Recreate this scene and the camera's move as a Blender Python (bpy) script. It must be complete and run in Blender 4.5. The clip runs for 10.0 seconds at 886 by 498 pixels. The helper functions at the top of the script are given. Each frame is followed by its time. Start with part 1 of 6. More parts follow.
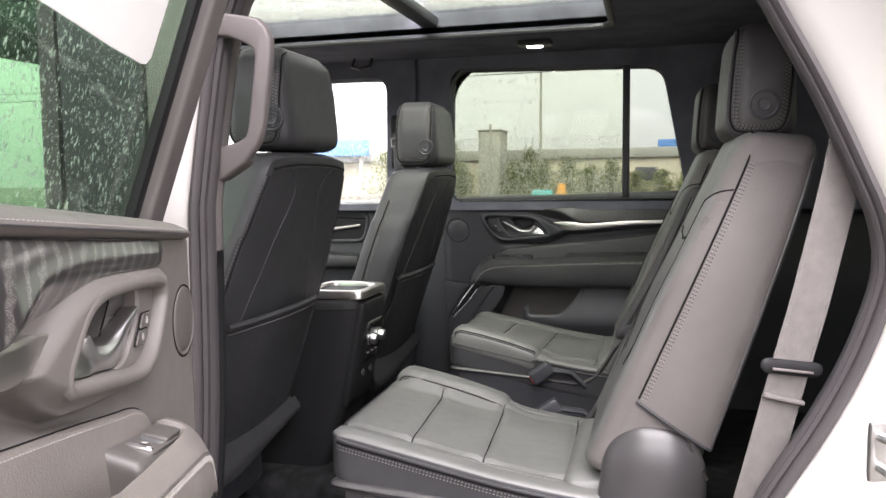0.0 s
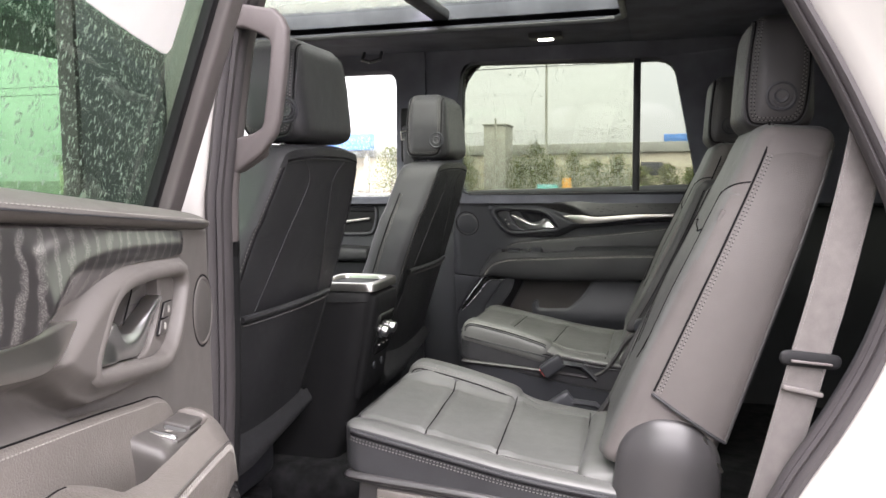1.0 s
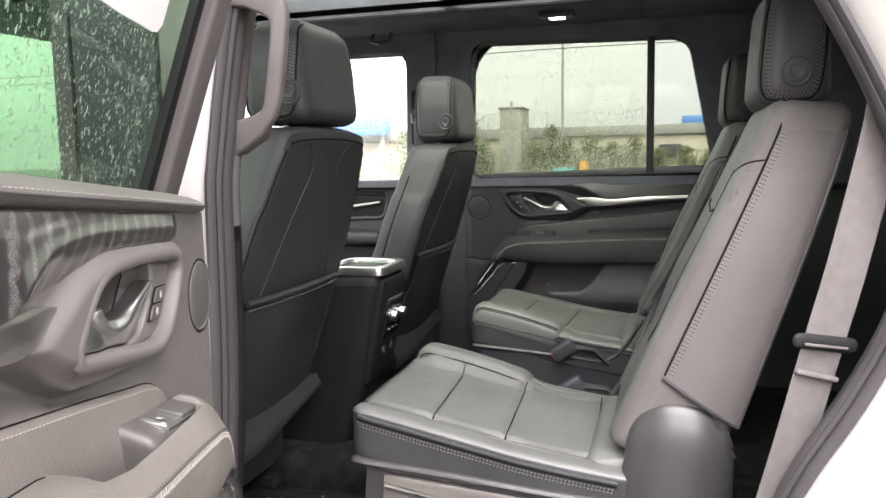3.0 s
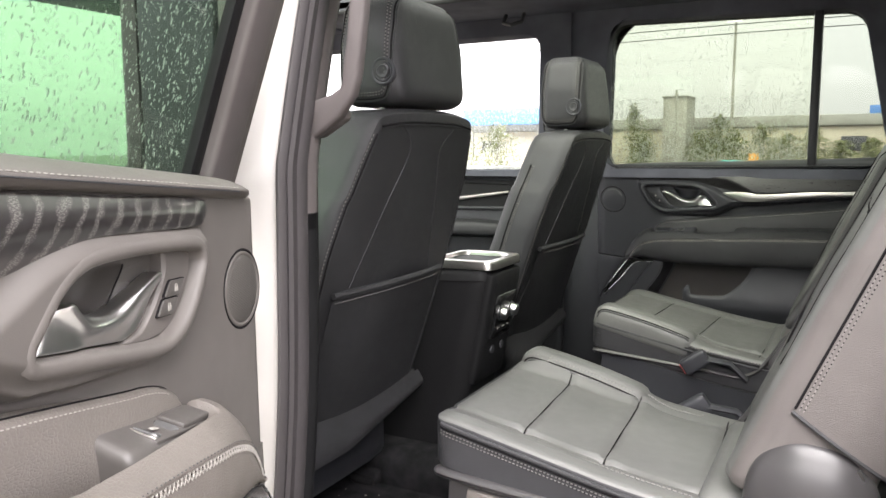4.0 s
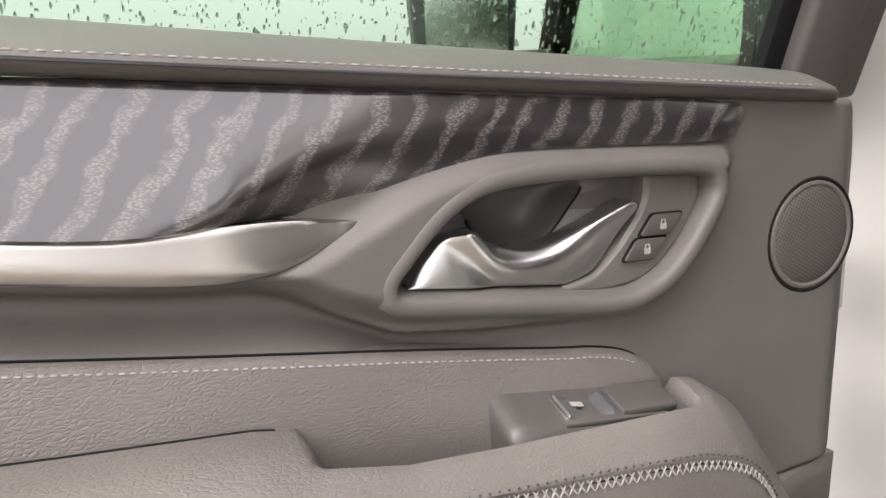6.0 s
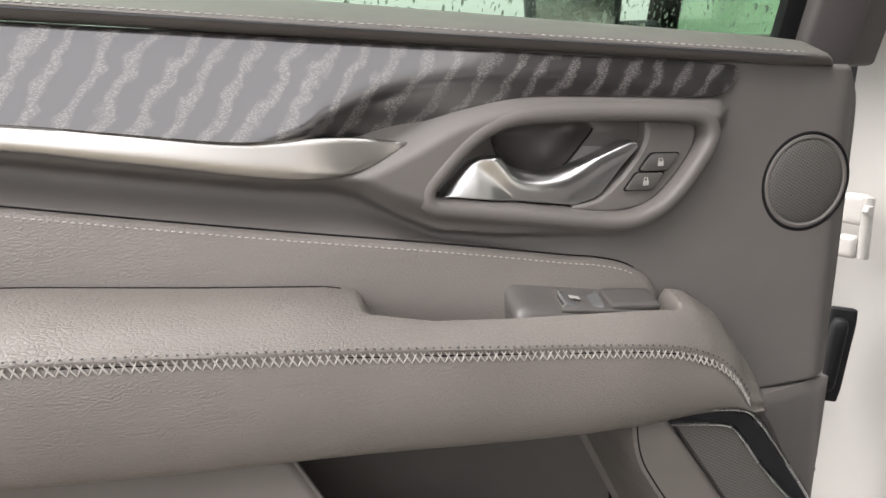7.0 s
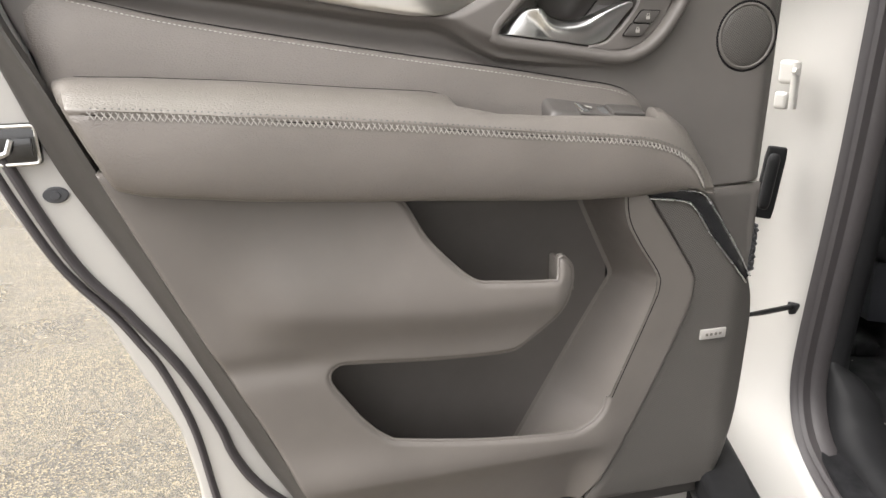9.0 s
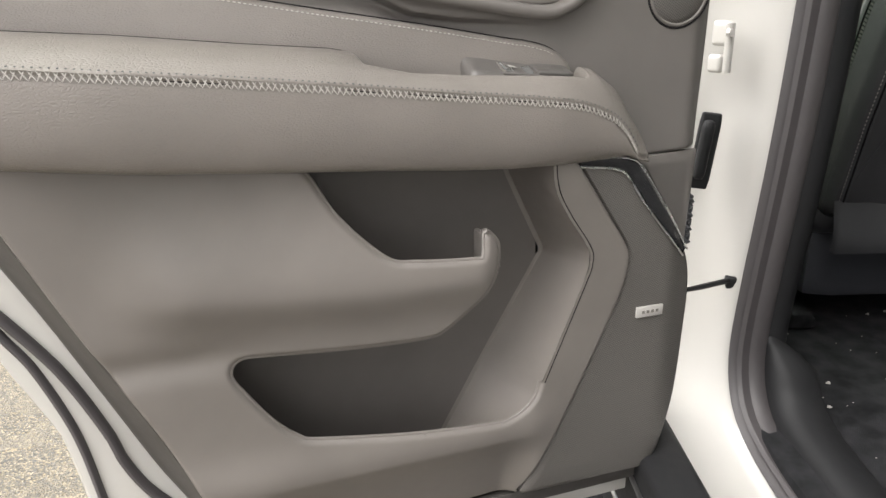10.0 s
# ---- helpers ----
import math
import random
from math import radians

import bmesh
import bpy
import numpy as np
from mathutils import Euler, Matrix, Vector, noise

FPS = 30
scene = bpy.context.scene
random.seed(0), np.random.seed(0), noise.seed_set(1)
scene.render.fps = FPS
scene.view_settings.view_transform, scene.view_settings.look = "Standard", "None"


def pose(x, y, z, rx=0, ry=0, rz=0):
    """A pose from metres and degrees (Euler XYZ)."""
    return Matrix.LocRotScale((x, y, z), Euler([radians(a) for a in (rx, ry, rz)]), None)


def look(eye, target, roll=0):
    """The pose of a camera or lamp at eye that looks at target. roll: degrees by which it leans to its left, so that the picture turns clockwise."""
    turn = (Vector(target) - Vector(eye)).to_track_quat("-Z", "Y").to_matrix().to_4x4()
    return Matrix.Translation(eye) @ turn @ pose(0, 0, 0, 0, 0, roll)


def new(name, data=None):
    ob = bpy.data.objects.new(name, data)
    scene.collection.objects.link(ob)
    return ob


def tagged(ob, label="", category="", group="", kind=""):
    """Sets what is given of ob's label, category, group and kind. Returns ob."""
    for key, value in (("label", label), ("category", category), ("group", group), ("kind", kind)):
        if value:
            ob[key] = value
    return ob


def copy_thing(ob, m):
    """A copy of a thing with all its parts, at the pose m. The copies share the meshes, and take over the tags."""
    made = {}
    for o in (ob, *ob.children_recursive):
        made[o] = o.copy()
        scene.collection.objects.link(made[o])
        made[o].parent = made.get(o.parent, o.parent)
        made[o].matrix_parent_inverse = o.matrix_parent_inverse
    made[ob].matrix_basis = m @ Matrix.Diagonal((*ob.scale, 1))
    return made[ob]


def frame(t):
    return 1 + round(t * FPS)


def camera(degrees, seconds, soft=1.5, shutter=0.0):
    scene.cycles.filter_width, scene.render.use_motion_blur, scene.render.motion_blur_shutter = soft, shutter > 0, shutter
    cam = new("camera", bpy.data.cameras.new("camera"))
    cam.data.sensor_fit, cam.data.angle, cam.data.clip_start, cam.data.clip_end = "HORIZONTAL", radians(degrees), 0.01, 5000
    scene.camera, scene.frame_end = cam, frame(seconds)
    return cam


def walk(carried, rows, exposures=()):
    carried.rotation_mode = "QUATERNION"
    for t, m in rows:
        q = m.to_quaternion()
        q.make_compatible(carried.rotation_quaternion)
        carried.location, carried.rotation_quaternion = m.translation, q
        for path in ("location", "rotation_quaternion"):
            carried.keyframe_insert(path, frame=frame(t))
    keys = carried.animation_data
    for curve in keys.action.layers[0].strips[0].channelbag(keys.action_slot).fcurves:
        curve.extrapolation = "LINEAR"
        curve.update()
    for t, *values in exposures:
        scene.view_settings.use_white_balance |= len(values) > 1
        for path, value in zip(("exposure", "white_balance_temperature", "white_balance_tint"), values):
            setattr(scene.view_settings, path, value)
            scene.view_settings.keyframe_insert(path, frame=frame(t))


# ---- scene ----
cam = camera(60.0, 10.0, soft=1.5)
PATH = [
    (0, (0.227, 0.582, 1.397), (-0.291, 2.505, 1.213), -0.8),
    (0.5, (0.221, 0.581, 1.395), (-0.303, 2.502, 1.206), -0.7),
    (1, (0.212, 0.578, 1.393), (-0.318, 2.497, 1.195), -0.7),
    (1.5, (0.212, 0.581, 1.39), (-0.322, 2.497, 1.179), -0.9),
    (2, (0.218, 0.588, 1.389), (-0.318, 2.502, 1.165), -1.2),
    (3.5, (0.228, 0.636, 1.386), (-0.421, 2.511, 1.138), -1.1),
    (4, (0.265, 0.746, 1.381), (-0.675, 2.493, 1.122), -0.5),
    (4.5, (0.299, 0.838, 1.392), (-1.111, 2.22, 1.071), -0.9),
    (5, (0.252, 0.901, 1.379), (-1.476, 1.824, 0.976), -2.6),
    (5.5, (0.189, 0.975, 1.373), (-1.686, 1.491, 0.905), -2.9),
    (5.7, (0.189, 0.989, 1.369), (-1.721, 1.369, 0.915), -3.0),
    (6.8, (0.339, 1.059, 1.374), (-1.579, 0.963, 0.829), -1.7),
    (7, (0.353, 1.066, 1.363), (-1.571, 0.926, 0.835), -1.7),
    (7.5, (0.383, 1.065, 1.334), (-1.53, 0.895, 0.775), -1.9),
    (8, (0.454, 1.042, 1.311), (-1.449, 0.895, 0.714), -1.8),
    (8.5, (0.577, 1.006, 1.306), (-1.321, 0.891, 0.684), -1.3),
    (9, (0.661, 1.001, 1.306), (-1.228, 0.913, 0.656), -0.9),
    (9.5, (0.662, 1.009, 1.275), (-1.222, 0.974, 0.605), -0.6),
    (10, (0.588, 1.024, 1.271), (-1.289, 1.092, 0.583), -0.7),
]
walk(cam, [(t, look(eye, target, roll)) for t, eye, target, roll in PATH],
     exposures=[(0, 2.42, 6470, 16), (2, 2.47, 6470, 15), (4, 2.54, 6570, 12), (4.6, 2.46, 6590, 13), (5.5, 2.07, 6630, 14), (7, 1.98, 6540, 9), (8.5, 2.26, 6580, 7), (9, 2.10, 6650, 7), (10, 2.12, 6620, 6)])

# ---- light: a bright overcast sky, soft weak sun ----
world = bpy.data.worlds.new("overcast_sky")
scene.world = world
world.use_nodes = True
wn = world.node_tree
wn.nodes.clear()
sky = wn.nodes.new("ShaderNodeTexSky")
sky.sky_type = "NISHITA"
sky.sun_disc = False
sky.sun_elevation, sky.sun_rotation = radians(60), radians(167)
sky.air_density, sky.dust_density = 1.0, 4.0
grey = wn.nodes.new("ShaderNodeHueSaturation")
grey.inputs["Saturation"].default_value = 0.12
bgn = wn.nodes.new("ShaderNodeBackground")
bgn.inputs["Strength"].default_value = 0.114
won = wn.nodes.new("ShaderNodeOutputWorld")
wn.links.new(sky.outputs[0], grey.inputs["Color"])
haze = wn.nodes.new("ShaderNodeMix")
haze.data_type = "RGBA"
haze.inputs["Factor"].default_value = 0.55
haze.inputs[7].default_value = (7.6, 7.35, 7.6, 1)
wn.links.new(grey.outputs[0], haze.inputs[6])
wn.links.new(haze.outputs[2], bgn.inputs["Color"])
wn.links.new(bgn.outputs[0], won.inputs["Surface"])
sun = bpy.data.lights.new("sun", "SUN")
sun.energy, sun.angle, sun.color = 2.6, radians(75), (1.0, 0.96, 0.955)
sun_ob = new("sun", sun)
sun_ob.matrix_world = look((0.9, -2.8, 7.4), (0, 1.2, 0.5))

# ---- materials ----
def node_mat(name):
    m = bpy.data.materials.new(name)
    m.use_nodes = True
    nt = m.node_tree
    b = nt.nodes["Principled BSDF"]
    return m, nt, b


def add(nt, kind, **values):
    n = nt.nodes.new(kind)
    for key, value in values.items():
        n.inputs[key.replace("_", " ")].default_value = value
    return n


def coords(nt, scale=(1, 1, 1)):
    tc = nt.nodes.new("ShaderNodeTexCoord")
    mp = add(nt, "ShaderNodeMapping", Scale=scale)
    nt.links.new(tc.outputs["Object"], mp.inputs["Vector"])
    return mp.outputs["Vector"]


def ramp(nt, fac, stops):
    r = nt.nodes.new("ShaderNodeValToRGB")
    while len(r.color_ramp.elements) < len(stops):
        r.color_ramp.elements.new(0.5)
    for e, (p, c) in zip(r.color_ramp.elements, stops):
        e.position = p
        e.color = (*c, 1) if len(c) == 3 else c
    nt.links.new(fac, r.inputs[0])
    return r.outputs[0]


def bumped(nt, b, height, strength, distance):
    bu = add(nt, "ShaderNodeBump", Strength=strength, Distance=distance)
    nt.links.new(height, bu.inputs["Height"])
    nt.links.new(bu.outputs[0], b.inputs["Normal"])
    return bu


def surface(name, colour, rough, metal=0.0, mottle=0.12, mottle_scale=9.0, grain="noise", grain_scale=900.0,
            grain_depth=0.0, strength=0.4, coat=0.0, spec=0.5, rough_var=0.08, stretch=(1, 1, 1)):
    """A worn solid surface: soft mottling, uneven gloss and a fine grain in relief."""
    m, nt, b = node_mat(name)
    v = coords(nt, stretch)
    n1 = add(nt, "ShaderNodeTexNoise", Scale=mottle_scale, Detail=5.0)
    nt.links.new(v, n1.inputs["Vector"])
    lo = tuple(c * (1 - mottle) for c in colour)
    hi = tuple(min(1, c * (1 + mottle)) for c in colour)
    nt.links.new(ramp(nt, n1.outputs["Fac"], [(0.3, lo), (0.7, hi)]), b.inputs["Base Color"])
    n2 = add(nt, "ShaderNodeTexNoise", Scale=mottle_scale * 6, Detail=3.0)
    nt.links.new(v, n2.inputs["Vector"])
    mr = add(nt, "ShaderNodeMapRange", To_Min=max(0.02, rough - rough_var), To_Max=min(1, rough + rough_var))
    nt.links.new(n2.outputs["Fac"], mr.inputs["Value"])
    nt.links.new(mr.outputs[0], b.inputs["Roughness"])
    b.inputs["Metallic"].default_value = metal
    b.inputs["Coat Weight"].default_value = coat
    b.inputs["Coat Roughness"].default_value = 0.08
    b.inputs["Specular IOR Level"].default_value = spec
    if grain_depth:
        if grain == "voronoi":
            g = nt.nodes.new("ShaderNodeTexVoronoi")
            g.feature = "DISTANCE_TO_EDGE"
            g.inputs["Scale"].default_value = grain_scale
            warp = add(nt, "ShaderNodeTexNoise", Scale=grain_scale * 0.5, Detail=2.0)
            nt.links.new(v, warp.inputs["Vector"])
            mx = nt.nodes.new("ShaderNodeVectorMath")
            mx.operation = "MULTIPLY_ADD"
            mx.inputs[1].default_value = (1.2 / grain_scale,) * 3
            nt.links.new(warp.outputs["Color"], mx.inputs[0])
            nt.links.new(v, mx.inputs[2])
            nt.links.new(mx.outputs[0], g.inputs["Vector"])
            edge = ramp(nt, g.outputs["Distance"], [(0.0, (0, 0, 0)), (0.09, (0.55, 0.55, 0.55)), (0.20, (0.86, 0.86, 0.86)), (0.36, (1, 1, 1))])
            patchy = add(nt, "ShaderNodeTexNoise", Scale=grain_scale * 0.16, Detail=3.0)
            nt.links.new(v, patchy.inputs["Vector"])
            fine = add(nt, "ShaderNodeTexNoise", Scale=grain_scale * 2.2, Detail=2.0)
            nt.links.new(v, fine.inputs["Vector"])
            uneven = nt.nodes.new("ShaderNodeMix")
            uneven.data_type = "RGBA"
            nt.links.new(ramp(nt, patchy.outputs["Fac"], [(0.36, (0.50, 0.50, 0.50)), (0.66, (1, 1, 1))]), uneven.inputs["Factor"])
            nt.links.new(fine.outputs["Fac"], uneven.inputs[6])
            nt.links.new(edge, uneven.inputs[7])
            h = uneven.outputs[2]
        else:
            g = add(nt, "ShaderNodeTexNoise", Scale=grain_scale, Detail=3.0)
            nt.links.new(v, g.inputs["Vector"])
            h = g.outputs["Fac"]
        bumped(nt, b, h, strength, grain_depth)
    return m


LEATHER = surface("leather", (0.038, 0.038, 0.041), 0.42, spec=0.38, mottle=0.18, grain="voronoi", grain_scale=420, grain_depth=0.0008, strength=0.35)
LEATHER_COARSE = surface("coarse_leather", (0.118, 0.106, 0.102), 0.45, mottle=0.12, grain="voronoi", grain_scale=480, grain_depth=0.0010, strength=0.45)
DOOR_LEATHER = surface("creased_leather", (0.150, 0.135, 0.123), 0.43, mottle=0.12, grain="voronoi", grain_scale=390, grain_depth=0.0010, strength=0.38, stretch=(0.62, 1, 1.25))
EDGEPLASTIC = surface("dark_edge_plastic", (0.047, 0.043, 0.040), 0.5, mottle=0.08, grain_scale=1500, grain_depth=0.0003, strength=0.25)
PODPLASTIC = surface("dark_switch_plastic", (0.080, 0.074, 0.070), 0.42, mottle=0.08, grain_scale=1500, grain_depth=0.0003, strength=0.25)
GLOSSBLACK = surface("gloss_black", (0.015, 0.015, 0.016), 0.12, mottle=0.05, coat=0.5)
LEATHER_SIDE = surface("side_leather", (0.052, 0.050, 0.051), 0.42, spec=0.42, mottle=0.16, grain="voronoi", grain_scale=420, grain_depth=0.0007, strength=0.35)
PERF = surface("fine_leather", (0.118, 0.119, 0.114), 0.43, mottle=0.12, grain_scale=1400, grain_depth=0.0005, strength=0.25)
PLASTIC = surface("moulded_plastic", (0.122, 0.110, 0.101), 0.5, mottle=0.1, grain_scale=1500, grain_depth=0.0004, strength=0.3)
TRIM = surface("soft_trim", (0.118, 0.108, 0.101), 0.52, mottle=0.1, grain_scale=1100, grain_depth=0.0004, strength=0.3)
GREYTRIM = surface("grey_pillar_trim", (0.112, 0.099, 0.098), 0.55, mottle=0.08, grain_scale=1300, grain_depth=0.0003, strength=0.3)
DARK = surface("black_plastic", (0.044, 0.045, 0.050), 0.42, mottle=0.1, grain_scale=1500, grain_depth=0.0003, strength=0.25)
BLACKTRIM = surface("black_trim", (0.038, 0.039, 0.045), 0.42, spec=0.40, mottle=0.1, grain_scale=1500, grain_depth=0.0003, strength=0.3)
LOWTRIM = surface("dark_lower_trim", (0.013, 0.013, 0.014), 0.55, spec=0.2, mottle=0.1, grain_scale=1500, grain_depth=0.0003, strength=0.3)
# the door plastic again, darker for the shade inside the pockets
POCKET_SHADE = surface("shaded_pocket_back", (0.070, 0.063, 0.059), 0.6, mottle=0.1, grain_scale=1200, grain_depth=0.0006, strength=0.4)
RUBBER = surface("rubber_seal", (0.060, 0.053, 0.055), 0.6, mottle=0.15, grain_scale=800, grain_depth=0.0003, strength=0.3)
SEALVINYL = surface("seal_vinyl", (0.050, 0.045, 0.047), 0.55, mottle=0.08, grain_scale=1000, grain_depth=0.0003, strength=0.3)
HEADLINER = surface("headliner_cloth", (0.145, 0.148, 0.175), 0.95, mottle=0.2, grain_scale=1800, grain_depth=0.0006, strength=0.6, spec=0.1)
CARPET = surface("carpet", (0.026, 0.026, 0.028), 1.0, mottle=0.4, mottle_scale=30, grain_scale=1200, grain_depth=0.003, strength=1.0, spec=0.05)
CHROME = surface("chrome", (0.66, 0.66, 0.65), 0.27, metal=1.0, mottle=0.04, rough_var=0.05)
HANDLE = surface("satin_handle", (0.66, 0.66, 0.655), 0.29, metal=1.0, mottle=0.02, rough_var=0.015)
SWITCH = surface("smoked_switch", (0.10, 0.10, 0.10), 0.22, mottle=0.05, coat=0.4)
SATIN = surface("satin_silver", (0.62, 0.60, 0.57), 0.3, metal=1.0, mottle=0.06, rough_var=0.06, grain_scale=900, grain_depth=0.0001, stretch=(0.05, 1, 1))
PAINT = surface("pearl_white_paint", (0.420, 0.407, 0.385), 0.32, mottle=0.03, mottle_scale=4, coat=0.6, rough_var=0.05)
STEEL = surface("zinc_steel", (0.5, 0.5, 0.5), 0.35, metal=1.0, mottle=0.15, mottle_scale=40)
SEAM = surface("dark_seam", (0.012, 0.011, 0.012), 0.9, spec=0.08)
SEAMTHREAD = surface("seam_thread", (0.185, 0.175, 0.168), 0.75, mottle=0.15, mottle_scale=300)
SHIELD = surface("grey_seat_shield", (0.044, 0.042, 0.043), 0.34, mottle=0.08, grain_scale=1500, grain_depth=0.0003, strength=0.25)
THREAD = surface("pale_thread", (0.340, 0.324, 0.302), 0.8, mottle=0.15, mottle_scale=300)
DARKTHREAD = surface("grey_thread", (0.150, 0.145, 0.140), 0.8, mottle=0.15, mottle_scale=300)
WEB = surface("belt_webbing", (0.125, 0.114, 0.110), 0.75, mottle=0.12, mottle_scale=60, grain_scale=1600, grain_depth=0.0008, strength=0.8)
PAPER = surface("white_paper", (0.82, 0.82, 0.80), 0.7, mottle=0.03, mottle_scale=12, grain_scale=20, grain_depth=0.004, strength=0.3)
RED = surface("red_release_button", (0.45, 0.08, 0.07), 0.4)


def wood_mat():
    """Dark open-pore wood under a thin gloss coat, with pale figured bands across it."""
    m, nt, b = node_mat("figured_wood")
    v = coords(nt)
    n = add(nt, "ShaderNodeTexNoise", Scale=9.0, Detail=3.0, Distortion=0.6)
    nt.links.new(v, n.inputs["Vector"])
    w = nt.nodes.new("ShaderNodeTexWave")
    w.wave_type, w.bands_direction, w.wave_profile = "BANDS", "X", "SIN"
    w.inputs["Scale"].default_value = 17.0
    w.inputs["Distortion"].default_value = 2.5
    w.inputs["Detail"].default_value = 2.0
    w.inputs["Detail Scale"].default_value = 1.1
    sh = nt.nodes.new("ShaderNodeMapping")
    sh.inputs["Rotation"].default_value = (0, radians(36), 0)
    wob = add(nt, "ShaderNodeTexNoise", Scale=55.0, Detail=2.5)
    nt.links.new(v, wob.inputs["Vector"])
    shift = nt.nodes.new("ShaderNodeVectorMath")
    shift.operation = "MULTIPLY_ADD"
    shift.inputs[1].default_value = (0.026, 0.0, 0.0)
    nt.links.new(wob.outputs["Color"], shift.inputs[0])
    nt.links.new(v, shift.inputs[2])
    nt.links.new(shift.outputs[0], sh.inputs["Vector"])
    nt.links.new(sh.outputs[0], w.inputs["Vector"])
    pores = nt.nodes.new("ShaderNodeTexVoronoi")
    pores.inputs["Scale"].default_value = 1300
    ps = nt.nodes.new("ShaderNodeMapping")
    ps.inputs["Scale"].default_value = (0.40, 1.0, 1.0)
    ps.inputs["Rotation"].default_value = (0, radians(8), 0)
    nt.links.new(v, ps.inputs["Vector"])
    nt.links.new(ps.outputs[0], pores.inputs["Vector"])
    speck = ramp(nt, pores.outputs["Distance"], [(0.22, (1, 1, 1)), (0.62, (0.22, 0.22, 0.22))])
    band = ramp(nt, w.outputs["Fac"], [(0.55, (0, 0, 0)), (0.92, (1, 1, 1))])
    mul = nt.nodes.new("ShaderNodeMix")
    mul.data_type, mul.blend_type = "RGBA", "MULTIPLY"
    mul.inputs["Factor"].default_value = 1.0
    nt.links.new(band, mul.inputs[6])
    nt.links.new(speck, mul.inputs[7])
    mix = nt.nodes.new("ShaderNodeMix")
    mix.data_type = "RGBA"
    nt.links.new(mul.outputs[2], mix.inputs["Factor"])
    mix.inputs[6].default_value = (0.026, 0.023, 0.024, 1)
    mix.inputs[7].default_value = (0.165, 0.155, 0.148, 1)
    nt.links.new(mix.outputs[2], b.inputs["Base Color"])
    b.inputs["Roughness"].default_value = 0.32
    b.inputs["Coat Weight"].default_value = 1.0
    b.inputs["Coat Roughness"].default_value = 0.13
    b.inputs["Coat IOR"].default_value = 1.80
    bumped(nt, b, mul.outputs[2], 0.3, 0.0004)
    return m


WOOD = wood_mat()
# the wood again, darkened for the shade on the far door
WOOD_SHADED = surface("shaded_wood", (0.020, 0.019, 0.020), 0.30, mottle=0.3, mottle_scale=60, stretch=(0.2, 1, 1))


def mesh_mat(name, colour, hole, scale):
    """Perforated speaker cover: rows of fine round holes."""
    m, nt, b = node_mat(name)
    v = coords(nt)
    vo = nt.nodes.new("ShaderNodeTexVoronoi")
    vo.inputs["Scale"].default_value = scale
    vo.inputs["Randomness"].default_value = 0.0
    sh = nt.nodes.new("ShaderNodeMapping")
    sh.inputs["Rotation"].default_value = (0, radians(30), 0)
    flat = nt.nodes.new("ShaderNodeMapping")
    flat.inputs["Scale"].default_value = (1, 0, 1)
    nt.links.new(v, flat.inputs["Vector"])
    nt.links.new(flat.outputs[0], sh.inputs["Vector"])
    nt.links.new(sh.outputs[0], vo.inputs["Vector"])
    nt.links.new(ramp(nt, vo.outputs["Distance"], [(0.30, hole), (0.42, colour)]), b.inputs["Base Color"])
    b.inputs["Roughness"].default_value = 0.5
    bumped(nt, b, ramp(nt, vo.outputs["Distance"], [(0.28, (0, 0, 0)), (0.42, (1, 1, 1))]), 0.4, 0.0008)
    return m


GRILLE = mesh_mat("speaker_mesh", (0.104, 0.096, 0.089), (0.050, 0.046, 0.044), 440)


def glass_mat(name, tint, gloss=0.05):
    m, nt, b = node_mat(name)
    nt.nodes.remove(b)
    tr = nt.nodes.new("ShaderNodeBsdfTransparent")
    tr.inputs["Color"].default_value = (*tint, 1)
    gl = nt.nodes.new("ShaderNodeBsdfGlossy")
    gl.inputs["Roughness"].default_value = gloss
    lw = add(nt, "ShaderNodeLayerWeight", Blend=0.5)
    pw = nt.nodes.new("ShaderNodeMath")
    pw.operation = "POWER"
    pw.inputs[1].default_value = 5.0
    nt.links.new(lw.outputs["Facing"], pw.inputs[0])
    fr = add(nt, "ShaderNodeMapRange", To_Min=0.03, To_Max=0.8)
    nt.links.new(pw.outputs[0], fr.inputs["Value"])
    mx = nt.nodes.new("ShaderNodeMixShader")
    nt.links.new(fr.outputs[0], mx.inputs[0])
    nt.links.new(tr.outputs[0], mx.inputs[1])
    nt.links.new(gl.outputs[0], mx.inputs[2])
    nt.links.new(mx.outputs[0], nt.nodes["Material Output"].inputs["Surface"])
    return m


GLASS = glass_mat("side_glass", (0.55, 0.63, 0.555))
GLASS_GREEN = glass_mat("green_side_glass", (0.72, 0.87, 0.72))
BADGE = surface("brushed_badge", (0.34, 0.325, 0.31), 0.42, mottle=0.05)
GLASS_CLEAR = glass_mat("front_glass", (0.97, 0.985, 0.97))
GLASS_TINT = glass_mat("tinted_glass", (0.505, 0.535, 0.475))
GLASS_QUARTER = glass_mat("quarter_glass", (0.495, 0.52, 0.48))
GLASS_ROOF = glass_mat("roof_glass", (0.72, 0.75, 0.69))


def water_mat():
    """Rain drops: water with a partly white body that stands in for refracted sky."""
    m, nt, b = node_mat("rain_water")
    b.inputs["Base Color"].default_value = (0.9, 0.93, 0.92, 1)
    b.inputs["Roughness"].default_value = 0.15
    b.inputs["Transmission Weight"].default_value = 0.55
    b.inputs["IOR"].default_value = 1.33
    return m


WATER = water_mat()


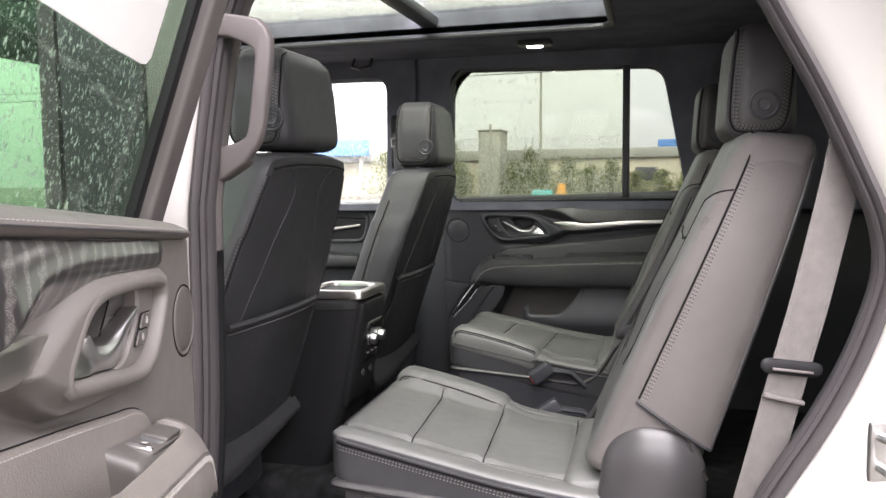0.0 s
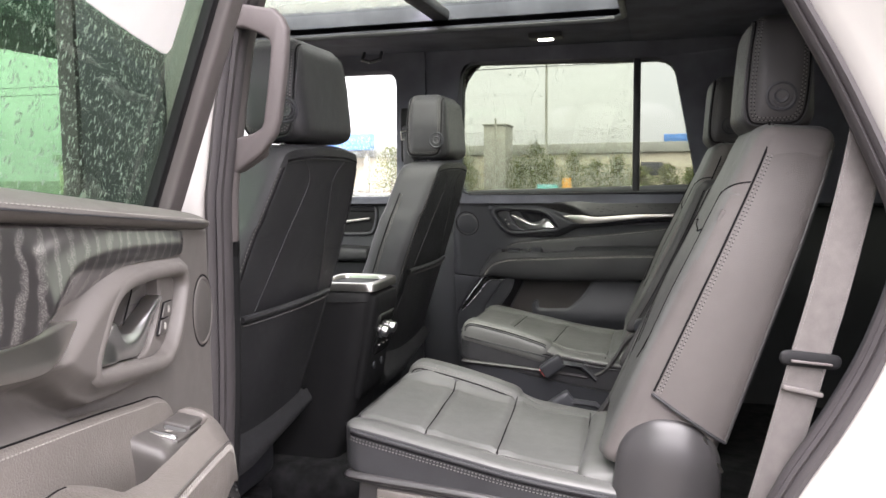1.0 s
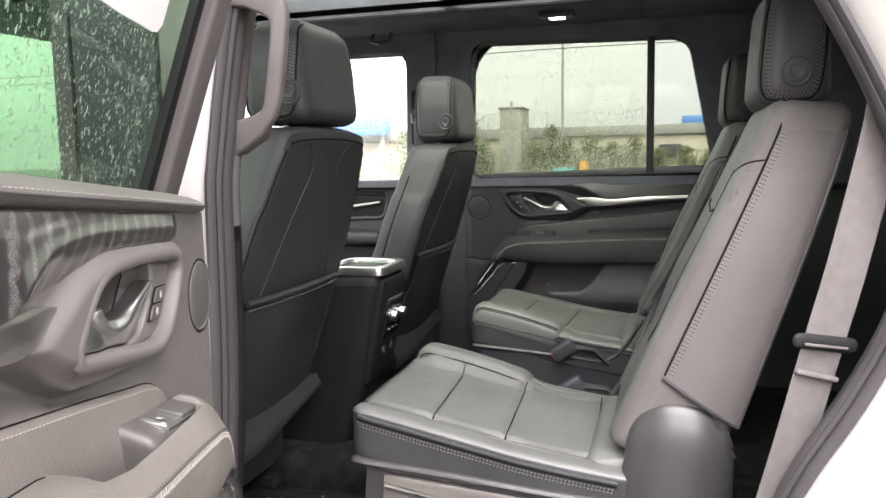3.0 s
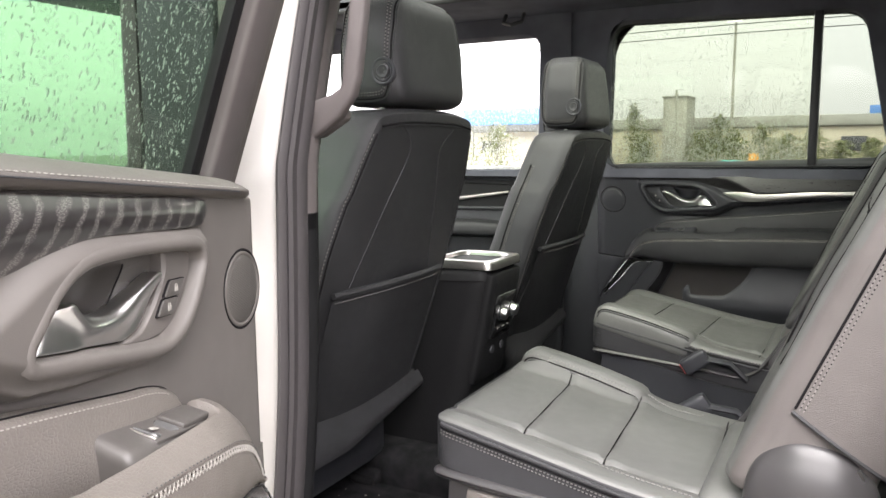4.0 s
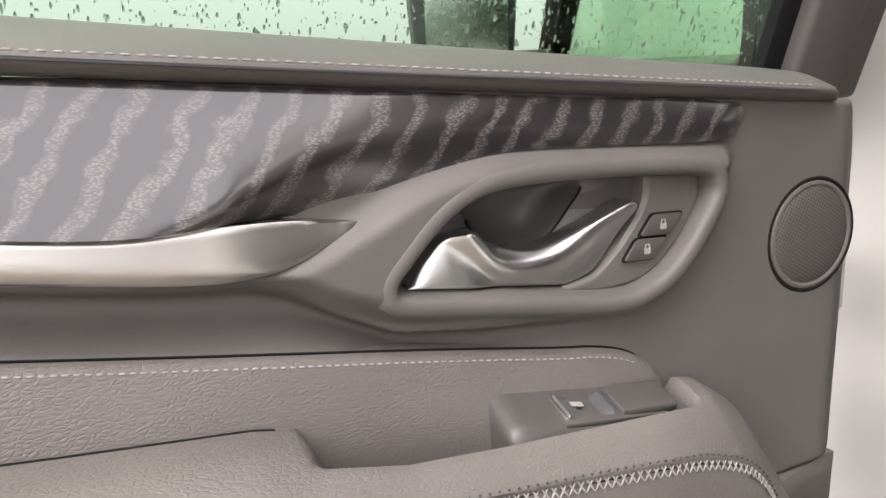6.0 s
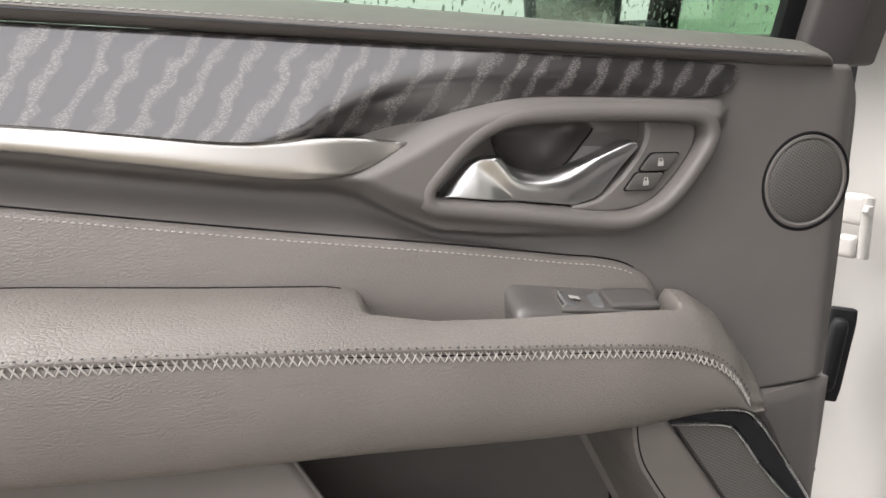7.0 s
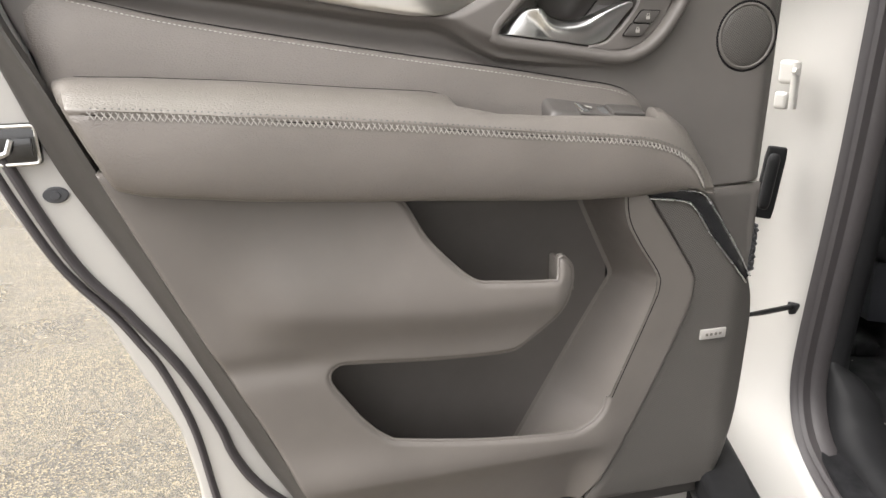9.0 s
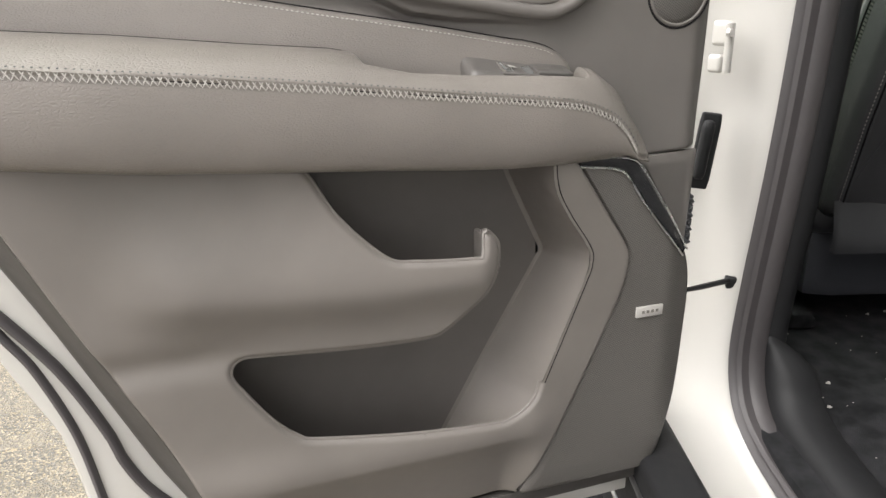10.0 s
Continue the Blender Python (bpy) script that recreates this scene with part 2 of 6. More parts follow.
def drizzle_mat():
    """Fine flat drops: milky specks that pass the sky's light on."""
    m, nt, b = node_mat("fine_drizzle")
    nt.nodes.remove(b)
    tr = nt.nodes.new("ShaderNodeBsdfTransparent")
    tl_ = nt.nodes.new("ShaderNodeBsdfTranslucent")
    tl_.inputs["Color"].default_value = (0.9, 0.92, 0.9, 1)
    mx = nt.nodes.new("ShaderNodeMixShader")
    mx.inputs[0].default_value = 0.55
    nt.links.new(tr.outputs[0], mx.inputs[1])
    nt.links.new(tl_.outputs[0], mx.inputs[2])
    nt.links.new(mx.outputs[0], nt.nodes["Material Output"].inputs["Surface"])
    return m


DRIZZLE = drizzle_mat()


def asphalt_mat():
    m, nt, b = node_mat("wet_asphalt")
    v = coords(nt)
    vo = nt.nodes.new("ShaderNodeTexVoronoi")
    vo.inputs["Scale"].default_value = 190
    nt.links.new(v, vo.inputs["Vector"])
    n = add(nt, "ShaderNodeTexNoise", Scale=1.3, Detail=6.0)
    nt.links.new(v, n.inputs["Vector"])
    stones = ramp(nt, vo.outputs["Color"], [(0.25, (0.028, 0.024, 0.016)), (0.55, (0.072, 0.059, 0.037)), (0.85, (0.21, 0.172, 0.108))])
    tone = ramp(nt, n.outputs["Fac"], [(0.35, (0.75, 0.75, 0.75)), (0.65, (1.0, 1.0, 1.0))])
    mul = nt.nodes.new("ShaderNodeMix")
    mul.data_type, mul.blend_type = "RGBA", "MULTIPLY"
    mul.inputs["Factor"].default_value = 1.0
    nt.links.new(stones, mul.inputs[6])
    nt.links.new(tone, mul.inputs[7])
    nt.links.new(mul.outputs[2], b.inputs["Base Color"])
    nt.links.new(ramp(nt, n.outputs["Fac"], [(0.4, (0.22, 0.22, 0.22)), (0.6, (0.5, 0.5, 0.5))]), b.inputs["Roughness"])
    bumped(nt, b, vo.outputs["Distance"], 0.8, 0.004)
    return m


ASPHALT = asphalt_mat()
WALLTAN = surface("tan_render", (0.52, 0.475, 0.37), 0.85, mottle=0.12, mottle_scale=0.5, grain_scale=20, grain_depth=0.01)
CONCRETE = surface("pale_concrete", (0.320, 0.315, 0.275), 0.85, mottle=0.15, mottle_scale=0.8, grain_scale=20, grain_depth=0.01)
ROOFEDGE = surface("grey_roof_edge", (0.30, 0.30, 0.265), 0.7, mottle=0.1, mottle_scale=0.5)
LEAF = surface("leaves", (0.11, 0.125, 0.042), 0.6, mottle=0.5, mottle_scale=3)
BARK = surface("bark", (0.10, 0.08, 0.06), 0.9, mottle=0.3, mottle_scale=6)
BLUE = surface("blue_sign_paint", (0.10, 0.24, 0.55), 0.5)
ORANGE = surface("orange_plastic", (0.75, 0.36, 0.05), 0.5)
TEAL = surface("teal_plastic", (0.10, 0.45, 0.45), 0.5)
WIRE = surface("weathered_wire", (0.06, 0.06, 0.06), 0.6)

WALLBACK = surface("dark_grey_render", (0.360, 0.350, 0.345), 0.85, mottle=0.15, mottle_scale=0.6, grain_scale=30, grain_depth=0.006)

# ---- mesh helpers ----
from mathutils.bvhtree import BVHTree

def finish(name, bm, material, smooth=True, angle=40):
    bmesh.ops.recalc_face_normals(bm, faces=bm.faces)
    me = bpy.data.meshes.new(name)
    if smooth:
        for f in bm.faces:
            f.smooth = True
        for e in bm.edges:
            if len(e.link_faces) == 2 and e.calc_face_angle(0) > radians(angle):
                e.smooth = False
    bm.to_mesh(me)
    bm.free()
    me.materials.append(material)
    return me


def part(name, bm, material, parent, label="", smooth=True, angle=40):
    ob = new(name, finish(name, bm, material, smooth, angle))
    ob.parent = parent
    if label:
        tagged(ob, label)
    return ob


def thing(name, label, category, m=None, group="", kind=""):
    ob = new(name)
    ob.empty_display_size = 0.05
    if m is not None:
        ob.matrix_world = m
    return tagged(ob, label, category, group, kind)


def solid(name, bm, material, label, category="", kind="structure", smooth=True):
    ob = new(name, finish(name, bm, material, smooth))
    return tagged(ob, label, category, "", kind)


def curve(points, n, closed=False, straight=False):
    """n points evenly spaced along a smooth line through the given ones."""
    p = np.array(points, float)
    if straight:
        q = np.vstack([p, p[:1]]) if closed else p
    else:
        k = len(p)
        if closed:
            idx = lambda i: p[i % k]
            spans = k
        else:
            ext = np.vstack([2 * p[0] - p[1], p, 2 * p[-1] - p[-2]])
            idx = lambda i: ext[i + 1]
            spans = k - 1
        q = []
        for i in range(spans):
            a, b, c, d = idx(i - 1), idx(i), idx(i + 1), idx(i + 2)
            for t in np.arange(0, 1, 1 / 12):
                q.append(0.5 * (2 * b + (c - a) * t + (2 * a - 5 * b + 4 * c - d) * t * t + (3 * b - a - 3 * c + d) * t ** 3))
        q.append(p[0] if closed else p[-1])
        q = np.array(q)
    s = np.r_[0, np.cumsum(np.linalg.norm(np.diff(q, axis=0), axis=1))]
    at = np.linspace(0, s[-1], n + 1 if closed else n)
    out = np.stack([np.interp(at, s, q[:, c]) for c in range(q.shape[1])], 1)
    return out[:-1] if closed else out


def sheet(rows, close_across=False, close_along=False):
    """Quads over a table of points [row][column]."""
    bm = bmesh.new()
    v = [[bm.verts.new(p) for p in row] for row in rows]
    nr, nc = len(v), len(v[0])
    for i in range(nr if close_along else nr - 1):
        for j in range(nc if close_across else nc - 1):
            a, b, c, d = v[i][j], v[i][(j + 1) % nc], v[(i + 1) % nr][(j + 1) % nc], v[(i + 1) % nr][j]
            try:
                bm.faces.new((a, b, c, d))
            except ValueError:
                pass
    return bm


def tube(path, radius, sides=8, closed=False, flat=1.0, up=(0, 0, 1), caps=True):
    """A round or flattened bar swept along a path. radius: one number or one for each point."""
    p = np.array(path, float)
    n = len(p)
    r = np.full(n, radius) if np.isscalar(radius) else np.array(radius, float)
    tang = (np.roll(p, -1, 0) - np.roll(p, 1, 0)) if closed else np.gradient(p, axis=0)
    rows = []
    side = None
    for i in range(n):
        t = tang[i] / (np.linalg.norm(tang[i]) + 1e-12)
        if side is None:
            side = np.cross(t, up)
            if np.linalg.norm(side) < 1e-3:
                side = np.cross(t, (1, 0.2, 0))
        side = side - t * (side @ t)
        side /= np.linalg.norm(side) + 1e-12
        top = np.cross(side, t)
        rows.append([p[i] + r[i] * (math.cos(a) * side + flat * math.sin(a) * top) for a in np.arange(sides) * 2 * math.pi / sides])
    bm = sheet(rows, close_across=True, close_along=closed)
    if caps and not closed:
        bm.verts.ensure_lookup_table()
        bm.faces.new([bm.verts[j] for j in range(sides)])
        bm.faces.new([bm.verts[(n - 1) * sides + j] for j in range(sides)])
    return bm


def join(*bms):
    out = bms[0]
    for b in bms[1:]:
        me = bpy.data.meshes.new("tmp")
        b.to_mesh(me)
        b.free()
        out.from_mesh(me)
        bpy.data.meshes.remove(me)
    return out


def moved(bm, m):
    bmesh.ops.transform(bm, matrix=m, verts=bm.verts)
    return bm


def box(size, centre=(0, 0, 0), bevel=0.004, segments=2):
    bm = bmesh.new()
    bmesh.ops.create_cube(bm, size=1)
    bmesh.ops.scale(bm, vec=size, verts=bm.verts)
    if bevel:
        bmesh.ops.bevel(bm, geom=bm.edges[:], offset=bevel, segments=segments, profile=0.5, affect="EDGES")
    bmesh.ops.translate(bm, vec=centre, verts=bm.verts)
    return bm


def pad(half, radius, n=14, shape=None):
    """A soft rounded block, dense enough to be pressed into shape by shape(x, y, z) with x, y, z from -1 to 1."""
    bm = bmesh.new()
    bmesh.ops.create_cube(bm, size=2)
    bmesh.ops.subdivide_edges(bm, edges=bm.edges[:], cuts=n, use_grid_fill=True)
    h = np.array(half, float)
    rad = np.minimum(radius, h * 0.999)
    for v in bm.verts:
        u = np.array(v.co)
        q = u * h
        inner = np.clip(q, -(h - rad), h - rad)
        d = (q - inner) / rad
        l = np.linalg.norm(d)
        if l > 1e-9:
            m = np.max(np.abs(d))
            d = d / l * m
        pos = inner + d * rad
        v.co = pos
        if shape:
            v.co = shape(*u, Vector(pos))
    return bm


def prism(outline, depth, bevel=0.0, segments=2, axis="y"):
    """A plate with the given outline in (x, z), thick along y from 0 to depth."""
    bm = bmesh.new()
    f = bm.faces.new([bm.verts.new((x, 0, z)) for x, z in outline])
    ret = bmesh.ops.extrude_face_region(bm, geom=[f])
    bmesh.ops.translate(bm, vec=(0, depth, 0), verts=[g for g in ret["geom"] if isinstance(g, bmesh.types.BMVert)])
    bmesh.ops.recalc_face_normals(bm, faces=bm.faces)
    if bevel:
        rim = [e for e in bm.edges if e.calc_face_angle(0) > radians(50)]
        bmesh.ops.bevel(bm, geom=rim, offset=bevel, segments=segments, profile=0.5, affect="EDGES", clamp_overlap=True)
    return bm


def edge_distance(points, outline):
    """The distance of each 2D point from a closed outline."""
    a = outline
    b = np.roll(outline, -1, 0)
    best = np.full(len(points), 1e9)
    for p, q in zip(a, b):
        d = q - p
        t = np.clip(((points - p) @ d) / (d @ d + 1e-12), 0, 1)
        best = np.minimum(best, np.linalg.norm(points - p - t[:, None] * d, axis=1))
    return best


def inside(points, outline):
    x, y = points[:, 0], points[:, 1]
    odd = np.zeros(len(points), bool)
    for (x0, y0), (x1, y1) in zip(outline, np.roll(outline, -1, 0)):
        hit = ((y0 > y) != (y1 > y)) & (x < (x1 - x0) * (y - y0) / (y1 - y0 + 1e-15) + x0)
        odd ^= hit
    return odd


def smooth01(t):
    t = np.clip(t, 0, 1)
    return t * t * (3 - 2 * t)


def drawn_to(points, line, reach):
    """Moves the points that lie close to a line onto it, for a clean edge there."""
    out = points.copy()
    best = np.full(len(points), reach)
    for a, b in zip(line[:-1], line[1:]):
        d = b - a
        t = np.clip(((points - a) @ d) / (d @ d + 1e-15), 0, 1)
        q = a + t[:, None] * d
        r = np.linalg.norm(points - q, axis=1)
        k = r < best
        out[k], best[k] = q[k], r[k]
    return out


def patch(lower, upper, nu, nv, lift, roll=0.004, depth=0.012, straight=False, cuts=None, snap=None, reach=0.0):
    """A moulded piece between two lines given in (u, v), standing out by lift(u, v), with rolled edges and a skirt.
    Local axes: x = u, y = outwards, z = v."""
    a, b = curve(lower, nu, straight=straight), curve(upper, nu, straight=straight)
    t = np.linspace(0, 1, nv)[:, None, None]
    if cuts is not None:
        t = np.array(cuts)[:, None, None]
        nv = len(cuts)
    p = (a[None] * (1 - t) + b[None] * t)
    flat = p.reshape(-1, 2)
    if snap is not None:
        flat = drawn_to(flat, snap, reach)
        p = flat.reshape(p.shape)
    rim = np.vstack([p[0], p[1:-1, -1], p[-1][::-1], p[1:-1, 0][::-1]])
    d = edge_distance(flat, rim)
    w = lift(flat[:, 0], flat[:, 1])
    if roll:
        k = np.clip(1 - d / roll, 0, 1)
        w = w - roll * (1 - np.sqrt(np.maximum(0, 1 - k * k)))
    pts = np.stack([flat[:, 0], w, flat[:, 1]], 1).reshape(nv, nu, 3)
    bm = sheet(pts)
    bm.verts.ensure_lookup_table()
    loop = [(0, j) for j in range(nu)] + [(i, nu - 1) for i in range(1, nv)] + [(nv - 1, j) for j in range(nu - 2, -1, -1)] + [(i, 0) for i in range(nv - 2, 0, -1)]
    top = [bm.verts[i * nu + j] for i, j in loop]
    low = [bm.verts.new(v.co - Vector((0, depth, 0))) for v in top]
    for i in range(len(top)):
        j = (i + 1) % len(top)
        bm.faces.new((top[i], low[i], low[j], top[j]))
    bmesh.ops.remove_doubles(bm, verts=bm.verts, dist=1e-5)
    return bm


def stitches(path, length=0.004, gap=0.0022, radius=0.0005, slant=None, sides=5, start=0.0):
    """A row of separate threads lying along a path; slant adds a sideways lean to each."""
    p = np.array(path, float)
    s = np.r_[0, np.cumsum(np.linalg.norm(np.diff(p, axis=0), axis=1))]
    at = lambda x: np.array([np.interp(x, s, p[:, c]) for c in range(3)])
    verts, faces = [], []
    x = start
    k = 0
    while x + length < s[-1]:
        a, b = at(x), at(x + length)
        t = (b - a) / (np.linalg.norm(b - a) + 1e-12)
        lean = np.array(slant(k)) if slant else np.zeros(3)
        a, b = a - lean, b + lean
        t = (b - a) / (np.linalg.norm(b - a) + 1e-12)
        e1 = np.cross(t, (0.13, 0.9, 0.3))
        e1 /= np.linalg.norm(e1)
        e2 = np.cross(t, e1)
        base = len(verts)
        for f, rr in ((0.0, 0.3), (0.25, 1.0), (0.75, 1.0), (1.0, 0.3)):
            for q in range(sides):
                g = 2 * math.pi * q / sides
                verts.append(a + (b - a) * f + radius * rr * (math.cos(g) * e1 + math.sin(g) * e2))
        for r in range(3):
            for q in range(sides):
                faces.append((base + r * sides + q, base + r * sides + (q + 1) % sides, base + (r + 1) * sides + (q + 1) % sides, base + (r + 1) * sides + q))
        x += length + gap
        k += 1
    me = bpy.data.meshes.new("tmp")
    me.from_pydata([tuple(v) for v in verts], [], faces)
    bm = bmesh.new()
    bm.from_mesh(me)
    bpy.data.meshes.remove(me)
    return bm


def disc(radius, depth, centre, axis="y", sides=40, bevel=0.002, dome=0.0):
    """A round plate whose face looks along +y."""
    bm = bmesh.new()
    rings = [(radius, 0.0), (radius, depth - bevel), (radius - bevel, depth)]
    for f in (0.8, 0.55, 0.3, 0.1):
        rings.append((radius * f, depth + dome * (1 - f * f)))
    rows = [[Vector(centre) + Vector((r * math.cos(a), h, r * math.sin(a))) for a in np.arange(sides) * 2 * math.pi / sides] for r, h in rings]
    bm = sheet(rows, close_across=True)
    bm.verts.ensure_lookup_table()
    bm.faces.new([bm.verts[(len(rows) - 1) * sides + j] for j in range(sides)])
    return bm


def drops(surface_point, count, spread, size, seed, normal):
    """Rain drops: low domes, a few run down into short streaks."""
    rng = random.Random(seed)
    verts, faces = [], []
    n = Vector(normal).normalized()
    e1 = n.cross(Vector((0, 0, 1))).normalized()
    e2 = e1.cross(n).normalized()
    if e2.z < 0:
        e2 = -e2
    for _ in range(count):
        c = surface_point(rng.random(), rng.random())
        if c is None:
            continue
        r = size * (0.35 + 0.9 * rng.random() ** 3)
        tall = 1 + (rng.random() < spread) * rng.random() * 2.2
        base = len(verts)
        for h, f in ((0.0, 1.0), (0.35, 0.8), (0.55, 0.4)):
            for q in range(6):
                g = 2 * math.pi * q / 6
                verts.append(tuple(c + e1 * (r * f * math.cos(g)) + e2 * (r * f * tall * math.sin(g)) + n * (h * r)))
        for k in range(2):
            for q in range(6):
                faces.append((base + 6 * k + q, base + 6 * k + (q + 1) % 6, base + 6 * k + 6 + (q + 1) % 6, base + 6 * k + 6 + q))
        faces.append(tuple(base + 12 + q for q in range(6)))
    me = bpy.data.meshes.new("tmp")
    me.from_pydata(verts, [], faces)
    bm = bmesh.new()
    bm.from_mesh(me)
    bpy.data.meshes.remove(me)
    return bm

# ---- the car body and cabin shell: front of the car towards -x, its right side towards +y ----
def rounded(poly, r, n=6):
    out = []
    k = len(poly)
    for i in range(k):
        a, b, c = (np.array(poly[j % k], float) for j in (i - 1, i, i + 1))
        da, dc = (a - b) / np.linalg.norm(a - b), (c - b) / np.linalg.norm(c - b)
        for t in np.linspace(0, 1, n):
            p, q = b + da * r * (1 - t), b + dc * r * t
            out.append(tuple(p * (1 - t) + q * t))
    return out


def wall_ring(outer, inner, y, depth, r=0.05, n=120):
    a = np.array(curve(rounded(outer, 0.004), n, closed=True, straight=True))
    b = np.array(curve(rounded(inner, r), n, closed=True, straight=True))
    k = np.argmin([np.abs(a - np.roll(b, -i, 0)).sum() for i in range(n)])
    b = np.roll(b, -k, 0)
    rows = []
    for s, dy in ((0, depth), (0, 0), (0.5, 0), (0.96, 0), (1.0, 0.006), (1.0, depth)):
        rows.append([(x, y + dy, z) for x, z in a * (1 - s) + b * s])
    return sheet(rows, close_across=True, close_along=True)


# ground
g = bmesh.new()
bmesh.ops.create_grid(g, x_segments=60, y_segments=60, size=1)
for v in g.verts:
    r = 250 * (abs(v.co.x) ** 3, abs(v.co.y) ** 3)[0], 250 * abs(v.co.y) ** 3
    v.co.x, v.co.y = math.copysign(r[0], v.co.x), math.copysign(r[1], v.co.y)
    v.co.z = 0.0
solid("ground", g, ASPHALT, "wet speckled asphalt of a car park", "ground")

# floor and sides of the cabin
fl = box((3.4, 1.62, 0.06), (0.1, 2.30, 0.63), 0.01)
solid("floor", fl, CARPET, "black carpeted floor of the car cabin", "floor")
tun = pad((1.2, 0.16, 0.06), 0.05, 8)
moved(tun, pose(-0.55, 2.24, 0.68))
solid("floor_tunnel", tun, CARPET, "carpeted hump along the middle of the floor", "floor")

# headliner with the roof opening
hx0, hx1, hy0, hy1, hz = -1.35, 0.13, 1.80, 2.70, 1.795
hl = join(box((1.95, hy1 * 0 + 0.42, 0.03), (0.05 - 0.4, 2.90, hz + 0.012), 0.006),
          box((1.95, 0.24, 0.03), (0.05 - 0.4, 1.68, hz + 0.012), 0.006),
          box((1.9, 1.54, 0.03), (hx1 + 0.95, 2.34, hz + 0.010), 0.012),
          box((0.4, 1.54, 0.03), (hx0 - 0.2, 2.34, hz + 0.010), 0.012))
for (sx, sy, cx, cy) in ((1.5, 0.02, -0.61, hy1), (1.5, 0.02, -0.61, hy0), (0.02, 0.9, hx1, 2.25), (0.02, 0.9, hx0, 2.25)):
    hl = join(hl, box((sx, sy, 0.07), (cx, cy, hz + 0.035), 0.004))
solid("ceiling", hl, HEADLINER, "black cloth headliner round a glass roof", "ceiling")
lip = tube(curve(rounded([(hx0, hy0), (hx1, hy0), (hx1, hy1), (hx0, hy1)], 0.05), 90, closed=True, straight=True) @ np.array([[1, 0, 0], [0, 1, 0]]) + np.array([0, 0, hz - 0.004]), 0.009, 8, closed=True)
solid("ceiling_trim", lip, DARK, "dark edge trim of the roof opening", "trim")
bar = box((0.05, 0.94, 0.03), (-0.370, 2.25, 1.83), 0.008)
solid("roof_crossbar", bar, DARK, "dark cross bar between two roof panes", "trim")

roof_glass = thing("sunroof", "wide glass roof wet with rain drops", "sunroof")
for x0, x1 in ((-1.35, -0.43), (-0.39, 0.13)):
    part("pane", box((x1 - x0, 0.94, 0.005), ((x0 + x1) / 2, 2.25, 1.856), 0.001), GLASS_ROOF, roof_glass)
part("rain_drops", drops(lambda a, b: Vector((-1.1 + 1.22 * a, 2.0 + 0.7 * b, 1.8595)), 11000, 0.0, 0.0046, 5, (0, 0.05, 1)), WATER, roof_glass).visible_shadow = False
rs = join(box((3.4, 0.30, 0.06), (0.0, 1.66, 1.87), 0.02), box((3.4, 0.42, 0.06), (0.0, 2.92, 1.87), 0.02), box((1.6, 1.6, 0.04), (0.95, 2.3, 1.88), 0.02), box((0.35, 1.6, 0.04), (-1.53, 2.3, 1.88), 0.02))
solid("roof", rs, PAINT, "white painted car roof", "roof")

# far side of the cabin: window openings with rounded corners
YF = 3.075
rear_open = [(-0.425, 1.318), (0.345, 1.318), (0.262, 1.735), (-0.415, 1.752)]
far = wall_ring([(-0.53, 1.29), (1.75, 1.29), (1.75, 1.83), (-0.53, 1.83)], rear_open, YF, 0.09)
solid("wall_far_rear", far, HEADLINER, "black pillar trim round the rear side window", "wall")
front_open = [(-1.70, 1.305), (-0.638, 1.312), (-0.632, 1.735), (-1.68, 1.735)]
farf = wall_ring([(-1.75, 1.29), (-0.53, 1.29), (-0.53, 1.83), (-1.75, 1.83)], front_open, YF - 0.01, 0.09)
solid("wall_far_front", farf, HEADLINER, "black pillar trim beside the front passenger window", "wall")
low = join(box((3.4, 0.05, 0.70), (0.0, 3.18, 0.95), 0.004), box((3.4, 0.10, 0.03), (0, 3.14, 1.295), 0.004))
solid("wall_far_lower", low, BLACKTRIM, "dark inner side wall below the windows", "wall")
outer = join(box((3.6, 0.04, 0.9), (0, 3.25, 0.87), 0.01), box((3.6, 0.10, 0.06), (0, 3.2, 0.46), 0.02))
solid("body_side_far", outer, PAINT, "white painted far body side", "wall")
dash = join(box((0.4, 1.55, 0.5), (-1.72, 2.3, 0.95), 0.06, 4), box((0.3, 1.5, 0.12), (-1.55, 2.3, 1.16), 0.05, 4))
solid("dashboard", dash, PLASTIC, "dark moulded dashboard", "dashboard")
back = join(box((0.05, 1.6, 0.60), (1.75, 2.3, 0.90), 0.004), box((0.05, 1.6, 0.10), (1.75, 2.3, 1.77), 0.004), box((0.05, 0.22, 0.52), (1.75, 1.61, 1.46), 0.004), box((0.05, 0.22, 0.52), (1.75, 2.99, 1.46), 0.004), box((1.25, 0.05, 0.72), (1.15, 1.52, 0.96), 0.004), box((1.25, 0.05, 0.08), (1.15, 1.52, 1.76), 0.004), box((0.30, 0.05, 0.40), (0.675, 1.52, 1.52), 0.004), box((0.225, 0.05, 0.40), (1.6625, 1.52, 1.52), 0.004))
solid("wall_rear", back, HEADLINER, "dark trim closing the load space", "wall")


def far_window(name, outline, material, label, y):
    ob = thing(name, label, "window", kind="structure")
    part("pane", prism(rounded(outline, 0.04), 0.004), material, ob, smooth=False).location = (0, y, 0)
    return ob


